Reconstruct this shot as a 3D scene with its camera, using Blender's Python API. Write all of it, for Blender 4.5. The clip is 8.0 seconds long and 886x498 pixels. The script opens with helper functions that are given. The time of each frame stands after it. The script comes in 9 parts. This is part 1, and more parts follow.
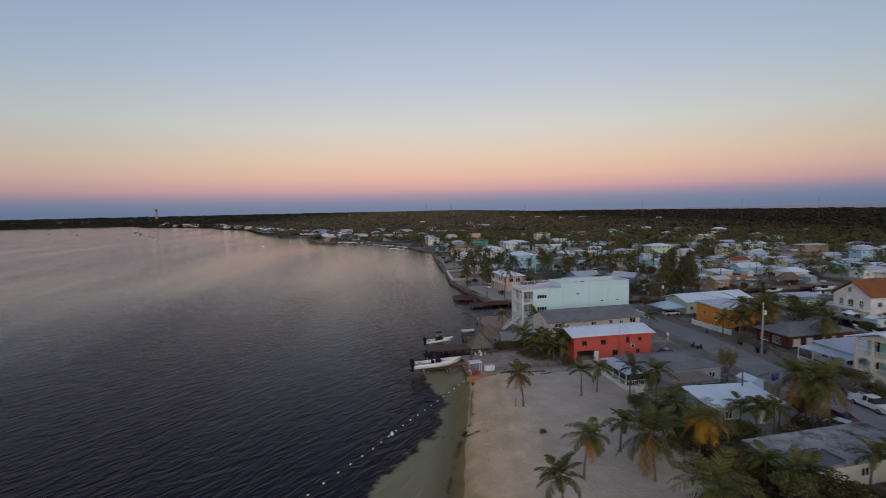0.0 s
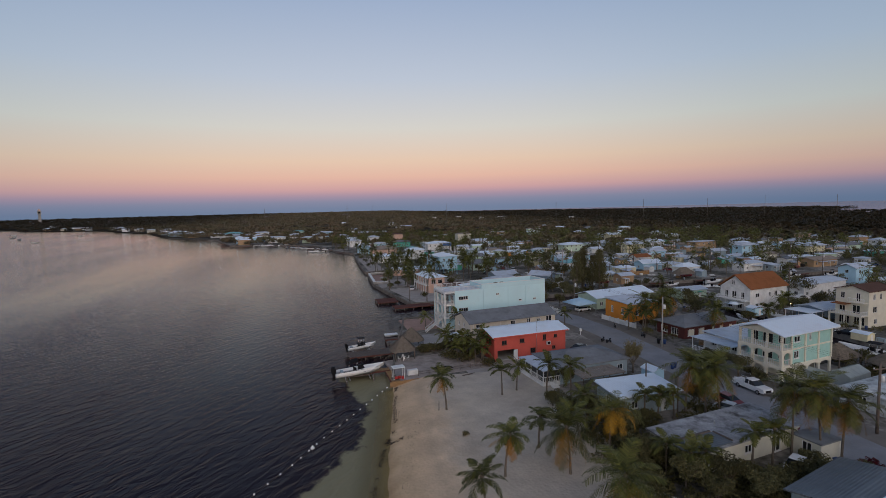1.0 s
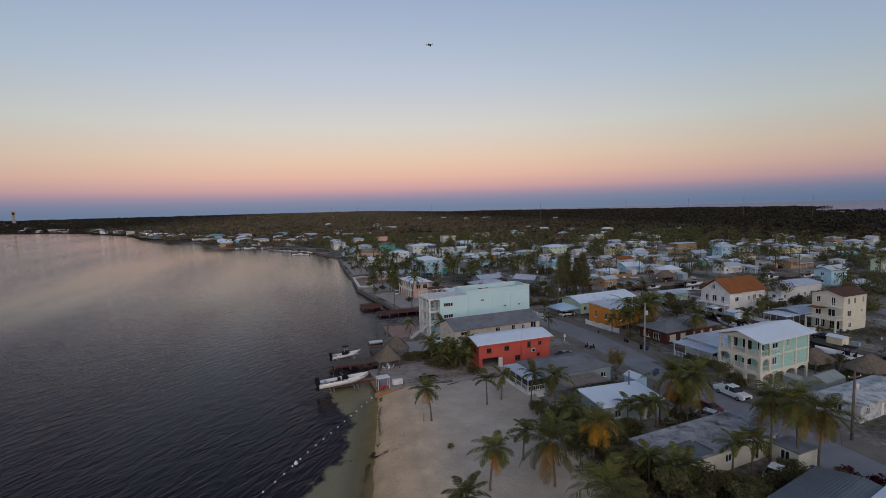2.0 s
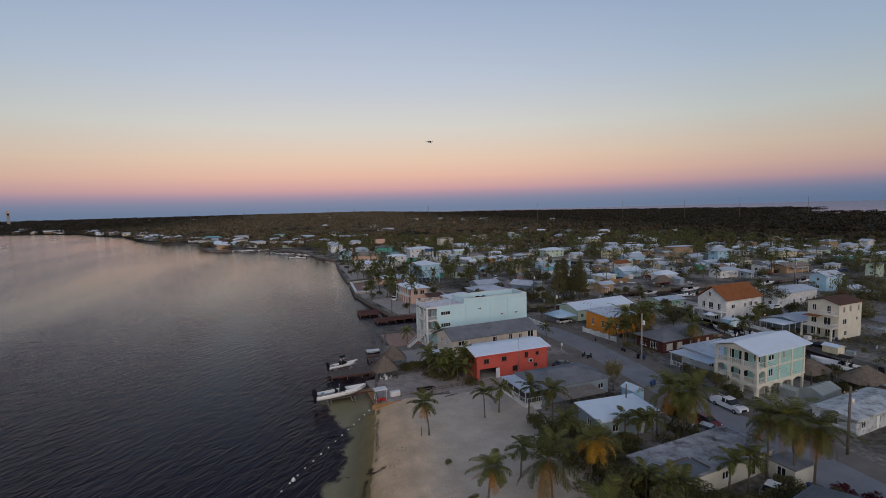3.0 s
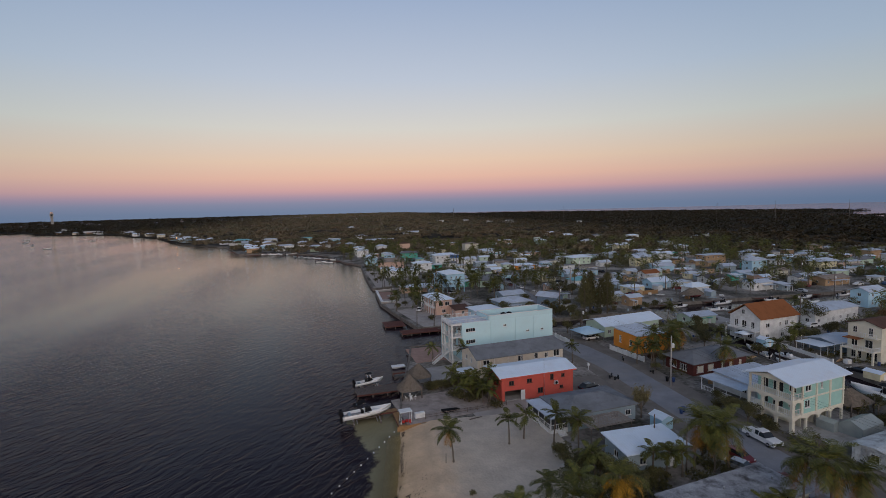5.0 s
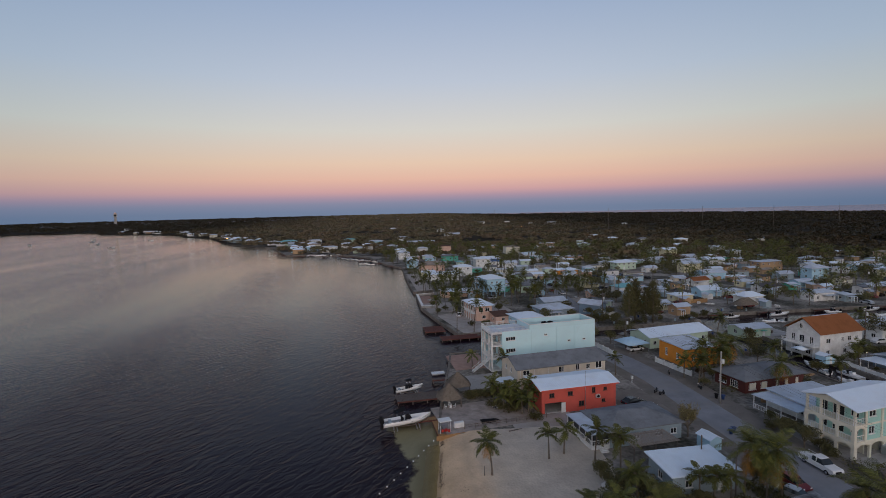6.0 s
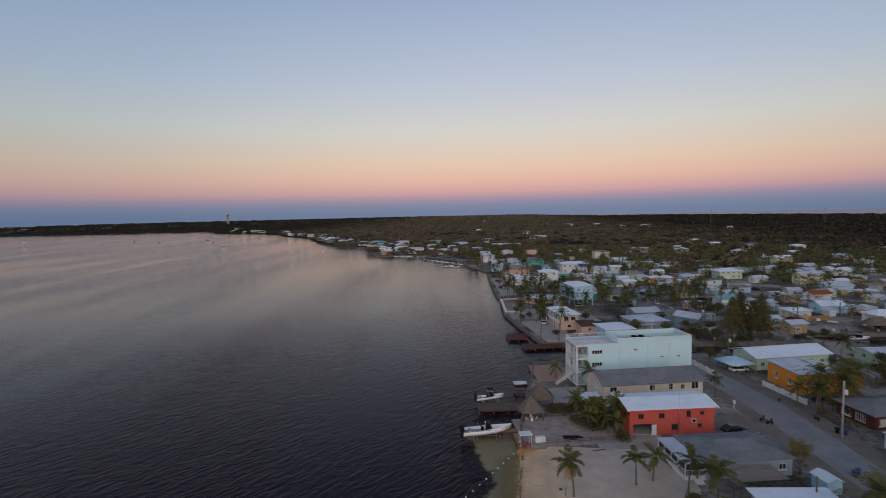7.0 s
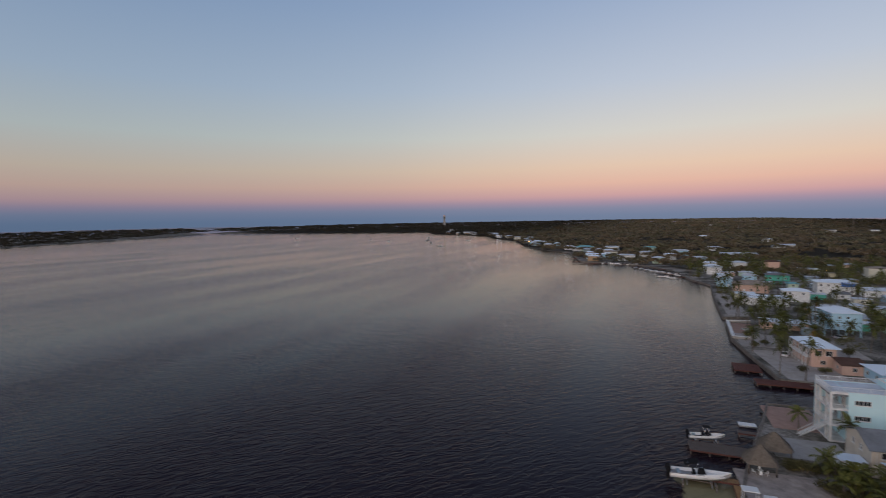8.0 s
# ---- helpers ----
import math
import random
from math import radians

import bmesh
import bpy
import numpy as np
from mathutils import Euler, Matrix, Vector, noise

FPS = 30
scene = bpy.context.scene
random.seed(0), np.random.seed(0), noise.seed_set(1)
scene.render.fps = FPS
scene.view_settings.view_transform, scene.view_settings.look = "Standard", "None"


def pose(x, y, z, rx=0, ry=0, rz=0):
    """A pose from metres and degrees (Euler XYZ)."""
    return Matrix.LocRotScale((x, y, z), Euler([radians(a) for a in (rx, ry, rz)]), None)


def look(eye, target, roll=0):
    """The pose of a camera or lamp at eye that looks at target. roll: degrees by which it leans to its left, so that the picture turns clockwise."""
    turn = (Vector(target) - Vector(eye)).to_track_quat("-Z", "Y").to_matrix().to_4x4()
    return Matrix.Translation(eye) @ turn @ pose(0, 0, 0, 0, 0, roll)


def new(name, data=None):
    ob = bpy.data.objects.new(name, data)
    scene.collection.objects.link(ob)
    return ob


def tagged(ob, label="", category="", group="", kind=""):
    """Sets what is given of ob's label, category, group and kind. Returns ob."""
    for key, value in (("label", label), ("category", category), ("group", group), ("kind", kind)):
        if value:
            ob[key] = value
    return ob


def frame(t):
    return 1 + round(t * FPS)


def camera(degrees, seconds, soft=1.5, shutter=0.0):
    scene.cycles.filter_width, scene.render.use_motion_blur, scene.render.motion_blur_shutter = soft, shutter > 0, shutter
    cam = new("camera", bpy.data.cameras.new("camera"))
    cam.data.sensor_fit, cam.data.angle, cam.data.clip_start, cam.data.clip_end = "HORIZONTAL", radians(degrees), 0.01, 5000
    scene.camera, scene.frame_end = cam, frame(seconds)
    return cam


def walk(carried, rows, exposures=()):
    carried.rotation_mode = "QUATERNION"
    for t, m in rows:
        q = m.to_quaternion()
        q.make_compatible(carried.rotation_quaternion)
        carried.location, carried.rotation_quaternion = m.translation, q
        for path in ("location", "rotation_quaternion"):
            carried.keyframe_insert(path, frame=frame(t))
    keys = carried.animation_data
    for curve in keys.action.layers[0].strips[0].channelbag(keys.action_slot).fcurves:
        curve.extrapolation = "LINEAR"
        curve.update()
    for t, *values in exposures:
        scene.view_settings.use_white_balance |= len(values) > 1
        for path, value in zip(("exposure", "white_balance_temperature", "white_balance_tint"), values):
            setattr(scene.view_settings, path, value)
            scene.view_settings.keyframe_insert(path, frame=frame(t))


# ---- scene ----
cam = camera(85.04, 8.0, soft=0.7, shutter=0.2)
# seconds, eye, target, roll
PATH = [
    (0, (0.000, 0.000, 31.427), (0.000, 99.666, 23.259), -1.19),
    (0.5, (0.221, 0.269, 31.598), (13.567, 99.016, 23.172), -1.34),
    (1, (0.379, 0.420, 32.098), (16.241, 98.790, 23.635), -1.40),
    (1.5, (0.457, 0.530, 32.841), (17.429, 98.712, 24.340), -1.44),
    (2, (0.603, 0.689, 33.724), (19.479, 98.521, 25.209), -1.48),
    (3.5, (0.625, 0.997, 36.955), (20.123, 98.708, 28.443), -1.48),
    (4, (0.631, 1.121, 37.961), (18.961, 99.062, 29.497), -1.42),
    (4.5, (0.655, 1.142, 39.000), (17.429, 99.367, 30.607), -1.43),
    (6, (0.719, 0.664, 41.977), (6.726, 100.164, 34.000), -1.33),
    (6.5, (0.878, 0.769, 42.785), (0.332, 100.468, 35.053), -1.32),
    (7, (1.198, 0.788, 43.674), (-10.379, 99.838, 36.256), -1.21),
    (7.5, (1.626, 1.141, 44.619), (-28.184, 96.347, 37.743), -1.14),
    (8, (2.225, 1.471, 45.663), (-48.878, 87.204, 39.475), -0.96),
]
walk(cam, [(t, look(eye, target, roll)) for t, eye, target, roll in PATH], [(0.0, 0.0), (8.0, 0.0)])

# ---- light: dusk sky opposite the sunset, afterglow behind the camera ----
world = bpy.data.worlds.new("dusk_sky")
scene.world = world
world.use_nodes = True
wn, wl = world.node_tree.nodes, world.node_tree.links
wn.clear()
w_out = wn.new("ShaderNodeOutputWorld")
w_bg = wn.new("ShaderNodeBackground")
w_co = wn.new("ShaderNodeTexCoord")
w_xyz = wn.new("ShaderNodeSeparateXYZ")
w_map = wn.new("ShaderNodeMapRange")
w_map.inputs["From Min"].default_value, w_map.inputs["From Max"].default_value = -0.02, 0.98
w_ramp = wn.new("ShaderNodeValToRGB")


def srgb(r, g, b):
    """Linear colour from 0-255 display values."""
    return tuple(((c / 255) / 12.92 if c < 10 else ((c / 255 + 0.055) / 1.055) ** 2.4) for c in (r, g, b)) + (1.0,)


SKY = ((0.0, (107, 124, 151)), (0.0225, (110, 128, 156)), (0.0375, (123, 134, 161)), (0.049, (154, 140, 163)), (0.061, (192, 154, 162)),
       (0.085, (215, 174, 163)), (0.1175, (217, 189, 172)), (0.18, (203, 200, 196)), (0.27, (180, 189, 206)), (0.41, (153, 169, 198)), (0.5, (140, 157, 190)),
       (0.66, (110, 122, 150)), (1.0, (80, 92, 120)))
while len(w_ramp.color_ramp.elements) > 1:
    w_ramp.color_ramp.elements.remove(w_ramp.color_ramp.elements[0])
w_ramp.color_ramp.elements[0].position, w_ramp.color_ramp.elements[0].color = SKY[0][0], srgb(*SKY[0][1])
for sky_pos, sky_col in SKY[1:]:
    w_ramp.color_ramp.elements.new(sky_pos).color = srgb(*sky_col)
w_sky = wn.new("ShaderNodeTexSky")
w_sky.sky_type, w_sky.sun_disc = "NISHITA", False
w_sky.sun_elevation, w_sky.sun_rotation = radians(1.0), radians(185.0)
w_add = wn.new("ShaderNodeMix")
w_add.data_type, w_add.blend_type = "RGBA", "ADD"
w_add.inputs["Factor"].default_value = 0.05
wl.new(w_co.outputs["Generated"], w_xyz.inputs[0])
wl.new(w_xyz.outputs["Z"], w_map.inputs["Value"])
wl.new(w_map.outputs["Result"], w_ramp.inputs["Fac"])
wl.new(w_ramp.outputs["Color"], w_add.inputs[6])
wl.new(w_sky.outputs["Color"], w_add.inputs[7])
# the pink belt is brightest opposite the sunset and cools towards the sides
w_dot = wn.new("ShaderNodeVectorMath")
w_dot.operation = "DOT_PRODUCT"
w_dot.inputs[1].default_value = (0.05, 0.999, 0.0)
wl.new(w_co.outputs["Generated"], w_dot.inputs[0])
w_half = wn.new("ShaderNodeMapRange")
w_half.inputs["From Min"].default_value = -1.0
w_side = wn.new("ShaderNodeValToRGB")
w_side.color_ramp.interpolation = "B_SPLINE"
w_side.color_ramp.elements[0].position, w_side.color_ramp.elements[0].color = 0.3, (1.0, 1.0, 1.0, 1)
w_side.color_ramp.elements[1].position, w_side.color_ramp.elements[1].color = 1.0, (1.02, 1.0, 1.0, 1)
for side_pos, side_col in ((0.5, (0.62, 0.7, 0.76, 1)), (0.65, (0.6, 0.7, 0.76, 1)), (0.78, (0.66, 0.75, 0.81, 1)), (0.88, (0.76, 0.83, 0.87, 1)), (0.95, (0.92, 0.94, 0.95, 1))):
    w_side.color_ramp.elements.new(side_pos).color = side_col
wl.new(w_dot.outputs["Value"], w_half.inputs["Value"])
wl.new(w_half.outputs["Result"], w_side.inputs["Fac"])
w_mul = wn.new("ShaderNodeMix")
w_mul.data_type, w_mul.blend_type = "RGBA", "MULTIPLY"
w_mul.inputs["Factor"].default_value = 1.0
wl.new(w_add.outputs[2], w_mul.inputs[6])
wl.new(w_side.outputs["Color"], w_mul.inputs[7])
wl.new(w_mul.outputs[2], w_bg.inputs["Color"])
wl.new(w_bg.outputs[0], w_out.inputs["Surface"])
w_bg.inputs["Strength"].default_value = 1.0

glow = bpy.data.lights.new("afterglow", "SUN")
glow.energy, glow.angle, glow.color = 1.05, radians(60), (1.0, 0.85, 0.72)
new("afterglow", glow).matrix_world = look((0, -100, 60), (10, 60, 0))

# ---- materials ----


def nodes_of(name):
    m = bpy.data.materials.new(name)
    m.use_nodes = True
    return m, m.node_tree.nodes, m.node_tree.links, m.node_tree.nodes["Principled BSDF"]


def mat(name, color, rough=0.7, metal=0.0, vary=0.25, size=1.5, fine=18.0, bump=0.25, depth=0.02, hue=0.06, dirt=None, dirt_amount=0.4, dirt_size=0.5, ribs=0.0, rib_axis="X"):
    """A painted or natural surface: two scales of variation, stains, fine relief; ribs: spacing of folded seams in metres."""
    m, n, l, p = nodes_of(name)
    co = n.new("ShaderNodeTexCoord")
    info = n.new("ShaderNodeObjectInfo")
    shift = n.new("ShaderNodeVectorMath")
    shift.operation = "MULTIPLY_ADD"
    rnd = n.new("ShaderNodeCombineXYZ")
    l.new(info.outputs["Random"], rnd.inputs[0])
    l.new(info.outputs["Random"], rnd.inputs[1])
    l.new(rnd.outputs[0], shift.inputs[0])
    shift.inputs[1].default_value = (37, 53, 0)
    l.new(co.outputs["Object"], shift.inputs[2])
    big = n.new("ShaderNodeTexNoise")
    big.inputs["Scale"].default_value, big.inputs["Detail"].default_value, big.inputs["Roughness"].default_value = 1.0 / size, 5, 0.6
    l.new(shift.outputs[0], big.inputs["Vector"])
    small = n.new("ShaderNodeTexNoise")
    small.inputs["Scale"].default_value, small.inputs["Detail"].default_value = fine, 4
    l.new(shift.outputs[0], small.inputs["Vector"])
    both = n.new("ShaderNodeMath")
    both.operation = "MULTIPLY_ADD"
    both.inputs[1].default_value = 0.35
    l.new(small.outputs["Fac"], both.inputs[0])
    l.new(big.outputs["Fac"], both.inputs[2])
    rng = n.new("ShaderNodeMapRange")
    rng.inputs["From Min"].default_value, rng.inputs["From Max"].default_value = 0.4, 0.95
    rng.inputs["To Min"].default_value, rng.inputs["To Max"].default_value = 1 - vary, 1 + vary * 0.6
    l.new(both.outputs[0], rng.inputs["Value"])
    val = n.new("ShaderNodeMath")
    val.operation = "MULTIPLY_ADD"
    val.inputs[1].default_value = hue
    l.new(info.outputs["Random"], val.inputs[0])
    l.new(rng.outputs["Result"], val.inputs[2])
    hsv = n.new("ShaderNodeHueSaturation")
    hsv.inputs["Color"].default_value = (*color, 1)
    l.new(val.outputs[0], hsv.inputs["Value"])
    last = hsv.outputs["Color"]
    if dirt:
        st = n.new("ShaderNodeTexNoise")
        st.inputs["Scale"].default_value, st.inputs["Detail"].default_value, st.inputs["Roughness"].default_value = dirt_size, 7, 0.65
        l.new(shift.outputs[0], st.inputs["Vector"])
        cut = n.new("ShaderNodeMapRange")
        cut.inputs["From Min"].default_value, cut.inputs["From Max"].default_value = 0.48, 0.68
        cut.inputs["To Max"].default_value = dirt_amount
        l.new(st.outputs["Fac"], cut.inputs["Value"])
        mx = n.new("ShaderNodeMix")
        mx.data_type = "RGBA"
        l.new(cut.outputs["Result"], mx.inputs["Factor"])
        l.new(last, mx.inputs[6])
        mx.inputs[7].default_value = (*dirt, 1)
        last = mx.outputs[2]
    l.new(last, p.inputs["Base Color"])
    p.inputs["Roughness"].default_value, p.inputs["Metallic"].default_value = rough, metal
    p.inputs["Specular IOR Level"].default_value = 0.12 if rough > 0.72 else 0.4
    bp = n.new("ShaderNodeBump")
    bp.inputs["Strength"].default_value, bp.inputs["Distance"].default_value = bump, depth
    l.new(small.outputs["Fac"], bp.inputs["Height"])
    if ribs:
        wave = n.new("ShaderNodeTexWave")
        wave.bands_direction = rib_axis
        wave.inputs["Scale"].default_value = 0.314 / ribs
        l.new(co.outputs["Object"], wave.inputs["Vector"])
        b2 = n.new("ShaderNodeBump")
        b2.inputs["Strength"].default_value, b2.inputs["Distance"].default_value = 0.6, 0.05
        l.new(wave.outputs["Fac"], b2.inputs["Height"])
        l.new(bp.outputs[0], b2.inputs["Normal"])
        bp = b2
    l.new(bp.outputs[0], p.inputs["Normal"])
    return m


def leaf_mat(name, dark, light, rough=0.55, patches=None, mangrove=None):
    """Foliage: each leaf its own tone between two greens, and each plant its own."""
    m, n, l, p = nodes_of(name)
    geo = n.new("ShaderNodeNewGeometry")
    info = n.new("ShaderNodeObjectInfo")
    mx = n.new("ShaderNodeMix")
    mx.data_type = "RGBA"
    mx.inputs[6].default_value, mx.inputs[7].default_value = (*dark, 1), (*light, 1)
    l.new(geo.outputs["Random Per Island"], mx.inputs["Factor"])
    hsv = n.new("ShaderNodeHueSaturation")
    rg = n.new("ShaderNodeMapRange")
    rg.inputs["To Min"].default_value, rg.inputs["To Max"].default_value = 0.7, 1.3
    l.new(info.outputs["Random"], rg.inputs["Value"])
    l.new(rg.outputs["Result"], hsv.inputs["Value"])
    if patches:
        # stands of bare brown hardwood among greener mangrove
        co = n.new("ShaderNodeTexCoord")
        ns = n.new("ShaderNodeTexNoise")
        ns.inputs["Scale"].default_value, ns.inputs["Detail"].default_value, ns.inputs["Roughness"].default_value = 0.016, 5, 0.65
        l.new(co.outputs["Object"], ns.inputs["Vector"])
        cut = n.new("ShaderNodeMapRange")
        cut.inputs["From Min"].default_value, cut.inputs["From Max"].default_value = 0.42, 0.58
        l.new(ns.outputs["Fac"], cut.inputs["Value"])
        tone = n.new("ShaderNodeMix")
        tone.data_type = "RGBA"
        tone.inputs[6].default_value, tone.inputs[7].default_value = (*patches[0], 1), (*patches[1], 1)
        l.new(cut.outputs["Result"], tone.inputs["Factor"])
        mx3 = n.new("ShaderNodeMix")
        mx3.data_type = "RGBA"
        mx3.inputs["Factor"].default_value = 0.6
        l.new(mx.outputs[2], mx3.inputs[6])
        l.new(tone.outputs[2], mx3.inputs[7])
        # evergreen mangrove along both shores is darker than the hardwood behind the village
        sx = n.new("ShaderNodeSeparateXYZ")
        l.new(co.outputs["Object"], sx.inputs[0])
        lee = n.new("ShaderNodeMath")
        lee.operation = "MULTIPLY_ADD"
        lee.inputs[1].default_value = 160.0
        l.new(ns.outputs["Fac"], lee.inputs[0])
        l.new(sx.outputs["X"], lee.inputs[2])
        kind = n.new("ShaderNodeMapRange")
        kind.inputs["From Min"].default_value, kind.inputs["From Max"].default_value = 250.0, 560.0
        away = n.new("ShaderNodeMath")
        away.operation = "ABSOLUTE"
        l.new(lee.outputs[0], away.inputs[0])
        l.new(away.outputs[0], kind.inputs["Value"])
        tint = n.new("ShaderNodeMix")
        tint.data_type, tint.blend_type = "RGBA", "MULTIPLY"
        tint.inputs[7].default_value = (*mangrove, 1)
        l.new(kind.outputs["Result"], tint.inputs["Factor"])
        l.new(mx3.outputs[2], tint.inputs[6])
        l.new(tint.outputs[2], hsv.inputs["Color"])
    else:
        l.new(mx.outputs[2], hsv.inputs["Color"])
    l.new(hsv.outputs["Color"], p.inputs["Base Color"])
    p.inputs["Roughness"].default_value = rough
    p.inputs["Specular IOR Level"].default_value = 0.12
    return m


WHITE = mat("white_paint", (0.72, 0.73, 0.73), 0.5, dirt=(0.35, 0.34, 0.32), dirt_amount=0.35)
ROOF_WHITE = mat("white_metal_roof", (0.72, 0.83, 0.95), 0.4, vary=0.15, size=4, dirt=(0.5, 0.52, 0.55), dirt_amount=0.4, dirt_size=0.25, ribs=0.45)
ROOF_PALE = mat("pale_metal_roof", (0.5, 0.57, 0.67), 0.45, vary=0.2, size=4, dirt=(0.3, 0.3, 0.31), dirt_amount=0.5, dirt_size=0.3, ribs=0.45)
ROOF_GREY = mat("grey_roof_shingle", (0.2, 0.215, 0.235), 0.85, vary=0.25, size=3, fine=6, dirt=(0.1, 0.1, 0.11), dirt_amount=0.5)
ROOF_DARK = mat("dark_roof_shingle", (0.085, 0.085, 0.095), 0.85, vary=0.3, size=3, fine=6)
ROOF_BROWN = mat("brown_roof_shingle", (0.11, 0.062, 0.048), 0.85, vary=0.3, size=2, fine=6)
ROOF_RUST = mat("orange_brown_roof", (0.27, 0.105, 0.042), 0.8, vary=0.3, size=2, fine=5, dirt=(0.2, 0.08, 0.04), dirt_amount=0.5)
ROOF_TAN = mat("tan_roof_gravel", (0.3, 0.255, 0.22), 0.9, vary=0.25, size=3, dirt=(0.16, 0.14, 0.13))
ROOF_TEAL = mat("turquoise_metal_roof", (0.16, 0.42, 0.47), 0.5, vary=0.2, ribs=0.45)
ROOF_WORN = mat("weathered_flat_roof", (0.36, 0.37, 0.39), 0.8, vary=0.5, size=1.6, fine=5, dirt=(0.06, 0.055, 0.055), dirt_amount=0.9, dirt_size=0.55)
ROOF_STREAK = mat("streaked_white_roof", (0.5, 0.54, 0.56), 0.6, vary=0.35, size=1.2, dirt=(0.12, 0.12, 0.12), dirt_amount=0.85, dirt_size=0.7, ribs=0.45)
ROOF_CORR = mat("corrugated_grey_roof", (0.15, 0.175, 0.2), 0.5, 0.3, vary=0.2, ribs=0.32, rib_axis="Y")
TARP_BLUE = mat("blue_tarpaulin", (0.05, 0.16, 0.5), 0.5, vary=0.25, size=1)
CANOPY_BLUE = mat("pale_blue_canopy", (0.42, 0.62, 0.78), 0.6, vary=0.15)
W_PINK = mat("coral_red_stucco", (0.56, 0.11, 0.085), 0.75, vary=0.15, size=2.5, dirt=(0.36, 0.09, 0.07), dirt_amount=0.35)
W_BEIGE = mat("cream_stucco", (0.6, 0.54, 0.45), 0.75, vary=0.15, dirt=(0.4, 0.35, 0.3), dirt_amount=0.3)
W_BLUE = mat("pale_aqua_stucco", (0.52, 0.74, 0.8), 0.7, vary=0.1, size=4, dirt=(0.44, 0.58, 0.62), dirt_amount=0.3)
W_SKY = mat("light_blue_siding", (0.4, 0.62, 0.76), 0.65, vary=0.12)
W_TEAL = mat("seafoam_panel", (0.33, 0.56, 0.52), 0.65, vary=0.12)
W_CREAM = mat("pale_cream_stucco", (0.66, 0.64, 0.54), 0.7, vary=0.12, dirt=(0.45, 0.42, 0.35), dirt_amount=0.3)
W_YELLOW = mat("pale_yellow_stucco", (0.66, 0.61, 0.42), 0.7, vary=0.14, dirt=(0.45, 0.4, 0.26), dirt_amount=0.3)
W_ORANGE = mat("bright_orange_stucco", (0.7, 0.26, 0.035), 0.7, vary=0.15)
W_GREEN = mat("sea_green_siding", (0.1, 0.42, 0.33), 0.7, vary=0.15)
W_MINT = mat("mint_siding", (0.5, 0.62, 0.5), 0.7, vary=0.12)
W_GREY = mat("blue_grey_siding", (0.3, 0.38, 0.43), 0.7, vary=0.15, dirt=(0.2, 0.24, 0.27))
W_SALMON = mat("salmon_stucco", (0.6, 0.41, 0.33), 0.7, vary=0.14)
W_TAN = mat("tan_siding", (0.42, 0.29, 0.18), 0.75, vary=0.2)
W_RED = mat("dark_red_siding", (0.1, 0.028, 0.024), 0.7, vary=0.25)
W_BLUEGREY = mat("slate_blue_siding", (0.17, 0.24, 0.32), 0.7, vary=0.2)
TRIM = mat("white_trim", (0.7, 0.71, 0.71), 0.5, vary=0.08)
FRAME_BROWN = mat("dull_brown_frame", (0.12, 0.06, 0.045), 0.6)
SCREEN = mat("dark_insect_screen", (0.03, 0.033, 0.036), 0.5)
CONCRETE = mat("pale_concrete", (0.38, 0.37, 0.36), 0.9, vary=0.25, size=3, dirt=(0.2, 0.19, 0.18), dirt_amount=0.5)
SEAWALL = mat("stained_concrete", (0.2, 0.18, 0.16), 0.9, vary=0.35, size=1.5, dirt=(0.07, 0.06, 0.055), dirt_amount=0.7)
WORN_YARD = mat("worn_yard_concrete", (0.37, 0.32, 0.29), 0.9, vary=0.35, size=1.6, dirt=(0.16, 0.145, 0.135), dirt_amount=0.6, dirt_size=0.4)
PAVER = mat("pinkish_pavers", (0.36, 0.24, 0.2), 0.85, vary=0.25)
WOOD = mat("grey_weathered_wood", (0.15, 0.125, 0.11), 0.85, vary=0.35, size=0.6, fine=10)
WOOD_WARM = mat("sunlit_tan_wood", (0.33, 0.2, 0.1), 0.8, vary=0.3, size=0.6)
WOOD_RED = mat("red_brown_wood", (0.13, 0.055, 0.045), 0.8, vary=0.3, size=0.6)
THATCH = mat("dry_palm_thatch", (0.17, 0.145, 0.12), 0.95, vary=0.45, size=0.5, fine=9, bump=0.8, depth=0.08)
TRUNK = mat("palm_trunk_bark", (0.15, 0.125, 0.1), 0.9, vary=0.3, size=0.4, fine=12)
METAL = mat("galvanised_metal", (0.45, 0.46, 0.48), 0.4, 0.8, vary=0.2)
ALU = mat("white_aluminium", (0.62, 0.64, 0.66), 0.4, 0.3, vary=0.1)
BLACK = mat("black_plastic", (0.012, 0.012, 0.014), 0.75, vary=0.3)
GEL = mat("white_gelcoat", (0.78, 0.79, 0.8), 0.2, vary=0.06, bump=0.03)
DECK_GREY = mat("grey_nonskid_deck", (0.3, 0.31, 0.32), 0.8, vary=0.15)
RUBBER = mat("tyre_rubber", (0.015, 0.015, 0.016), 0.8)
CHROME = mat("bright_metal", (0.7, 0.7, 0.72), 0.2, 1.0, vary=0.05)
RED = mat("red_paint", (0.45, 0.03, 0.025), 0.5)
BLUEP = mat("blue_plastic", (0.03, 0.16, 0.42), 0.5)
BLUEBIN = mat("dark_blue_plastic", (0.02, 0.05, 0.16), 0.5)
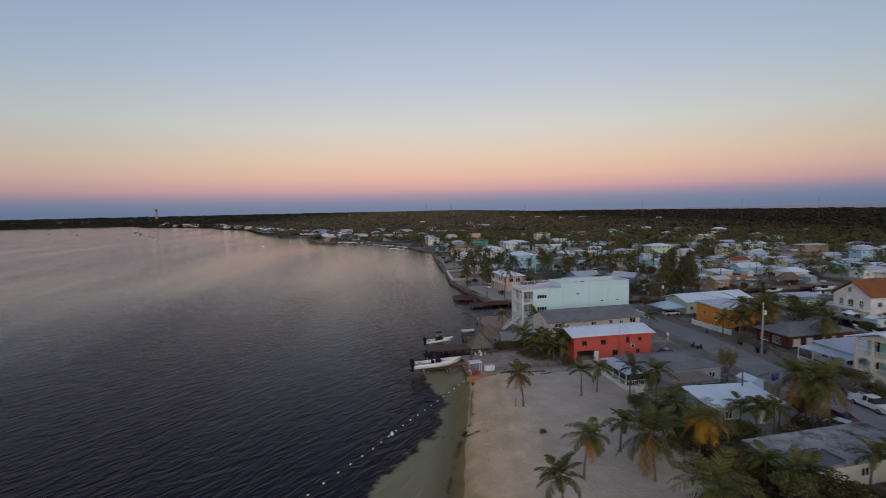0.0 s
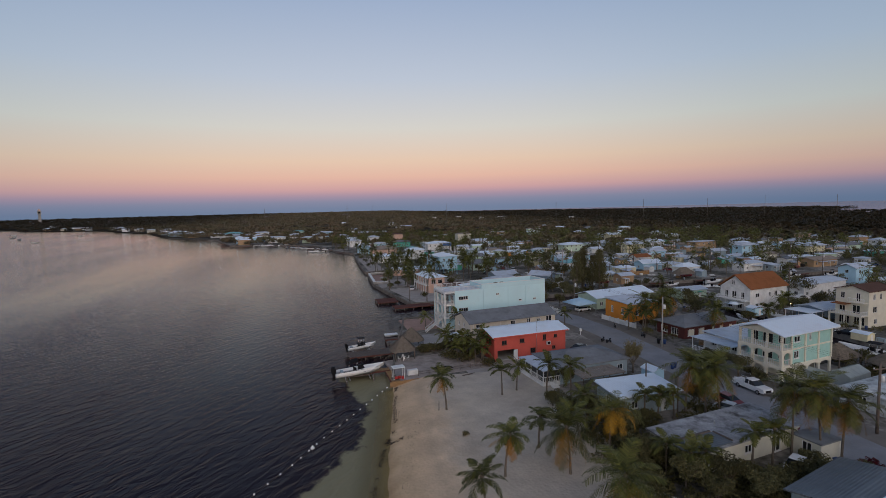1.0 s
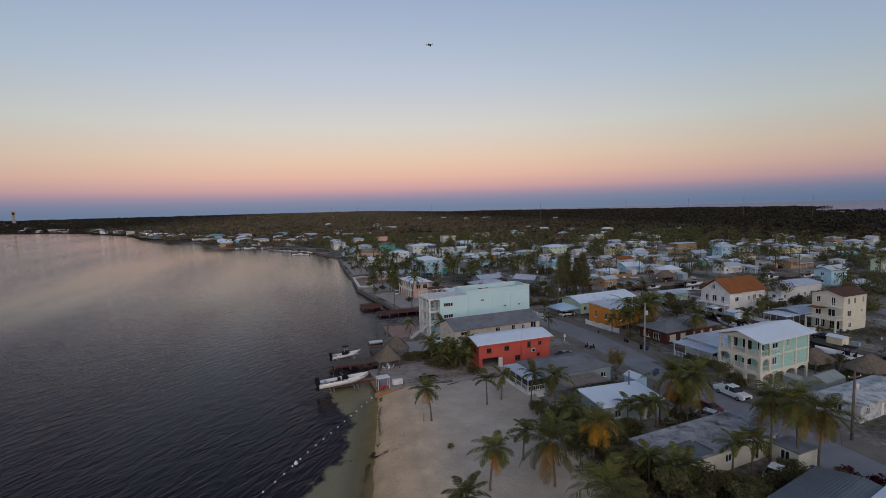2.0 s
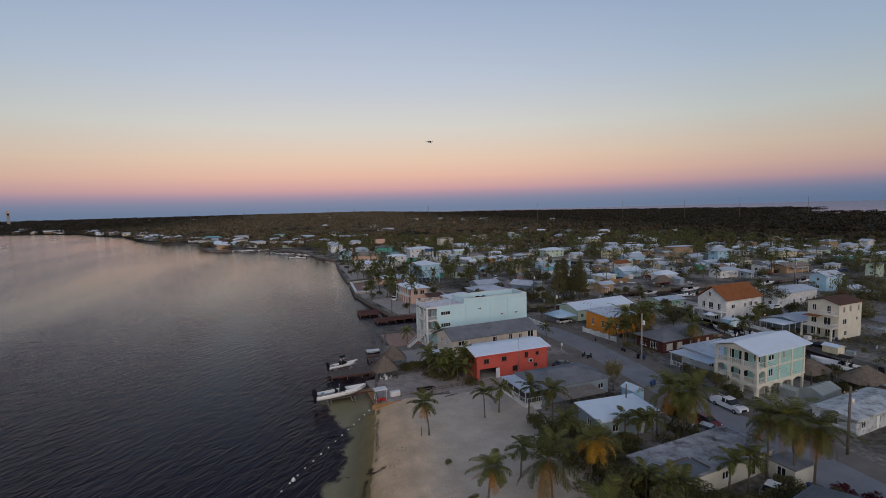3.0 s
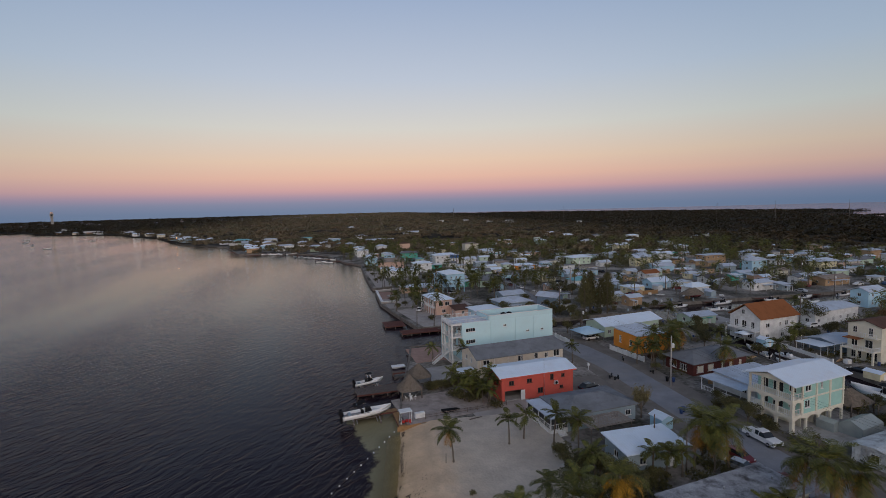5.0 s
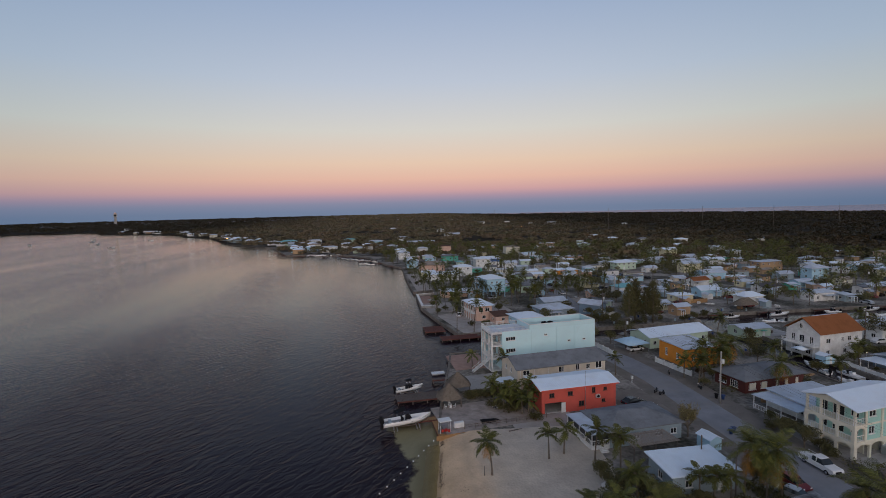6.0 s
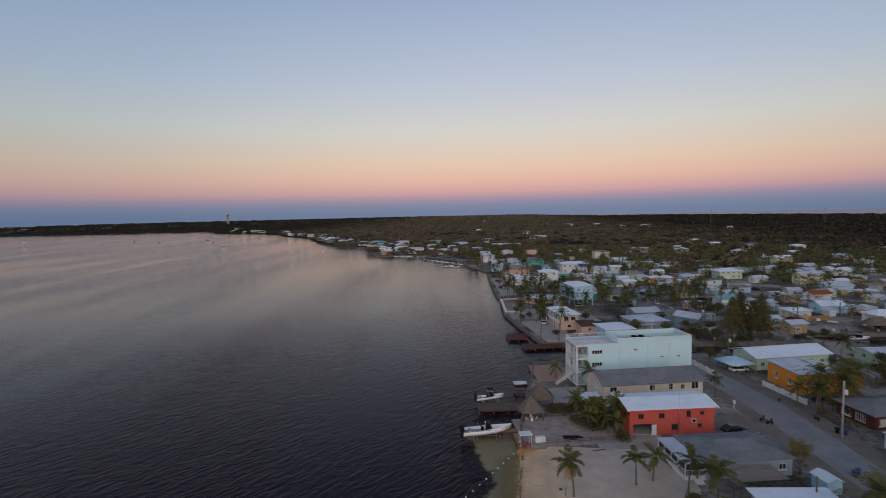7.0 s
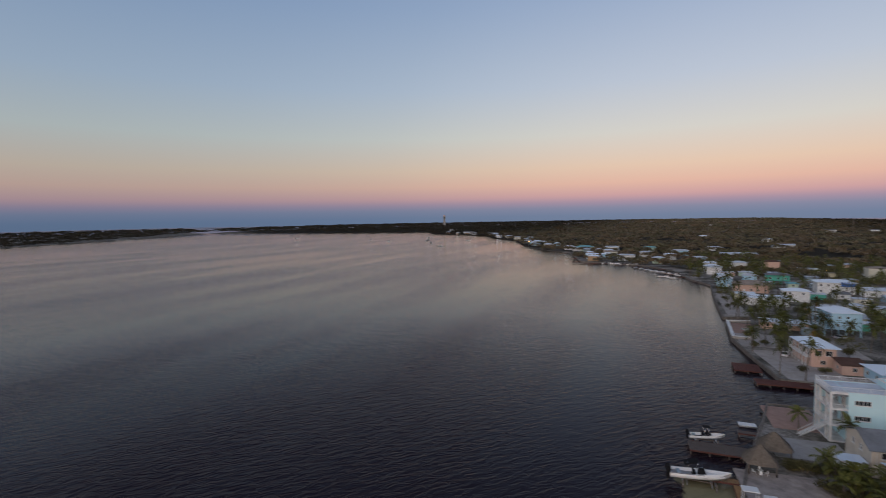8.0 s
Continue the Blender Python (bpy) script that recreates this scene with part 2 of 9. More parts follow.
CARS = [mat("silver_car_paint", (0.45, 0.47, 0.5), 0.3, 0.3, vary=0.08), mat("white_car_paint", (0.72, 0.73, 0.74), 0.3, vary=0.05),
        mat("dark_red_car_paint", (0.16, 0.02, 0.025), 0.3, vary=0.1), mat("black_car_paint", (0.02, 0.021, 0.025), 0.25, vary=0.1),
        mat("blue_car_paint", (0.05, 0.1, 0.22), 0.3, vary=0.1)]
PALM = leaf_mat("palm_leaf", (0.03, 0.038, 0.013), (0.14, 0.142, 0.036))
PALM_GOLD = leaf_mat("golden_palm_leaf", (0.12, 0.075, 0.012), (0.42, 0.22, 0.025))
PALM_DRY = leaf_mat("yellow_palm_leaf", (0.14, 0.075, 0.014), (0.42, 0.2, 0.03))
LEAF = leaf_mat("dark_tree_leaf", (0.045, 0.047, 0.023), (0.15, 0.138, 0.062))
LEAF_OLIVE = leaf_mat("olive_tree_leaf", (0.045, 0.047, 0.019), (0.145, 0.128, 0.053))
LEAF_BARE = leaf_mat("sparse_tan_leaf", (0.1, 0.088, 0.04), (0.28, 0.235, 0.11))
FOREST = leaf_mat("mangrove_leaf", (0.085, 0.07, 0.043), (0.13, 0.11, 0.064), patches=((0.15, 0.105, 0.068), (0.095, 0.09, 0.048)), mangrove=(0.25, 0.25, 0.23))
LEAF_RUSSET = leaf_mat("russet_tree_leaf", (0.045, 0.03, 0.014), (0.13, 0.075, 0.035))
RED_LEAF = leaf_mat("crimson_flowering_leaf", (0.05, 0.01, 0.012), (0.16, 0.02, 0.03))


def glass_mat():
    m, n, l, p = nodes_of("dark_window_glass")
    p.inputs["Base Color"].default_value = (0.02, 0.024, 0.028, 1)
    p.inputs["Roughness"].default_value = 0.06
    return m


GLASS = glass_mat()


def lamp_mat(name, color, power):
    m, n, l, p = nodes_of(name)
    p.inputs["Emission Color"].default_value = (*color, 1)
    p.inputs["Emission Strength"].default_value = power
    return m


LAMP_ORANGE = lamp_mat("sodium_lamp", (1.0, 0.33, 0.05), 14.0)
LAMP_WARM = lamp_mat("warm_bulb", (1.0, 0.62, 0.25), 5.0)


def water_mat():
    """Sea water: dark, glossy, rippled; calm slicks; sand showing through in the shallows by the beach."""
    m, n, l, p = nodes_of("sea_water")
    co = n.new("ShaderNodeTexCoord")
    sep = n.new("ShaderNodeSeparateXYZ")
    l.new(co.outputs["Object"], sep.inputs[0])
    # shallows: distance out from the beach line, broken by weed patches
    wob = n.new("ShaderNodeTexNoise")
    wob.inputs["Scale"].default_value, wob.inputs["Detail"].default_value, wob.inputs["Roughness"].default_value = 0.13, 9, 0.7
    l.new(co.outputs["Object"], wob.inputs["Vector"])
    out = n.new("ShaderNodeMath")
    out.operation = "MULTIPLY_ADD"
    out.inputs[1].default_value = 14.0
    l.new(wob.outputs["Fac"], out.inputs[0])
    l.new(sep.outputs["X"], out.inputs[2])
    lean = n.new("ShaderNodeMapRange")
    lean.inputs["From Min"].default_value, lean.inputs["From Max"].default_value = 52.0, 72.0
    lean.inputs["To Min"].default_value, lean.inputs["To Max"].default_value = 9.0, 0.0
    l.new(sep.outputs["Y"], lean.inputs["Value"])
    out2 = n.new("ShaderNodeMath")
    l.new(out.outputs[0], out2.inputs[0])
    reach = n.new("ShaderNodeMapRange")
    reach.inputs["From Min"].default_value, reach.inputs["From Max"].default_value = 79.0, 91.0
    reach.inputs["To Min"].default_value, reach.inputs["To Max"].default_value = 0.0, 5.5
    l.new(sep.outputs["Y"], reach.inputs["Value"])
    lean2 = n.new("ShaderNodeMath")
    l.new(lean.outputs["Result"], lean2.inputs[0])
    l.new(reach.outputs["Result"], lean2.inputs[1])
    l.new(lean2.outputs[0], out2.inputs[1])
    mask = n.new("ShaderNodeMapRange")
    mask.inputs["From Min"].default_value, mask.inputs["From Max"].default_value = 6.2, 7.4
    l.new(out2.outputs[0], mask.inputs["Value"])
    ymask = n.new("ShaderNodeMapRange")
    ymask.inputs["From Min"].default_value, ymask.inputs["From Max"].default_value = 98.0, 90.0
    l.new(sep.outputs["Y"], ymask.inputs["Value"])
    mm = n.new("ShaderNodeMath")
    mm.operation = "MULTIPLY"
    l.new(mask.outputs["Result"], mm.inputs[0])
    inland = n.new("ShaderNodeMapRange")
    inland.inputs["From Min"].default_value, inland.inputs["From Max"].default_value = 18.0, 12.0
    l.new(sep.outputs["X"], inland.inputs["Value"])
    near_beach = n.new("ShaderNodeMath")
    near_beach.operation = "MULTIPLY"
    l.new(inland.outputs["Result"], near_beach.inputs[0])
    l.new(ymask.outputs["Result"], near_beach.inputs[1])
    l.new(near_beach.outputs[0], mm.inputs[1])
    mx = n.new("ShaderNodeMix")
    mx.data_type = "RGBA"
    mx.inputs[6].default_value, mx.inputs[7].default_value = (0.015, 0.0085, 0.014, 1), (0.24, 0.22, 0.13, 1)
    l.new(mm.outputs[0], mx.inputs["Factor"])
    l.new(mx.outputs[2], p.inputs["Base Color"])
    p.inputs["IOR"].default_value = 1.33
    # ripples, stretched across the wind, flattened in the slicks
    mp = n.new("ShaderNodeMapping")
    mp.vector_type = "TEXTURE"
    mp.inputs["Rotation"].default_value = (0, 0, radians(55))
    mp.inputs["Scale"].default_value = (2.3, 0.82, 1.0)
    l.new(co.outputs["Object"], mp.inputs["Vector"])
    r1 = n.new("ShaderNodeTexNoise")
    r1.inputs["Scale"].default_value, r1.inputs["Detail"].default_value, r1.inputs["Distortion"].default_value = 0.72, 4.0, 0.8
    l.new(mp.outputs[0], r1.inputs["Vector"])
    mp2 = n.new("ShaderNodeMapping")
    mp2.vector_type = "TEXTURE"
    mp2.inputs["Rotation"].default_value = (0, 0, radians(99))
    mp2.inputs["Scale"].default_value = (300.0, 55.0, 1.0)
    l.new(co.outputs["Object"], mp2.inputs["Vector"])
    sl = n.new("ShaderNodeTexNoise")
    sl.inputs["Scale"].default_value, sl.inputs["Detail"].default_value = 1.0, 4
    l.new(mp2.outputs[0], sl.inputs["Vector"])
    calm = n.new("ShaderNodeMapRange")
    calm.inputs["From Min"].default_value, calm.inputs["From Max"].default_value = 0.38, 0.62
    calm.inputs["To Min"].default_value, calm.inputs["To Max"].default_value = 0.25, 0.8
    l.new(sl.outputs["Fac"], calm.inputs["Value"])
    bp = n.new("ShaderNodeBump")
    bp.inputs["Distance"].default_value = 0.62
    # the sheltered water on the ocean side has only fine ripples
    lee = n.new("ShaderNodeVectorMath")
    lee.operation = "DOT_PRODUCT"
    lee.inputs[1].default_value = (0.8, 0.25, 0)
    l.new(co.outputs["Object"], lee.inputs[0])
    flat = n.new("ShaderNodeMapRange")
    flat.inputs["From Min"].default_value, flat.inputs["From Max"].default_value = 950, 1250
    flat.inputs["To Min"].default_value, flat.inputs["To Max"].default_value = 1.0, 0.0
    l.new(lee.outputs["Value"], flat.inputs["Value"])
    out_r = n.new("ShaderNodeVectorMath")
    out_r.operation = "LENGTH"
    l.new(co.outputs["Object"], out_r.inputs[0])
    open_sea = n.new("ShaderNodeMapRange")
    open_sea.inputs["From Min"].default_value, open_sea.inputs["From Max"].default_value = 1600, 2600
    open_sea.inputs["To Min"].default_value, open_sea.inputs["To Max"].default_value = 1.0, 0.0
    l.new(out_r.outputs["Value"], open_sea.inputs["Value"])
    both_flat = n.new("ShaderNodeMath")
    both_flat.operation = "MULTIPLY"
    l.new(flat.outputs["Result"], both_flat.inputs[0])
    l.new(open_sea.outputs["Result"], both_flat.inputs[1])
    stren = n.new("ShaderNodeMath")
    stren.operation = "MULTIPLY"
    l.new(calm.outputs["Result"], stren.inputs[0])
    l.new(both_flat.outputs[0], stren.inputs[1])
    l.new(r1.outputs["Fac"], bp.inputs["Height"])
    l.new(bp.outputs[0], p.inputs["Normal"])
    smooth = n.new("ShaderNodeMapRange")
    smooth.inputs["To Min"].default_value, smooth.inputs["To Max"].default_value = 0.07, 0.1
    l.new(both_flat.outputs[0], smooth.inputs["Value"])
    l.new(smooth.outputs["Result"], p.inputs["Roughness"])
    # dark diffuse mixed in as painted shade, cutting the sky's reflection, less in slicks
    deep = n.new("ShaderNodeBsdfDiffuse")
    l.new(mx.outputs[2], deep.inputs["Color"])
    mixs = n.new("ShaderNodeMixShader")
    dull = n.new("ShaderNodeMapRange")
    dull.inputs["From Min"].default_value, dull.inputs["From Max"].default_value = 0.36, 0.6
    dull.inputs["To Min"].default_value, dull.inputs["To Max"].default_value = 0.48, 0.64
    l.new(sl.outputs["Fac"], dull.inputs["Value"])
    # the painted dulling fades with distance from the origin, so far water mirrors more
    dull_fade = n.new("ShaderNodeMapRange")
    dull_fade.inputs["From Min"].default_value, dull_fade.inputs["From Max"].default_value = 70, 230
    dull_fade.inputs["To Min"].default_value, dull_fade.inputs["To Max"].default_value = 1.0, 0.24
    l.new(out_r.outputs["Value"], dull_fade.inputs["Value"])
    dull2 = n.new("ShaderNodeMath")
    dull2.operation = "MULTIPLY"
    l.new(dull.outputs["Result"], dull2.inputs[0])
    l.new(dull_fade.outputs["Result"], dull2.inputs[1])
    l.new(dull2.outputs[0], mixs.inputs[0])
    # farther up the bay the chop dies down
    lull = n.new("ShaderNodeMapRange")
    lull.inputs["From Min"].default_value, lull.inputs["From Max"].default_value = 70, 240
    lull.inputs["To Min"].default_value, lull.inputs["To Max"].default_value = 1.0, 0.4
    l.new(out_r.outputs["Value"], lull.inputs["Value"])
    stren2 = n.new("ShaderNodeMath")
    stren2.operation = "MULTIPLY"
    l.new(stren.outputs[0], stren2.inputs[0])
    l.new(lull.outputs["Result"], stren2.inputs[1])
    l.new(stren2.outputs[0], bp.inputs["Strength"])
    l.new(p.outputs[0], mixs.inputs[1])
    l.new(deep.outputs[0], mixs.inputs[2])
    # the last knee-deep metres before the sand are clear
    shore = n.new("ShaderNodeVectorMath")
    shore.operation = "DOT_PRODUCT"
    shore.inputs[1].default_value = (1.0, -0.079, 0)
    l.new(co.outputs["Object"], shore.inputs[0])
    clear = n.new("ShaderNodeMapRange")
    clear.inputs["From Min"].default_value, clear.inputs["From Max"].default_value = -7.0, -1.6
    clear.inputs["To Max"].default_value = 0.96
    l.new(shore.outputs["Value"], clear.inputs["Value"])
    cm = n.new("ShaderNodeMath")
    cm.operation = "MULTIPLY"
    l.new(clear.outputs["Result"], cm.inputs[0])
    ends = n.new("ShaderNodeMapRange")
    ends.inputs["From Min"].default_value, ends.inputs["From Max"].default_value = 86.4, 83.5
    l.new(sep.outputs["Y"], ends.inputs["Value"])
    l.new(ends.outputs["Result"], cm.inputs[1])
    see = n.new("ShaderNodeBsdfTransparent")
    see.inputs["Color"].default_value = (0.78, 0.78, 0.64, 1)
    mix2 = n.new("ShaderNodeMixShader")
    l.new(cm.outputs[0], mix2.inputs[0])
    l.new(mixs.outputs[0], mix2.inputs[1])
    l.new(see.outputs[0], mix2.inputs[2])
    l.new(mix2.outputs[0], n["Material Output"].inputs["Surface"])
    return m


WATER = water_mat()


def ground_mat():
    """Coral gravel lots, dry grass and dark soil."""
    m, n, l, p = nodes_of("lot_ground")
    co = n.new("ShaderNodeTexCoord")
    a = n.new("ShaderNodeTexNoise")
    a.inputs["Scale"].default_value, a.inputs["Detail"].default_value, a.inputs["Roughness"].default_value = 0.07, 6, 0.6
    l.new(co.outputs["Object"], a.inputs["Vector"])
    b = n.new("ShaderNodeTexNoise")
    b.inputs["Scale"].default_value, b.inputs["Detail"].default_value = 1.3, 6
    l.new(co.outputs["Object"], b.inputs["Vector"])
    s = n.new("ShaderNodeMath")
    s.operation = "MULTIPLY_ADD"
    s.inputs[1].default_value = 0.4
    l.new(b.outputs["Fac"], s.inputs[0])
    l.new(a.outputs["Fac"], s.inputs[2])
    r = n.new("ShaderNodeValToRGB")
    r.color_ramp.elements[0].position, r.color_ramp.elements[0].color = 0.5, (0.045, 0.044, 0.034, 1)
    r.color_ramp.elements[1].position, r.color_ramp.elements[1].color = 0.82, (0.33, 0.305, 0.28, 1)
    e = r.color_ramp.elements.new(0.66)
    e.color = (0.145, 0.135, 0.117, 1)
    l.new(s.outputs[0], r.inputs["Fac"])
    # beyond the houses the ground is dark mangrove soil
    sep = n.new("ShaderNodeSeparateXYZ")
    l.new(co.outputs["Object"], sep.inputs[0])
    q = n.new("ShaderNodeMath")
    q.operation = "MULTIPLY_ADD"
    q.inputs[1].default_value = 0.45
    l.new(sep.outputs["X"], q.inputs[0])
    l.new(sep.outputs["Y"], q.inputs[2])
    f = n.new("ShaderNodeMapRange")
    f.inputs["From Min"].default_value, f.inputs["From Max"].default_value = 500, 600
    l.new(q.outputs[0], f.inputs["Value"])
    mx = n.new("ShaderNodeMix")
    mx.data_type = "RGBA"
    l.new(f.outputs["Result"], mx.inputs["Factor"])
    l.new(r.outputs["Color"], mx.inputs[6])
    mx.inputs[7].default_value = (0.026, 0.021, 0.014, 1)
    l.new(mx.outputs[2], p.inputs["Base Color"])
    p.inputs["Roughness"].default_value = 0.95
    p.inputs["Specular IOR Level"].default_value = 0.08
    bp = n.new("ShaderNodeBump")
    bp.inputs["Strength"].default_value, bp.inputs["Distance"].default_value = 0.5, 0.06
    l.new(b.outputs["Fac"], bp.inputs["Height"])
    l.new(bp.outputs[0], p.inputs["Normal"])
    return m


GROUND = ground_mat()


def sand_tint(m):
    """Damp tan sand near the water, pale grey dry sand behind, with churned tracks between."""
    n, l = m.node_tree.nodes, m.node_tree.links
    p = n["Principled BSDF"]
    old = p.inputs["Base Color"].links[0].from_socket
    co = n.new("ShaderNodeTexCoord")
    wob = n.new("ShaderNodeTexNoise")
    wob.inputs["Scale"].default_value, wob.inputs["Detail"].default_value = 0.25, 6
    l.new(co.outputs["Object"], wob.inputs["Vector"])
    across = n.new("ShaderNodeVectorMath")
    across.operation = "DOT_PRODUCT"
    across.inputs[1].default_value = (1.0, -0.02, 0)
    l.new(co.outputs["Object"], across.inputs[0])
    s = n.new("ShaderNodeMath")
    s.operation = "MULTIPLY_ADD"
    s.inputs[1].default_value = 5.0
    l.new(wob.outputs["Fac"], s.inputs[0])
    l.new(across.outputs["Value"], s.inputs[2])
    r = n.new("ShaderNodeValToRGB")
    span = n.new("ShaderNodeMapRange")
    span.inputs["From Min"].default_value, span.inputs["From Max"].default_value = 2.0, 22.0
    l.new(s.outputs[0], span.inputs["Value"])
    els = r.color_ramp.elements
    els[0].position, els[0].color = 0.0, (0.6, 0.5, 0.36, 1)
    els[1].position, els[1].color = 1.0, (0.84, 0.9, 0.97, 1)
    for pos, c in ((0.1, (0.7, 0.6, 0.45, 1)), (0.16, (0.95, 0.84, 0.68, 1)), (0.3, (1.06, 0.95, 0.82, 1)), (0.38, (0.94, 0.86, 0.76, 1)), (0.44, (1.08, 1.0, 0.9, 1)), (0.56, (0.93, 0.94, 0.94, 1)), (0.72, (0.86, 0.91, 0.96, 1))):
        els.new(pos).color = c
    l.new(span.outputs["Result"], r.inputs["Fac"])
    mul = n.new("ShaderNodeMix")
    mul.data_type, mul.blend_type = "RGBA", "MULTIPLY"
    mul.inputs["Factor"].default_value = 1.0
    l.new(old, mul.inputs[6])
    l.new(r.outputs["Color"], mul.inputs[7])
    l.new(mul.outputs[2], p.inputs["Base Color"])
    # footprints and tyre ruts
    v = n.new("ShaderNodeTexVoronoi")
    v.inputs["Scale"].default_value = 2.6
    l.new(co.outputs["Object"], v.inputs["Vector"])
    b2 = n.new("ShaderNodeBump")
    b2.inputs["Strength"].default_value, b2.inputs["Distance"].default_value = 0.45, 0.12
    l.new(v.outputs["Distance"], b2.inputs["Height"])
    l.new(p.inputs["Normal"].links[0].from_socket, b2.inputs["Normal"])
    l.new(b2.outputs[0], p.inputs["Normal"])
    return m


SAND = mat("beach_sand", (0.68, 0.56, 0.435), 0.95, vary=0.22, size=3.0, fine=3.0, bump=0.5, depth=0.07, hue=0, dirt=(0.46, 0.37, 0.29), dirt_amount=0.6, dirt_size=0.16)
sand_tint(SAND)
ASPHALT = mat("dusty_asphalt", (0.25, 0.258, 0.28), 0.9, vary=0.25, size=4, fine=8, hue=0, dirt=(0.26, 0.245, 0.23), dirt_amount=0.5, dirt_size=0.12)
LOT = mat("pale_shell_gravel", (0.43, 0.395, 0.37), 0.95, vary=0.25, size=3, fine=4, hue=0, dirt=(0.3, 0.27, 0.24), dirt_amount=0.55, dirt_size=0.2)
GRAVEL = mat("grey_gravel", (0.21, 0.188, 0.168), 0.95, vary=0.3, size=3, fine=5, hue=0, dirt=(0.14, 0.13, 0.11), dirt_amount=0.5, dirt_size=0.3)
WEED = mat("dried_seaweed", (0.05, 0.04, 0.032), 0.9)

from mathutils import geometry

# ---- building helpers ----
GZ = 1.0
A12 = 12.0


def mesh_from(name, bm, material):
    me = bpy.data.meshes.new(name)
    bm.to_mesh(me)
    bm.free()
    me.materials.append(material)
    return me


def part(name, bm, material, parent, label="", m=None):
    """One mesh object under a thing or under a part. bm: a bmesh, or a finished mesh that alike pieces share."""
    me = bm if isinstance(bm, bpy.types.Mesh) else mesh_from(name, bm, material)
    ob = new(name, me)
    ob.parent = parent
    if m is not None:
        ob.matrix_basis = m
    if label:
        ob["label"] = label
    return ob


def thing(name, label, category, m, group="", kind=""):
    ob = new(name)
    ob.matrix_basis = m
    ob.empty_display_size = 0.3
    return tagged(ob, label, category, group, kind)


def solid(name, bm, material, label, category, m=None, group="", kind=""):
    ob = new(name, mesh_from(name, bm, material))
    if m is not None:
        ob.matrix_basis = m
    return tagged(ob, label, category, group, kind)


def box(bm, sx, sy, sz, x=0, y=0, z=0, rz=0.0, bev=0.0):
    """A block standing on z, centred on x, y."""
    vs = []
    c, s = math.cos(radians(rz)), math.sin(radians(rz))
    for dz in (0, sz):
        k = bev if dz else 0
        for dx, dy in ((-1, -1), (1, -1), (1, 1), (-1, 1)):
            px_, py_ = dx * (sx / 2 - k), dy * (sy / 2 - k)
            vs.append(bm.verts.new((x + px_ * c - py_ * s, y + px_ * s + py_ * c, z + dz)))
    for f in ((3, 2, 1, 0), (4, 5, 6, 7), (0, 1, 5, 4), (1, 2, 6, 5), (2, 3, 7, 6), (3, 0, 4, 7)):
        bm.faces.new([vs[i] for i in f])
    return bm


def tube(bm, p0, p1, r0, r1=None, seg=8, caps=True):
    """A round bar from p0 to p1."""
    p0, p1 = Vector(p0), Vector(p1)
    r1 = r0 if r1 is None else r1
    q = (p1 - p0).to_track_quat("Z", "Y")
    rings = []
    for p, r in ((p0, r0), (p1, r1)):
        rings.append([bm.verts.new(p + q @ Vector((r * math.cos(2 * math.pi * i / seg), r * math.sin(2 * math.pi * i / seg), 0))) for i in range(seg)])
    for i in range(seg):
        j = (i + 1) % seg
        bm.faces.new((rings[0][i], rings[0][j], rings[1][j], rings[1][i])).smooth = True
    if caps:
        bm.faces.new(rings[0][::-1])
        bm.faces.new(rings[1])
    return bm


def lathe(bm, profile, seg=12, x=0, y=0, z=0, squash=1.0):
    """A turned shape from (radius, height) pairs."""
    rings = [[bm.verts.new((x + r * math.cos(2 * math.pi * i / seg), y + squash * r * math.sin(2 * math.pi * i / seg), z + h)) for i in range(seg)] for r, h in profile]
    for a, b in zip(rings, rings[1:]):
        for i in range(seg):
            j = (i + 1) % seg
            bm.faces.new((a[i], a[j], b[j], b[i])).smooth = True
    bm.faces.new(rings[0][::-1])
    bm.faces.new(rings[-1])
    return bm


def prism(bm, pts, z0, z1):
    """An upright prism over a plan outline, counter-clockwise."""
    lo, hi = [bm.verts.new((x, y, z0)) for x, y in pts], [bm.verts.new((x, y, z1)) for x, y in pts]
    bm.faces.new(lo[::-1])
    bm.faces.new(hi)
    for i in range(len(pts)):
        j = (i + 1) % len(pts)
        bm.faces.new((lo[i], lo[j], hi[j], hi[i]))
    return bm


def side_prism(bm, pts, y0, y1, inset=0.0, top=0.0):
    """A prism across y over a side outline of (x, z); above the height top its sides lean in by inset."""
    def at(y, s):
        return [bm.verts.new((x, y + (s * inset if z > top else 0), z)) for x, z in pts]
    a, b = at(y0, 1), at(y1, -1)
    bm.faces.new(a)
    bm.faces.new(b[::-1])
    for i in range(len(pts)):
        j = (i + 1) % len(pts)
        bm.faces.new((a[j], a[i], b[i], b[j]))
    return bm


def spot(x, y, z=GZ, rz=0.0, s=1.0):
    return Matrix.Translation((x, y, z)) @ Matrix.Rotation(radians(rz), 4, "Z") @ Matrix.Scale(s, 4)


# ---- the setting ----
bm = bmesh.new()
STEP = 26
vs = [[bm.verts.new((-4950 + 9900 * i / STEP, -900 + 5850 * j / STEP, 0)) for j in range(STEP + 1)] for i in range(STEP + 1)]
for i in range(STEP):
    for j in range(STEP):
        bm.faces.new((vs[i][j], vs[i + 1][j], vs[i + 1][j + 1], vs[i][j + 1]))
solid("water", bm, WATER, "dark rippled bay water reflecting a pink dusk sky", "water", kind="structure")

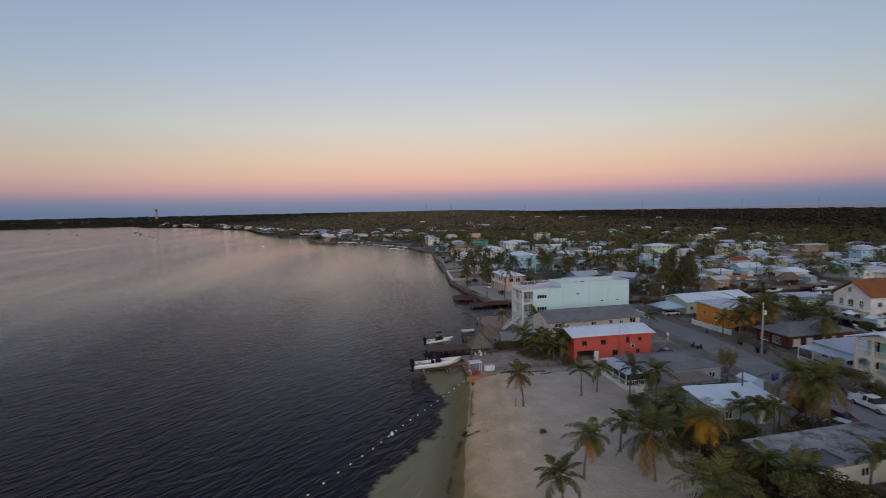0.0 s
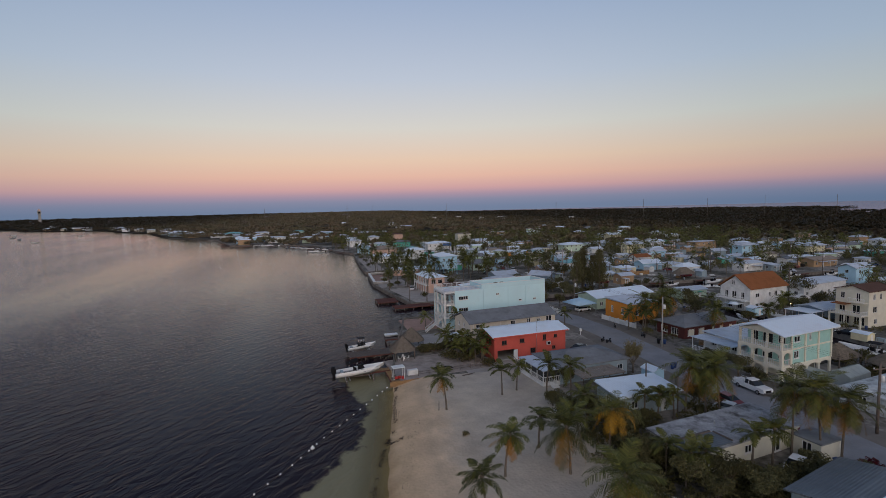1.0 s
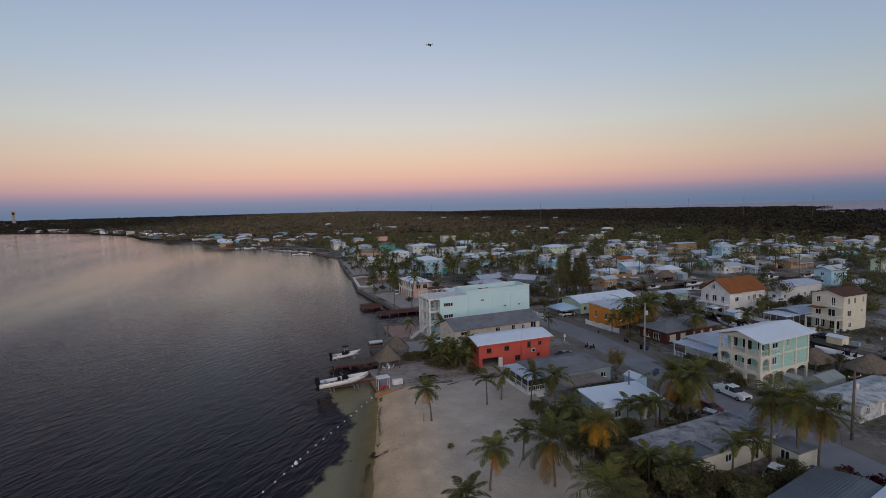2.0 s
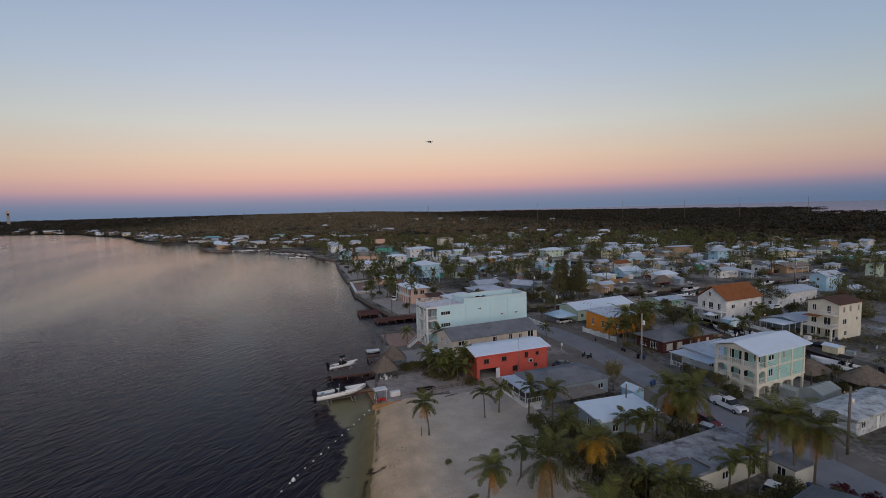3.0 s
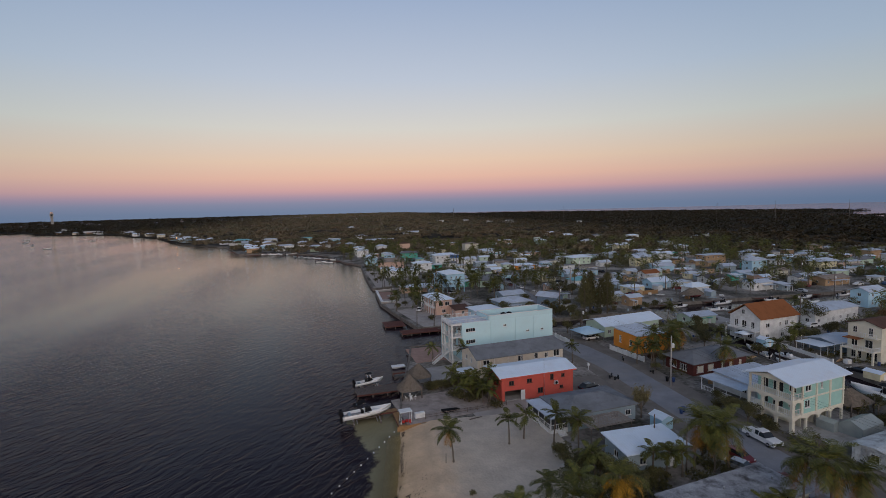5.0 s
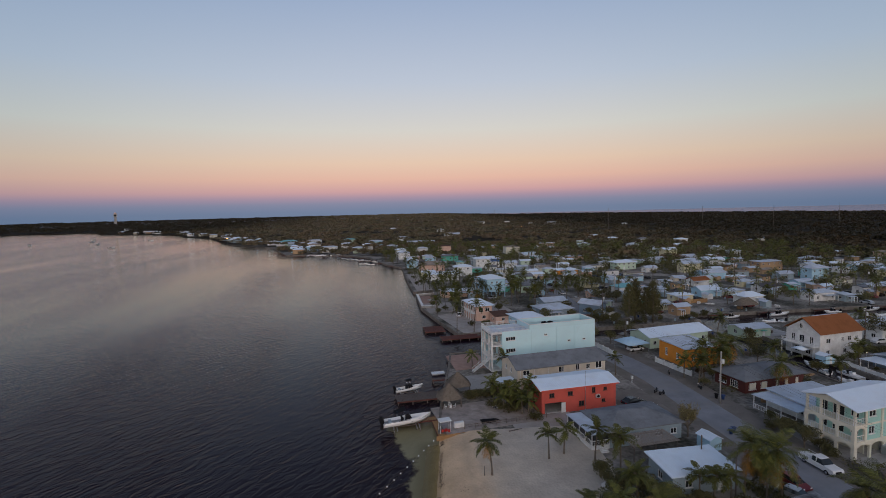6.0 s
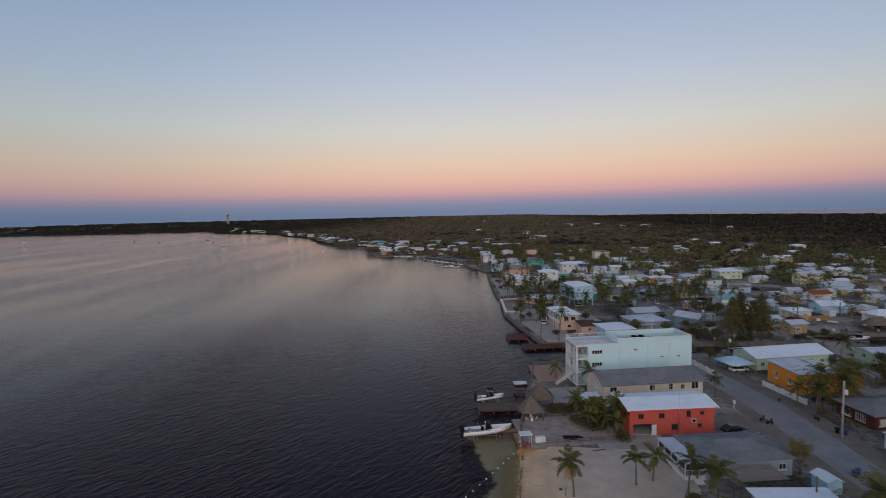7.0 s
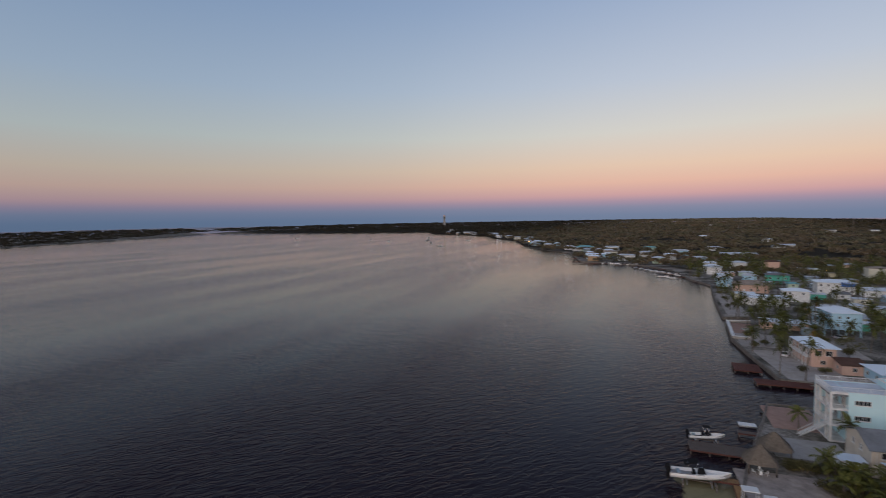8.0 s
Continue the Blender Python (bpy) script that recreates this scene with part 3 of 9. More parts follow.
SHORE = [(12.5, -300), (12.5, 86.0), (4.4, 86.6), (5.4, 98.4), (6.6, 108), (9, 124), (10.3, 135.5), (20.5, 137.4), (22.5, 157.6), (14.6, 157.2), (8, 181.9), (5.4, 193), (3.2, 202), (1.3, 231), (9.4, 234), (9.8, 246.5), (0.1, 242), (-3, 276),
         (-5.7, 312), (-8, 351), (-21, 375), (-37, 428), (-60, 462), (-105, 488), (-126, 486), (-170, 600), (-250, 680), (-284, 740),
         (-366, 900), (-450, 990), (-542, 1132), (-760, 1250), (-925, 1440), (-1240, 1340), (-1537, 1333), (-1720, 1260), (-1850, 1215), (-2100, 1500), (-2000, 2300),
         (-800, 3300), (600, 3600), (1150, 3200), (1430, 2450), (1640, 1950), (1690, 1600), (1600, 1350), (1490, 1390), (1330, 1340), (1200, 1230), (1120, 1060), (1090, 900), (1080, 760), (1110, 500), (1120, -300)]


def inside(x, y, poly):
    hit = False
    for (x0, y0), (x1, y1) in zip(poly, poly[1:] + poly[:1]):
        if (y0 > y) != (y1 > y) and x < (x1 - x0) * (y - y0) / (y1 - y0) + x0:
            hit = not hit
    return hit


# finger canals between the lots
CANALS = [(63, 153, 112, 11.5, 5.0), (152, 166, 100, 17.0, 3.0), (101.5, 112, 11, 104, 0.0), (215, 135, 11, 96, -2.0)]


def in_canal(x, y, pad=1.0):
    for cx, cy, sx, sy, rz in CANALS:
        c, s = math.cos(radians(rz)), math.sin(radians(rz))
        u, v = (x - cx) * c + (y - cy) * s, -(x - cx) * s + (y - cy) * c
        if abs(u) < sx / 2 + pad and abs(v) < sy / 2 + pad:
            return True
    return False


def canal_corners(cx, cy, sx, sy, rz):
    c, s = math.cos(radians(rz)), math.sin(radians(rz))
    return [(cx + u * sx / 2 * c - v * sy / 2 * s, cy + u * sx / 2 * s + v * sy / 2 * c) for u, v in ((-1, -1), (1, -1), (1, 1), (-1, 1))]


# one sheet of land, triangulated round the canals, with its banks going down into the water
plan, bounds = [Vector(p) for p in SHORE], [(i, (i + 1) % len(SHORE)) for i in range(len(SHORE))]
for canal in CANALS:
    o = len(plan)
    plan += [Vector(p) for p in canal_corners(*canal)]
    bounds += [(o + i, o + (i + 1) % 4) for i in range(4)]
cv, ce, cf = geometry.delaunay_2d_cdt(plan, bounds, [], 0, 1e-4)[:3]
bm = bmesh.new()
tops = [bm.verts.new((v.x, v.y, GZ)) for v in cv]
for f in cf:
    mx_, my_ = sum(cv[i].x for i in f) / 3, sum(cv[i].y for i in f) / 3
    if inside(mx_, my_, SHORE) and not in_canal(mx_, my_, 0.0):
        a_ = (cv[f[1]] - cv[f[0]]).cross(cv[f[2]] - cv[f[0]])
        bm.faces.new([tops[i] for i in (f if a_ > 0 else f[::-1])])
rim = [e for e in bm.edges if len(e.link_faces) == 1]
down = {}
for e in rim:
    for v in e.verts:
        if v not in down:
            down[v] = bm.verts.new((v.co.x, v.co.y, -1.5))
for e in rim:
    lp = e.link_loops[0]
    a_, b_ = lp.vert, lp.link_loop_next.vert
    bm.faces.new((b_, a_, down[a_], down[b_]))
for v in [v for v in bm.verts if not v.link_faces]:
    bm.verts.remove(v)
land = solid("ground", bm, GROUND, "coral gravel and dry grass ground with dark soil", "ground", kind="structure")

# the beach: a sand sheet that runs up out of the water
bm = bmesh.new()
NX, NY = 70, 110
rows = []
for j in range(NY + 1):
    y = -8 + 95 * j / NY
    edge = np.interp(y, (-8, 50, 54, 69, 83, 87), (-1.0, 1.7, 2.0, 3.1, 4.5, 4.4)) + 0.35 * noise.noise((y * 0.22, 0, 1)) + 0.15 * noise.noise((y * 0.8, 0, 4))
    line = []
    for i in range(NX + 1):
        x = edge - 7 + (31 - edge + 7) * (i / NX) ** 1.1
        u = (x - edge) / 7.0
        z = -0.7 * min(1, max(0, (edge - x) / 7)) if u < 0 else 1.12 * (1 - (1 - min(u, 1)) ** 2)
        z += 0.035 * noise.noise((x * 0.5, y * 0.5, 3)) * min(1, max(0, u * 3)) + 0.02 * noise.noise((x * 1.6, y * 1.6, 7)) * min(1, max(0, u * 3))
        line.append(bm.verts.new((x, y, z)))
    rows.append(line)
for a, b in zip(rows, rows[1:]):
    for i in range(NX):
        bm.faces.new((a[i], a[i + 1], b[i + 1], b[i])).smooth = True
solid("beach", bm, SAND, "pale trampled sand beach sloping into the bay", "beach", kind="structure")

# dried seaweed along the tide line
bm = bmesh.new()
rng = random.Random(4)
TIDE = [(4.9, 85.0), (4.7, 82.4), (4.0, 76.3), (3.9, 70.9), (3.2, 66.9), (2.2, 64.8), (1.6, 61.5), (0.6, 55), (-0.6, 48)]
SPUR = [(-0.6, 64.3), (0.9, 64.5), (2.1, 64.8), (3.5, 64.6), (5.2, 65.1)]


def wrack(line, n, spread, big):
    for i in range(n):
        f = rng.random() * (len(line) - 1)
        k = int(f)
        (x0, y0), (x1, y1) = line[k], line[k + 1]
        f -= k
        x, y = x0 + (x1 - x0) * f, y0 + (y1 - y0) * f
        if noise.noise((y * 0.55, x * 0.4, 2)) < -0.08:
            continue
        x += 0.22 * noise.noise((y * 0.8, 0, 9)) + rng.gauss(0, spread)
        y += rng.gauss(0, spread)
        edge = np.interp(y, (-8, 50, 54, 69, 83, 87), (-1.0, 1.7, 2.0, 3.1, 4.5, 4.4))
        u = (x - edge) / 7
        z = max(0.0, 1.12 * (1 - (1 - max(0, min(u, 1))) ** 2)) + 0.025
        box(bm, rng.uniform(0.06, 0.28) * big, rng.uniform(0.04, 0.14) * big, rng.uniform(0.03, 0.07), x, y, z, rng.uniform(0, 180), 0.015)


wrack(TIDE, 1500, 0.16, 0.42)
wrack(TIDE, 500, 0.5, 0.35)
wrack([(x + 3.6, y) for x, y in TIDE[3:]], 260, 0.35, 0.32)
wrack(SPUR, 90, 0.2, 1.2)
solid("dried_seaweed", bm, WEED, "dark line of dried seaweed washed up on sand", "seaweed", kind="stuff")

# the street and its gravel edges
def strip(name, pts, width, z, material, label, category):
    b = bmesh.new()
    prev = None
    for k, (x, y) in enumerate(pts):
        a0, a1 = pts[max(k - 1, 0)], pts[min(k + 1, len(pts) - 1)]
        d = Vector((a1[0] - a0[0], a1[1] - a0[1])).normalized()
        nrm = Vector((-d.y, d.x)) * width / 2
        cur = [b.verts.new((x + nrm.x, y + nrm.y, z)), b.verts.new((x - nrm.x, y - nrm.y, z)), b.verts.new((x + nrm.x, y + nrm.y, z - 0.3)), b.verts.new((x - nrm.x, y - nrm.y, z - 0.3))]
        if prev:
            b.faces.new((prev[1], cur[1], cur[0], prev[0]))
            b.faces.new((prev[0], cur[0], cur[2], prev[2]))
            b.faces.new((prev[3], cur[3], cur[1], prev[1]))
        prev = cur
    return solid(name, b, material, label, category, kind="structure")


ROAD = [(62.5, -30), (60.5, 30), (59, 60), (58.2, 85), (57.6, 108), (55, 124), (51, 138)]
strip("gravel_verge", [(x + 0.5, y) for x, y in ROAD], 15.0, GZ + 0.03, GRAVEL, "dusty grey gravel verge beside the street", "verge")
strip("road", ROAD, 7.4, GZ + 0.07, ASPHALT, "worn dusty grey asphalt street", "road")
strip("road", [(60.5, 162), (64, 185), (67.1, 209), (69.5, 263), (75, 308), (84, 380)], 7.0, GZ + 0.06, ASPHALT, "grey asphalt street between houses", "road")
strip("road", [(150, 60), (149, 110), (150, 150)], 7.0, GZ + 0.06, ASPHALT, "grey asphalt street between houses", "road")


def pad(name, x, y, sx, sy, rz, h, material, label, category="pavement"):
    b = bmesh.new()
    box(b, sx, sy, h + 0.25, 0, 0, -0.25, 0, 0.02)
    return solid(name, b, material, label, category, spot(x, y, GZ, rz), kind="structure")


pad("pavement", 13.6, 94.0, 18.5, 12.5, A12, 0.06, WORN_YARD, "stained grey concrete yard by the seawall")
pad("pavement", 24.8, 90.2, 13.0, 7.0, 10, 0.055, LOT, "trampled sandy ground before the coral house")
pad("pavement", 14.4, 128.2, 9.5, 13.0, 8, 0.08, PAVER, "pinkish brick paver patio by the water")
pad("pavement", 15.4, 112.5, 12.5, 9.0, A12, 0.075, CONCRETE, "pale concrete yard beside thatched hut")
pad("pavement", 20.0, 174.5, 15, 31, 15, 0.07, LOT, "pale shell gravel car park by the seawall")
pad("pavement", 11.0, 203.0, 12, 20, 6, 0.06, LOT, "pale shell gravel yard by the seawall")
pad("pavement", 2.6, 281.0, 8.2, 66, 5.5, 0.07, LOT, "pale shell gravel terrace along the seawall")
pad("pavement", 33.5, 200, 9, 22, 10, 0.05, LOT, "pale gravel yard between seafront cottages")
pad("pavement", 46.5, 95.0, 9, 16, 4, 0.05, GRAVEL, "gravel parking strip beside coral house")
pad("pavement", 6.4, 221.5, 7.6, 19, 2, 0.08, PAVER, "brown paved seaside terrace")
pad("pavement", 78.0, 70.5, 18, 9, 14, 0.05, CONCRETE, "concrete yard beside apartment house")
pad("pavement", 35.0, 219.0, 14, 10, 8, 0.05, GRAVEL, "gravel driveway below light blue house")
pad("pavement", 111, 148.0, 13, 15, 4, 0.06, CONCRETE, "bare concrete boat ramp apron")

# seawall caps and canal walls
def wall_cap(p0, p1, label="stained concrete seawall cap"):
    b = bmesh.new()
    d = Vector((p1[0] - p0[0], p1[1] - p0[1]))
    box(b, d.length, 0.55, 1.5, 0, 0, -1.25, 0, 0.03)
    solid("seawall", b, SEAWALL, label, "seawall", spot((p0[0] + p1[0]) / 2, (p0[1] + p1[1]) / 2, GZ, math.degrees(math.atan2(d.y, d.x))), kind="structure")


for p0, p1 in zip(SHORE[2:25], SHORE[3:26]):
    wall_cap(p0, p1)
for cx, cy, sx, sy, rz in CANALS:
    c, s = math.cos(radians(rz)), math.sin(radians(rz))
    for sg in (-1, 1):
        if sx > sy:
            e = [(cx + u * c - sg * sy / 2 * s, cy + u * s + sg * sy / 2 * c) for u in (-sx / 2, sx / 2)]
        else:
            e = [(cx + sg * sx / 2 * c - u * s, cy + sg * sx / 2 * s + u * c) for u in (-sy / 2, sy / 2)]
        n_seg = 8
        for k in range(n_seg):
            q0 = [e[0][i] + (e[1][i] - e[0][i]) * k / n_seg for i in (0, 1)]
            q1 = [e[0][i] + (e[1][i] - e[0][i]) * (k + 1) / n_seg for i in (0, 1)]
            mid = ((q0[0] + q1[0]) / 2, (q0[1] + q1[1]) / 2)
            others = [cn for cn in CANALS if cn != (cx, cy, sx, sy, rz)]
            blocked = not inside(*mid, SHORE)
            for ox, oy, osx, osy, orz in others:
                oc, os_ = math.cos(radians(orz)), math.sin(radians(orz))
                u, v = (mid[0] - ox) * oc + (mid[1] - oy) * os_, -(mid[0] - ox) * os_ + (mid[1] - oy) * oc
                blocked |= abs(u) < osx / 2 + 4 and abs(v) < osy / 2 + 4
            if not blocked:
                wall_cap(q0, q1, "concrete canal bank wall")

# far islands in the bay and beyond the land
def island(pts, label):
    b = bmesh.new()
    prism(b, pts, -1.0, 0.5)
    bmesh.ops.triangulate(b, faces=[f for f in b.faces if len(f.verts) > 4])
    solid("island", b, GROUND, label, "island", kind="structure")


ISLES = [[(-1310, 390), (-1240, 100), (-1700, -200), (-2300, 200), (-2500, 900), (-2300, 1350), (-1840, 1235), (-1700, 1000), (-1525, 745)],
         [(-4200, 1350), (-4250, 1500), (-3300, 2800), (-2600, 3500), (-1500, 4000), (-300, 4500), (-300, 4400), (-1500, 3900), (-2600, 3350), (-3200, 2600)],
         [(1340, 1180), (1495, 1310), (1300, 1900), (1000, 2700), (900, 2600), (1180, 1750)]]
for isle in ISLES:
    area = sum((a[0] * b[1] - b[0] * a[1]) for a, b in zip(isle, isle[1:] + isle[:1]))
    island(isle if area > 0 else isle[::-1], "low dark mangrove island")

# ---- houses ----
shared = {}
PLOTS = []


def window_meshes(w, h, bars, frame_mat=None):
    frame_mat = frame_mat or TRIM
    key = (round(w, 2), round(h, 2), bars, frame_mat.name)
    if key not in shared:
        f = bmesh.new()
        t = 0.06
        # one frame with an opening for each light between its bars
        lw = (w - 2 * t - 0.05 * bars) / (bars + 1)
        wall_panel(f, w, h, [(t + k * (lw + 0.05), t + k * (lw + 0.05) + lw, t, h - t) for k in range(bars + 1)], 0.12)
        bmesh.ops.translate(f, verts=f.verts, vec=(-w / 2, -0.06, 0))
        g = bmesh.new()
        box(g, w - 2 * t, 0.02, h - 2 * t, 0, 0.04, t)
        s = bmesh.new()
        box(s, w + 0.2, 0.18, 0.07, 0, -0.08, -0.07)
        shared[key] = (mesh_from("window", f, frame_mat), mesh_from("pane", g, GLASS), mesh_from("sill", s, frame_mat))
    return shared[key]


def far_window(w, h, bars):
    """Frame and pane in one small mesh, for houses a long way off."""
    key = ("far", round(w, 2), round(h, 2), bars)
    if key not in shared:
        f, g, _ = window_meshes(w, h, bars)
        b = bmesh.new()
        b.from_mesh(f)
        n = len(b.faces)
        b.from_mesh(g)
        b.faces.ensure_lookup_table()
        for face in b.faces[n:]:
            face.material_index = 1
        me = mesh_from("window", b, TRIM)
        me.materials.append(GLASS)
        shared[key] = me
    return shared[key]


def add_window(house, m, w, h, bars=1, sill=True, far=False, frame_mat=None):
    if far:
        part("window", far_window(w, h, bars), TRIM, house, m=m)
        return
    f, g, s = window_meshes(w, h, bars, frame_mat)
    wo = part("window", f, TRIM, house, m=m)
    part("pane", g, GLASS, wo, "dark reflecting glass")
    if sill:
        part("sill", s, TRIM, wo)


def door_mesh():
    if "door" not in shared:
        d = bmesh.new()
        box(d, 0.92, 0.06, 2.05)
        box(d, 0.34, 0.09, 0.7, -0.2, 0, 0.2)
        box(d, 0.34, 0.09, 0.7, 0.2, 0, 0.2)
        box(d, 0.74, 0.09, 0.8, 0, 0, 1.1)
        h = bmesh.new()
        tube(h, (0.36, -0.1, 1.0), (0.36, 0.0, 1.0), 0.03, seg=6)
        shared["door"] = (mesh_from("door", d, TRIM), mesh_from("handle", h, CHROME))
    return shared["door"]


def wall_panel(bm, length, height, holes, thick=0.2):
    """One connected wall along x from 0, standing on z = 0, its outside at y = 0, with holes (x0, x1, z0, z1) right through."""
    xs = sorted({0.0, length, *[round(v, 3) for h in holes for v in h[:2] if 0 < v < length]})
    zs = sorted({0.0, height, *[round(v, 3) for h in holes for v in h[2:] if 0 < v < height]})
    nx, nz = len(xs) - 1, len(zs) - 1
    vert = {}

    def at(i, k, b):
        if (i, k, b) not in vert:
            vert[i, k, b] = bm.verts.new((xs[i], thick * b, zs[k]))
        return vert[i, k, b]

    def full(i, k):
        if not (0 <= i < nx and 0 <= k < nz):
            return False
        cx, cz = (xs[i] + xs[i + 1]) / 2, (zs[k] + zs[k + 1]) / 2
        return not any(h[0] <= cx <= h[1] and h[2] <= cz <= h[3] for h in holes)

    for i in range(nx):
        for k in range(nz):
            if not full(i, k):
                continue
            bm.faces.new((at(i, k, 0), at(i + 1, k, 0), at(i + 1, k + 1, 0), at(i, k + 1, 0)))
            bm.faces.new((at(i, k, 1), at(i, k + 1, 1), at(i + 1, k + 1, 1), at(i + 1, k, 1)))
            for di, dk, a, b in ((-1, 0, (i, k), (i, k + 1)), (1, 0, (i + 1, k + 1), (i + 1, k)), (0, -1, (i + 1, k), (i, k)), (0, 1, (i, k + 1), (i + 1, k + 1))):
                if not full(i + di, k + dk):
                    bm.faces.new((at(*a, 0), at(*b, 0), at(*b, 1), at(*a, 1)))


def roof_mesh(kind, w, d, rise, over, thick=0.16):
    """Roof with eaves at z = 0, centred."""
    bm = bmesh.new()
    a, b = w / 2 + over, d / 2 + over
    if kind == "flat":
        box(bm, 2 * a, 2 * b, thick, 0, 0, 0)
        return bm
    if kind in ("hip", "gable", "gable_y", "shed"):
        if kind == "gable":
            ridge = [(-a, 0), (a, 0)]
        elif kind == "gable_y":
            ridge = [(0, -b), (0, b)]
        elif kind == "hip":
            k = min(a, b)
            ridge = [(-(a - k) or -0.05, -0.0), (a - k or 0.05, 0.0)] if a >= b else [(0, -(b - k)), (0, b - k)]
        c = [(-a, -b), (a, -b), (a, b), (-a, b)]
        if kind == "shed":
            lo = [bm.verts.new((x, y, 0 if y < 0 else rise)) for x, y in c]
            hi = [bm.verts.new((x, y, thick + (0 if y < 0 else rise))) for x, y in c]
            bm.faces.new(lo[::-1])
            bm.faces.new(hi)
            for i in range(4):
                j = (i + 1) % 4
                bm.faces.new((lo[i], lo[j], hi[j], hi[i]))
            return bm
        if kind in ("gable", "gable_y"):
            # two sloping leaves with open ends
            e = b if kind == "gable" else a
            f = a if kind == "gable" else b
            prof = [(-e, 0), (0, rise), (e, 0), (e, thick), (0, rise + thick), (-e, thick)]
            ends = []
            for s in (-f, f):
                ends.append([bm.verts.new((s, u, z) if kind == "gable" else (u, s, z)) for u, z in prof])
            for i in range(6):
                j = (i + 1) % 6
                bm.faces.new((ends[0][i], ends[0][j], ends[1][j], ends[1][i]))
            for en in ends:
                bm.faces.new((en[0], en[1], en[4], en[5]))
                bm.faces.new((en[1], en[2], en[3], en[4]))
            bmesh.ops.recalc_face_normals(bm, faces=bm.faces)
            return bm
        lo = [bm.verts.new((x, y, 0)) for x, y in c]
        hi = [bm.verts.new((x, y, thick)) for x, y in c]
        for i in range(4):
            j = (i + 1) % 4
            bm.faces.new((lo[i], lo[j], hi[j], hi[i]))
        bm.faces.new(lo[::-1])
        r = [bm.verts.new((x, y, rise + thick)) for x, y in ridge]
        along_x = abs(ridge[1][0] - ridge[0][0]) > abs(ridge[1][1] - ridge[0][1])
        if along_x:
            for f in ((hi[0], hi[1], r[1], r[0]), (hi[2], hi[3], r[0], r[1]), (hi[3], hi[0], r[0]), (hi[1], hi[2], r[1])):
                bm.faces.new(f)
        else:
            for f in ((hi[1], hi[2], r[1], r[0]), (hi[3], hi[0], r[0], r[1]), (hi[0], hi[1], r[0]), (hi[2], hi[3], r[1])):
                bm.faces.new(f)
    return bm


def railing(parent, x0, y0, x1, y1, z, material=TRIM, h=1.0, step=0.35):
    """A balustrade from one point to another at floor height z."""
    d = Vector((x1 - x0, y1 - y0))
    ang = math.degrees(math.atan2(d.y, d.x))
    rail = bmesh.new()
    box(rail, d.length, 0.09, 0.08, 0, 0, h - 0.08)
    box(rail, d.length, 0.06, 0.06, 0, 0, 0.12)
    m = spot((x0 + x1) / 2, (y0 + y1) / 2, z, ang)
    ro = part("railing", rail, material, parent, m=m)
    n = max(2, int(d.length / step))
    if shared.get("balusters", 0) + n < 520:
        shared["balusters"] = shared.get("balusters", 0) + n + 1
        for i in range(n + 1):
            s = 0.1 if i % 6 == 0 else 0.045
            key = ("baluster", s, round(h, 2))
            if key not in shared:
                one = bmesh.new()
                box(one, s, s, h - 0.1)
                shared[key] = mesh_from("baluster", one, TRIM)
            part("baluster", shared[key], TRIM, ro, m=pose(-d.length / 2 + d.length * i / n, 0, 0))
        return
    b = bmesh.new()
    for i in range(n + 1):
        s = 0.1 if i % 6 == 0 else 0.045
        box(b, s, s, h - 0.1, -d.length / 2 + d.length * i / n, 0, 0)
    part("balusters", b, material, ro)


def slab(parent, name, sx, sy, sz, x, y, z, material, label="", rz=0):
    b = bmesh.new()
    box(b, sx, sy, sz, 0, 0, 0, 0, min(0.02, sz / 4))
    return part(name, b, material, parent, label, spot(x, y, z, rz))


def auto_row(length, every, w):
    n = max(1, int(length / every))
    return [length * (i + 0.5) / n for i in range(n)]


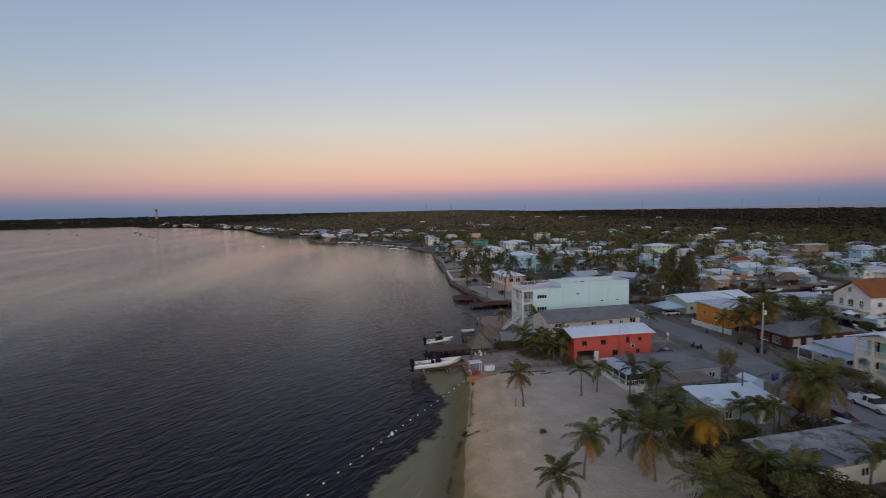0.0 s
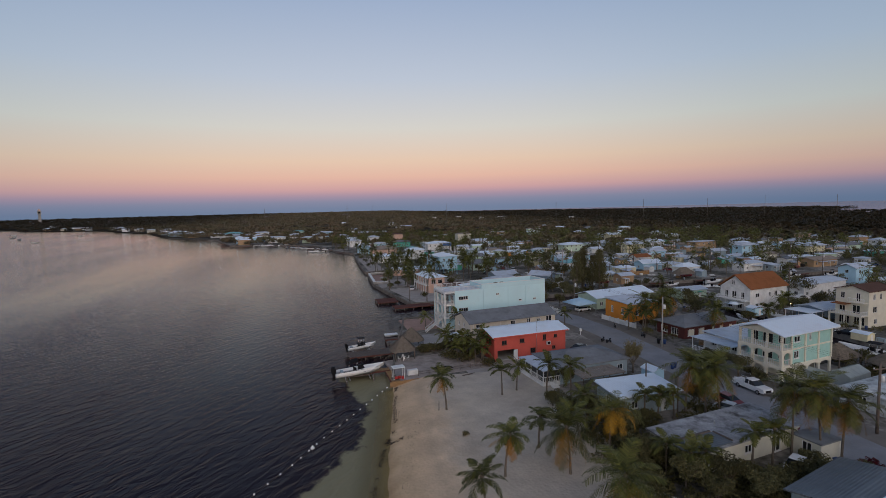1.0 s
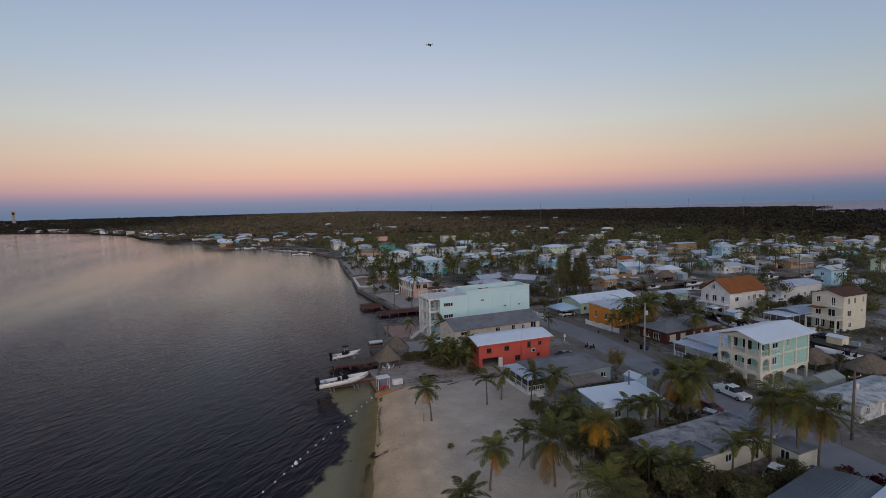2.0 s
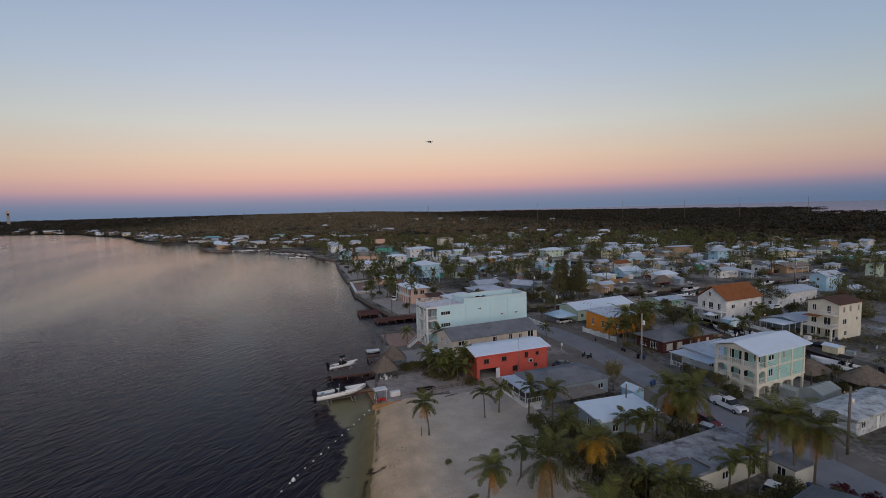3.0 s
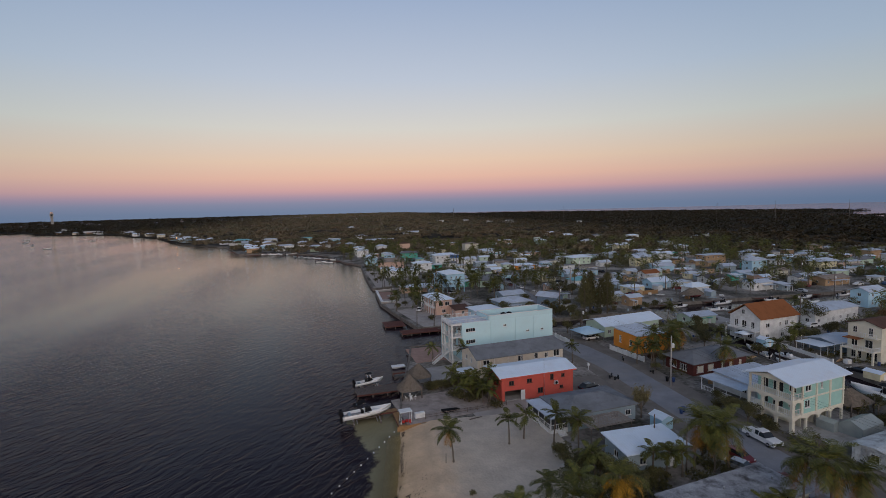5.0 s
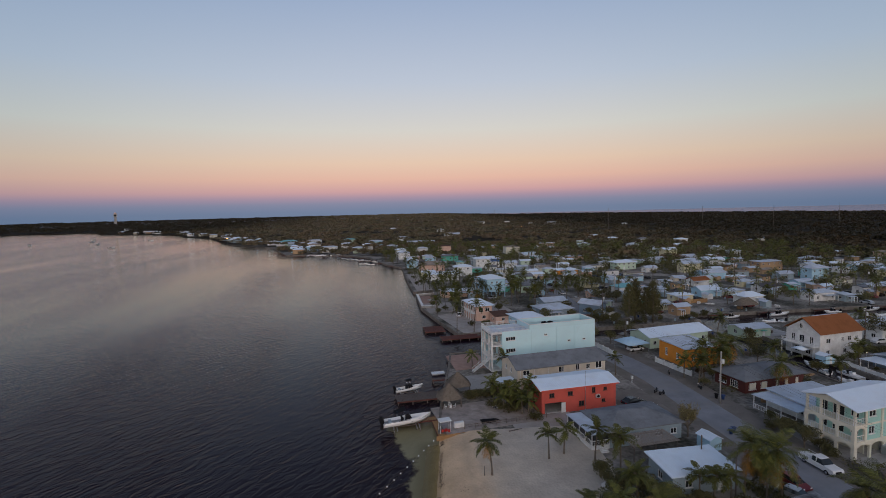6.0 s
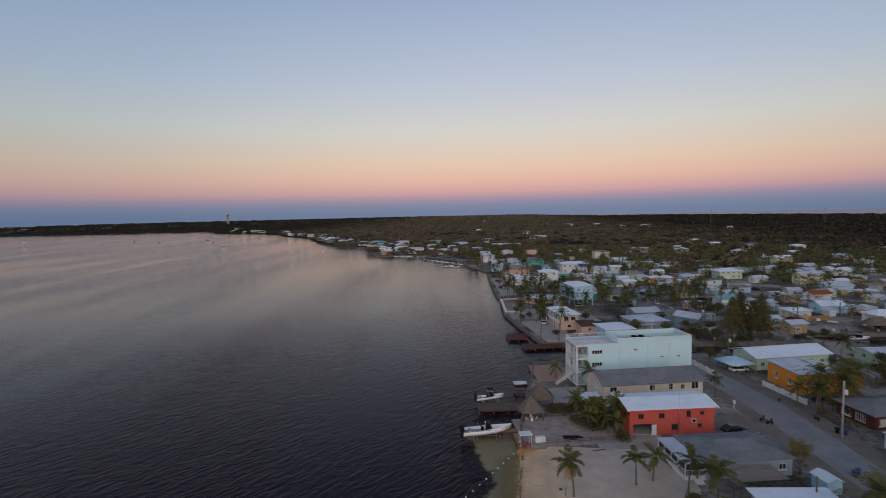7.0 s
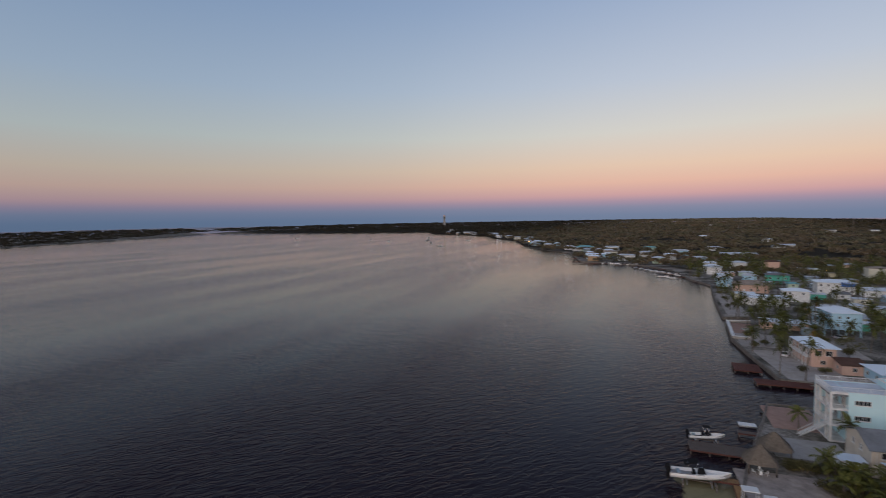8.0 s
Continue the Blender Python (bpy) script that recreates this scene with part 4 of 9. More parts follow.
def house(label, cx, cy, rot, w, d, eave, wall, roof, kind="hip", rise=1.6, over=0.5, stilts=0.0, storeys=1, every=3.4, win=(1.1, 1.1), front=None, left=None, base=GZ, group="", category="house", back=True, columns=None, plain=False, frame_mat=None):
    """A house centred at cx, cy: local x along its long front, front facing -y. front/left: lists of (x, z, w, h) windows from the wall's left end, or None for even rows."""
    ho = thing("house", label, category, spot(cx, cy, base, rot), group)
    plain = plain or math.hypot(cx, cy) > 150
    PLOTS.append((cx, cy, math.hypot(w, d) / 2))
    top = eave - base
    hh = top - stilts
    st = hh / storeys
    sides = [(w, pose(-w / 2, -d / 2, stilts), front), (d, pose(-w / 2, d / 2, stilts, 0, 0, -90), left), (w, pose(w / 2, d / 2, stilts, 0, 0, 180), None), (d, pose(w / 2, -d / 2, stilts, 0, 0, 90), None)]
    for k, (length, m, given) in enumerate(sides):
        ln = length - (0.4 if k in (1, 3) else 0.0)
        m = m @ Matrix.Translation((0.2 if k in (1, 3) else 0.0, 0, 0))
        wins = given
        if wins is None:
            wins = []
            if (k < 2 or back) and math.hypot(cx, cy) < 400:
                for s in range(storeys):
                    for i, x in enumerate(auto_row(ln, every, win[0])):
                        if s == 0 and i == 1 and k == 0 and stilts == 0:
                            continue
                        wins.append((x, s * st + min(1.0, st * 0.38), win[0], min(win[1], st * 0.5)))
        holes = [(x - ww / 2, x + ww / 2, z, z + wh) for x, z, ww, wh in wins]
        doors = []
        if k == 0 and given is None and stilts == 0:
            r = auto_row(ln, every, win[0])
            if len(r) > 1:
                doors.append(r[1])
        holes += [(x - 0.46, x + 0.46, 0.0, 2.05) for x in doors]
        bm = bmesh.new()
        wall_panel(bm, ln, hh, holes)
        part("wall", bm, wall, ho, m=m)
        for x, z, ww, wh in [v for v in wins if v[2] < 3.5]:
            add_window(ho, m @ Matrix.Translation((x, 0.07, z)), ww, wh, 3 if ww > 1.8 else 1, ww < 2.4 and not plain, math.hypot(cx, cy) > 230, frame_mat)
        for x in doors:
            dm, hm = door_mesh()
            do = part("door", dm, TRIM, ho, "white panel door", m @ Matrix.Translation((x, 0.1, 0)))
            if not plain:
                part("handle", hm, CHROME, do)
    if not plain:
        slab(ho, "floor", w - 0.42, d - 0.42, 0.2, 0, 0, stilts, CONCRETE)
    if not plain:
        slab(ho, "ceiling", w - 0.42, d - 0.42, 0.1, 0, 0, top - 0.12, WHITE)
    part("roof", roof_mesh(kind, w, d, rise, over), roof, ho, m=pose(0, 0, top))
    if kind in ("gable", "gable_y"):
        g = bmesh.new()
        if kind == "gable":
            f = rise * (d / 2) / (d / 2 + over)
            side_prism(g, [(-d / 2, 0), (d / 2, 0), (0, f)], -w / 2 + 0.01, w / 2 - 0.01)
            part("gable", g, wall, ho, m=pose(0, 0, top - 0.02, 0, 0, 90))
        else:
            f = rise * (w / 2) / (w / 2 + over)
            side_prism(g, [(-w / 2, 0), (w / 2, 0), (0, f)], -d / 2 + 0.01, d / 2 - 0.01)
            part("gable", g, wall, ho, m=pose(0, 0, top - 0.02))
    if plain and group == "village houses" and storeys == 1 and math.hypot(cx, cy) < 300 and shared.get("porches", 0) < 55:
        # a shaded porch with a flat roof on posts along part of the front
        shared["porches"] = shared.get("porches", 0) + 1
        pl = w * (0.45 + 0.2 * math.sin(cx))
        px0 = (w - pl) / 2 * math.sin(cy)
        slab(ho, "porch_roof", pl, 2.4, 0.12, px0, -d / 2 - 1.25, min(2.45, top - 0.4), ROOF_PALE)
        for sx in (-0.47, 0.0, 0.47):
            slab(ho, "post", 0.14, 0.14, min(2.45, top - 0.4), px0 + sx * pl, -d / 2 - 2.3, 0, TRIM)
    if stilts > 0.3:
        nx, ny = max(2, int(w / 4) + 1), max(2, int(d / 4) + 1)
        for i in range(nx):
            for j in range(ny):
                slab(ho, "column", 0.35, 0.35, stilts, -w / 2 + 0.2 + (w - 0.4) * i / (nx - 1), -d / 2 + 0.2 + (d - 0.4) * j / (ny - 1), 0, columns or wall)
    return ho

# coral-red house on the beach road
h = house("coral red stucco house with white metal roof and carport", 32.6, 97.3, 9.5, 16.4, 7.4, 6.05, W_PINK, ROOF_WHITE, "gable", 0.9, 0.6, storeys=2,
          front=[(2.2, 3.3, 1.1, 0.9), (6.2, 3.3, 1.1, 0.9), (11.4, 3.3, 0.8, 1.2), (14.0, 3.6, 0.8, 0.7), (8.7, 0.9, 1.2, 1.1), (13.6, 1.2, 0.8, 0.7), (2.5, 0.02, 4.2, 2.2)],
          left=[(1.8, 3.2, 1.2, 1.1), (5.2, 3.2, 1.2, 1.1), (3.5, 0.9, 1.2, 1.1)], frame_mat=FRAME_BROWN)
slab(h, "fascia", 17.1, 0.08, 0.22, 0, -4.3, 4.93, W_PINK, "coral red fascia board")
slab(h, "fascia", 0.08, 8.5, 0.2, -8.6, 0, 4.9, W_PINK, "coral red fascia board")
slab(h, "column", 0.45, 0.45, 2.3, -7.7, -3.4, 0, W_PINK)
unit = bmesh.new()
box(unit, 0.9, 0.45, 0.7, 0, 0, 0, 0, 0.04)
ao = part("air_conditioner", unit, ALU, h, "grey wall-mounted air conditioner with dark fan", pose(4.0, -3.95, 2.35))
fan = bmesh.new()
lathe(fan, [(0.3, 0), (0.3, 0.03), (0.1, 0.05)], 14)
part("fan", fan, BLACK, ao, m=pose(0, -0.23, 0.35, 90))
mast = bmesh.new()
tube(mast, (0, 0, 0), (0, 0, 8.2), 0.05, 0.03, 6)
part("mast", mast, METAL, h, "thin grey antenna mast", pose(1.2, -4.0, 0))
slab(h, "door", 0.95, 0.08, 2.05, -3.5, -3.74, 0.02, TRIM, "white door")

# long cream building
h = house("long cream stucco building with low grey roof", 33.3, 112.5, A12, 22.6, 9.2, 5.7, W_BEIGE, ROOF_GREY, "gable", 1.9, 0.45, storeys=2, back=False,
          front=[(2.2, 3.3, 1.6, 1.1), (11.0, 3.1, 1.3, 1.3), (15.2, 3.1, 1.0, 1.4), (18.0, 3.1, 1.0, 1.1), (20.8, 3.0, 1.6, 1.6), (5, 0.9, 1.1, 1.1)],
          left=[(2.6, 3.2, 1.0, 1.1), (5.4, 3.2, 0.9, 1.1), (6.6, 0.5, 1.0, 1.9)])
for i in range(7):
    slab(h, "downpipe", 0.09, 0.09, 4.6, -10.6 + i * 3.5, -4.67, 0.05, TRIM)

# large pale blue building with roof terrace
BW, BD, BH = 29.6, 7.4, 10.0
b = thing("apartment_building", "large pale aqua three-storey building with rooftop terrace and parapet", "building", spot(33.1, 125.4, GZ, A12))
front = [(4.2, 7.6, 2.6, 0.95), (4.2, 4.6, 2.6, 0.95), (14.0, 8.0, 0.9, 0.5), (20.8, 5.9, 0.9, 0.45), (25.2, 5.9, 0.9, 0.45), (4.2, 1.2, 2.4, 1.0), (9.2, 1.2, 1.2, 1.0)]
for length, m, wins in ((BW - 3.0, pose(-BW / 2 + 3.0, -BD / 2, 0), [(x - 1.9, z, a, c) for x, z, a, c in front]), (BW, pose(BW / 2, BD / 2, 0, 0, 0, 180), []), (BD - 0.4, pose(BW / 2, -BD / 2 + 0.2, 0, 0, 0, 90), [(1.6, 5, 1, 1), (4.8, 5, 1, 1), (1.6, 8, 1, 1), (4.8, 8, 1, 1)]),
                        (BD - 0.4, pose(-BW / 2 + 3.0, BD / 2 - 0.2, 0, 0, 0, -90), [(1.7, 3.3, 2.0, 2.1), (5.1, 3.3, 2.0, 2.1), (1.7, 6.6, 2.0, 2.1), (5.1, 6.6, 2.0, 2.1)])):
    bm = bmesh.new()
    wall_panel(bm, length, BH, [(x - a / 2, x + a / 2, z, z + c) for x, z, a, c in wins])
    part("wall", bm, W_BLUE, b, m=m)
    for x, z, a, c in wins:
        add_window(b, m @ Matrix.Translation((x, 0.07, z)), a, c, 3 if a > 1.5 else 1)
slab(b, "roof", BW - 0.42, BD - 0.42, 0.3, 0, 0, BH - 0.9, ROOF_GREY, "grey flat roof")
slab(b, "roof_terrace", 10.5, BD - 0.6, 0.12, -BW / 2 + 5.45, 0, BH - 0.16, ROOF_PALE, "pale grey roof terrace")
for sx, sy, x, y in ((BW - 10.5, 0.35, 5.25, -BD / 2 + 0.17), (BW - 10.5, 0.35, 5.25, BD / 2 - 0.17), (0.35, BD - 0.7, BW / 2 - 0.17, 0), (0.35, BD - 0.7, -BW / 2 + 10.6, 0)):
    slab(b, "parapet", sx, sy, 1.15, x, y, BH + 0.002, W_BLUE)
    slab(b, "coping", sx + 0.1, sy + 0.12, 0.08, x, y, BH + 1.15, TRIM)
for z in (0.0, 3.1, 6.3):
    slab(b, "balcony", 3.0, BD, 0.28, -BW / 2 + 1.5, 0, z + 0.05, WHITE)
slab(b, "balcony_roof", 3.1, BD, 0.35, -BW / 2 + 1.5, 0, BH - 0.45, WHITE)
for y in (-BD / 2 + 0.2, -1.6, 1.6, BD / 2 - 0.2):
    slab(b, "column", 0.42, 0.42, BH - 0.45, -BW / 2 + 0.25, y, 0.0, WHITE)
for z in (3.38, 6.58):
    railing(b, -BW / 2 + 0.15, -BD / 2 + 0.4, -BW / 2 + 0.15, BD / 2 - 0.4, z)
    railing(b, -BW / 2 + 0.4, -BD / 2 + 0.1, -BW / 2 + 3.0, -BD / 2 + 0.1, z)
railing(b, -BW / 2 + 0.1, -BD / 2 + 0.12, -BW / 2 + 10.4, -BD / 2 + 0.12, BH - 0.1, h=1.1)
railing(b, -BW / 2 + 0.1, BD / 2 - 0.12, -BW / 2 + 10.4, BD / 2 - 0.12, BH - 0.1, h=1.1)
railing(b, -BW / 2 + 0.1, -BD / 2 + 0.12, -BW / 2 + 0.1, BD / 2 - 0.12, BH - 0.1, h=1.1)
for x in (2.2, 4.0):
    u = bmesh.new()
    box(u, 1.2, 1.2, 1.1, 0, 0, 0, 0, 0.05)
    lathe(u, [(0.45, 1.1), (0.45, 1.2), (0.15, 1.22)], 12)
    part("air_conditioner", u, BLACK, b, "dark rooftop air conditioning unit", pose(x, 0.8, BH - 0.6))
for x in (-3.8, 3.4, 8.8):
    slab(b, "downpipe", 0.14, 0.14, BH, x, -BD / 2 - 0.08, 0.02, W_BLUE)
st = bmesh.new()
side_prism(st, [(0.15, 3.1), (0.15, 2.9), (-4.3, 0.0), (-4.5, 0.0), (-4.5, 0.1)], -0.5, -0.4)
side_prism(st, [(0.15, 3.1), (0.15, 2.9), (-4.3, 0.0), (-4.5, 0.0), (-4.5, 0.1)], 0.4, 0.5)
stair = part("staircase", st, WHITE, b, "white outdoor staircase", pose(-BW / 2 - 0.2, -2.4, 0.12))
st = bmesh.new()
box(st, 0.3, 1.2, 0.08)
step_me = mesh_from("step", st, WHITE)
for i in range(16):
    part("step", step_me, WHITE, stair, m=pose(-0.28 * i, 0, 3.2 - 0.19 * i))
sr = bmesh.new()
for y in (-0.62, 0.62):
    tube(sr, (0.1, y, 3.9), (-4.3, y, 0.9), 0.05, seg=6)
    tube(sr, (0.1, y, 3.2), (-4.3, y, 0.15), 0.09, seg=6)
    for i in range(6):
        tube(sr, (-0.85 * i, y, 3.2 - 0.58 * i), (-0.85 * i, y, 3.9 - 0.58 * i), 0.03, seg=5)
part("handrail", sr, WHITE, stair)

# seafoam three-storey apartment house with arcades
TW, TD, TH = 14.2, 7.8, 8.3
b = thing("apartment_house", "cream and seafoam three-storey house with arched balconies and white roof", "house", spot(*(Vector((68.8, 69.7)) + Matrix.Rotation(radians(14), 2) @ Vector((TW / 2, TD / 2))), GZ, 14))


def arch_row(bm, length, h, n, post=0.45, thick=0.3, spring=0.6):
    """A wall along x with n arched openings, standing on z = 0."""
    bay = (length - post) / n
    for i in range(n + 1):
        box(bm, post, thick, h, post / 2 + i * bay, thick / 2, 0)
    for i in range(n):
        x0, x1 = post + i * bay, (i + 1) * bay
        k = 8
        for j in range(k):
            a0, a1 = x0 + (x1 - x0) * j / k, x0 + (x1 - x0) * (j + 1) / k
            t = ((a0 + a1) / 2 - (x0 + x1) / 2) / ((x1 - x0) / 2)
            zb = h - 0.3 - spring + spring * math.sqrt(max(0, 1 - t * t))
            box(bm, a1 - a0, thick, h - zb, (a0 + a1) / 2, thick / 2, zb)


levels = (0.0, 2.75, 5.5)
for k, z in enumerate(levels[:2]):
    for length, m, n in ((TD, pose(-TW / 2, TD / 2, z, 0, 0, -90), 3),):
        bm = bmesh.new()
        arch_row(bm, length, 2.75, n)
        part("arcade", bm, W_CREAM, b, m=m)
bm = bmesh.new()
arch_row(bm, TW - 0.62, 2.75, 4)
part("arcade", bm, W_CREAM, b, m=pose(-TW / 2 + 0.31, -TD / 2, 0))
bm = bmesh.new()
arch_row(bm, 2.3, 2.75, 1, 0.3)
part("arcade", bm, W_CREAM, b, m=pose(-TW / 2 + 0.31, -TD / 2, 2.75))
for z in levels[1:]:
    slab(b, "floor_slab", TW, TD, 0.25, 0, 0, z - 0.02, W_CREAM)
slab(b, "floor_slab", TW - 0.7, TD - 0.7, 0.1, 0, 0, 0.0, CONCRETE)
# framed panel walls set back from the balconies
for z in levels[1:]:
    bm = bmesh.new()
    wins = [(1.5, 0.9, 1.3, 1.3)] if z < 4 else [(1.6, 1.0, 1.6, 1.0), (5.2, 0.9, 0.6, 1.2)]
    wall_panel(bm, TW - 2.7, 2.55, [(x - a / 2, x + a / 2, zz, zz + c) for x, zz, a, c in wins])
    m = pose(-TW / 2 + 2.6, -TD / 2 + 0.12, z + 0.22)
    part("wall", bm, W_TEAL, b, m=m)
    for x, zz, a, c in wins:
        add_window(b, m @ Matrix.Translation((x, 0.07, zz)), a, c, 1)
    bm = bmesh.new()
    wins = [(1.2, 0.05, 1.2, 2.1), (3.5, 0.05, 1.8, 2.1), (5.9, 0.6, 1.2, 1.4)]
    wall_panel(bm, TD - 0.7, 2.55, [(x - a / 2, x + a / 2, zz, zz + c) for x, zz, a, c in wins])
    m = pose(-TW / 2 + 2.4, TD / 2 - 0.35, z + 0.22, 0, 0, -90)
    part("wall", bm, W_TEAL, b, m=m)
    for x, zz, a, c in wins:
        add_window(b, m @ Matrix.Translation((x, 0.07, zz)), a, c, 1, False)
    for m, ln in ((pose(TW / 2, TD / 2 - 0.1, z + 0.22, 0, 0, 180), TW - 2.6), (pose(TW / 2 - 0.05, -TD / 2 + 0.35, z + 0.22, 0, 0, 90), TD - 0.7)):
        bm = bmesh.new()
        wall_panel(bm, ln, 2.55, [])
        part("wall", bm, W_TEAL, b, m=m)
    for i in range(4):
        slab(b, "pilaster", 0.4, 0.2, 2.54, -TW / 2 + 2.6 + (TW - 3.0) * i / 3, -TD / 2 + 0.04, z + 0.225, W_CREAM)
    railing(b, -TW / 2 + 0.12, -TD / 2 + 0.3, -TW / 2 + 0.12, TD / 2 - 0.3, z + 0.23)
    railing(b, -TW / 2 + 0.3, -TD / 2 + 0.1, -TW / 2 + 2.4, -TD / 2 + 0.1, z + 0.23)
for y in (-TD / 2 + 0.25, -1.2, 1.4, TD / 2 - 0.25):
    slab(b, "column", 0.35, 0.35, 2.6, -TW / 2 + 0.3, y, 5.72, W_CREAM)
slab(b, "band", TW - 2.4, 0.25, 0.4, 1.2, -TD / 2 + 0.02, 7.95, W_CREAM)
part("roof", roof_mesh("gable", TW, TD, 1.35, 0.75), ROOF_WHITE, b, m=pose(0, 0, TH))
g = bmesh.new()
side_prism(g, [(-TD / 2, 0), (TD / 2, 0), (0, 1.1)], -TW / 2 + 0.1, TW / 2 - 0.1)
part("gable", g, W_CREAM, b, m=pose(0, 0, TH - 0.02, 0, 0, 90))
for x in (-3, 0.5, 4):
    slab(b, "partition", 0.25, TD - 1.4, 2.6, x, 0.4, 0.1, W_CREAM)

# bright orange house and its white wall
h = house("bright orange stucco house with flat grey roof", 71.9, 121.4, A12, 9.6, 9.4, 5.6, W_ORANGE, ROOF_PALE, "shed", 0.5, 0.35, storeys=1, front=[(2.5, 1.5, 0.9, 1.6), (6.5, 1.5, 1.2, 1.4)], left=[(2.5, 1.5, 0.8, 1.9), (6.5, 1.5, 0.9, 1.6)])
# long house with white gable roof
house("long pale green house with white metal gable roof", 76.6, 139.2, 14, 21, 8.5, 4.3, W_MINT, ROOF_WHITE, "gable", 1.5, 0.8)
# white house with orange-brown gable roof
h = house("white two-storey house with orange-brown gable roof", 111.9, 123.9, A12, 15, 9.2, 7.4, WHITE, ROOF_RUST, "gable", 3.6, 0.5, storeys=2, every=3.2,
          front=[(3, 3.9, 1.5, 1.2), (8, 3.9, 0.8, 1.2), (10.5, 3.9, 1.2, 1.4), (13, 3.9, 0.9, 1.2), (3, 0.8, 1.2, 1.2), (9, 0.8, 1.2, 1.2)],
          left=[(1.8, 3.3, 1.0, 2.0), (4.2, 3.3, 1.4, 2.0), (6.8, 3.3, 1.0, 2.0), (3, 0.6, 1.3, 1.6), (6, 0.6, 1.3, 1.6)])
slab(h, "balcony", 1.9, 9.2, 0.22, -8.5, 0, 3.0, WHITE)
railing(h, -9.35, -4.5, -9.35, 4.5, 3.22)
for y in (-4.4, -1.5, 1.5, 4.4):
    slab(h, "column", 0.25, 0.25, 3.0, -9.3, y, 0, WHITE)
add_window(h, pose(-7.57, 0.45, 7.1, 0, 0, -90), 0.9, 1.3, 1)
# tall pale yellow house with brown roof
h = house("tall pale yellow house with brown shingle roof and balconies", 121.6, 100.2, A12, 9.6, 7.0, 9.7, W_CREAM, ROOF_BROWN, "gable", 1.2, 0.4, storeys=3,
          front=[(2.2, 6.6, 0.9, 1.5), (4.8, 6.6, 0.9, 1.5), (8.3, 6.6, 0.8, 1.5), (2.6, 3.6, 1.6, 1.4), (7.8, 4.2, 0.8, 0.8), (3, 0.8, 1.2, 1.2)],
          left=[(1.3, 6.6, 0.9, 1.5), (4.6, 6.2, 0.9, 2.0), (1.3, 3.3, 1.3, 1.5), (4.3, 3.2, 1.6, 2.0), (1.8, 0.4, 2.2, 2.1), (5.0, 0.4, 2.2, 2.1)])
slab(h, "balcony", 2.8, 7.0, 0.2, -6.2, 0, 2.9, W_CREAM)
railing(h, -7.5, -3.4, -7.5, 3.4, 3.1)
railing(h, -7.5, -3.4, -4.9, -3.4, 3.1)
slab(h, "balcony", 1.6, 3.6, 0.2, -5.6, -1.6, 5.9, W_CREAM)
railing(h, -6.3, -3.3, -6.3, 0.1, 6.1)
slab(h, "awning", 2.5, 3.2, 0.14, -6.2, 1.6, 5.4, ROOF_RUST, "orange awning")
for y in (-3.3, 0, 3.3):
    slab(h, "column", 0.35, 0.35, 2.9, -7.4, y, 0, W_CREAM)
# light blue tower house
h = house("light blue three-storey stilt house with white hip roof", 37.0, 226.8, 14, 9.2, 11.5, 9.6, W_SKY, ROOF_WHITE, "hip", 1.4, 0.5, stilts=2.7, storeys=2, front=[(2.5, 3.9, 0.9, 0.9), (5, 3.9, 0.9, 0.9), (2.0, 1.0, 1.0, 1.0), (6.4, 1.0, 1.0, 1.0)], columns=W_SKY)
slab(h, "balcony", 1.8, 10.5, 0.2, -5.5, 0, 2.7, W_SKY)
slab(h, "balcony", 1.8, 10.5, 0.2, -5.5, 0, 5.9, W_SKY)
railing(h, -6.3, -5.2, -6.3, 5.2, 2.9)
railing(h, -6.3, -5.2, -6.3, 5.2, 6.1)
for y in (-5.1, 0, 5.1):
    slab(h, "column", 0.25, 0.25, 8.3, -6.25, y, 0, W_SKY)
# seafront house with white roof
h = house("salmon two-storey seafront house with white hip roof", 24.4, 181.4, 14, 6.2, 12.8, 6.6, W_SALMON, ROOF_WHITE, "hip", 1.2, 0.9, storeys=2, front=[(1.8, 3.3, 1.7, 1.5), (4.4, 3.3, 1.7, 1.5), (3, 0.8, 1.4, 1.2)], left=[(1.6, 3.0, 1.6, 1.9), (4.6, 3.0, 1.6, 1.9), (7.6, 3.0, 1.6, 1.9), (10.6, 3.0, 1.6, 1.9)])
slab(h, "balcony", 1.3, 12.4, 0.2, -3.78, 0, 2.7, WHITE)
railing(h, -4.35, -6.1, -4.35, 6.1, 2.9)
for i in range(6):
    slab(h, "column", 0.2, 0.2, 5.5, -4.3, -6.0 + 2.4 * i, 0, WHITE)
house("brown-roofed lean-to beside seafront house", 31.5, 172.5, 14, 6, 5, 3.6, W_SALMON, ROOF_BROWN, "shed", 0.9, 0.3)
# dark red house under the palms
h = house("dark red wooden house with grey roof and pale shutters", 78.4, 103.6, A12, 16.5, 8, 3.8, W_RED, ROOF_GREY, "hip", 1.5, 0.7, front=[(2, 0.6, 2.0, 1.5), (5.2, 0.6, 1.8, 1.5), (9, 0.8, 0.9, 1.2), (11.5, 0.8, 0.9, 1.2), (14.5, 0.8, 0.9, 1.2)], left=[(2, 0.6, 2.0, 1.5), (5, 0.6, 2.0, 1.5)])
for x, w_ in ((-6.25, 1.7), (-3.05, 1.5), (0.75, 0.7), (3.25, 0.7), (6.25, 0.7)):
    slab(h, "shutter", w_, 0.06, 1.3, x, -4.03, 0.7, W_CREAM)
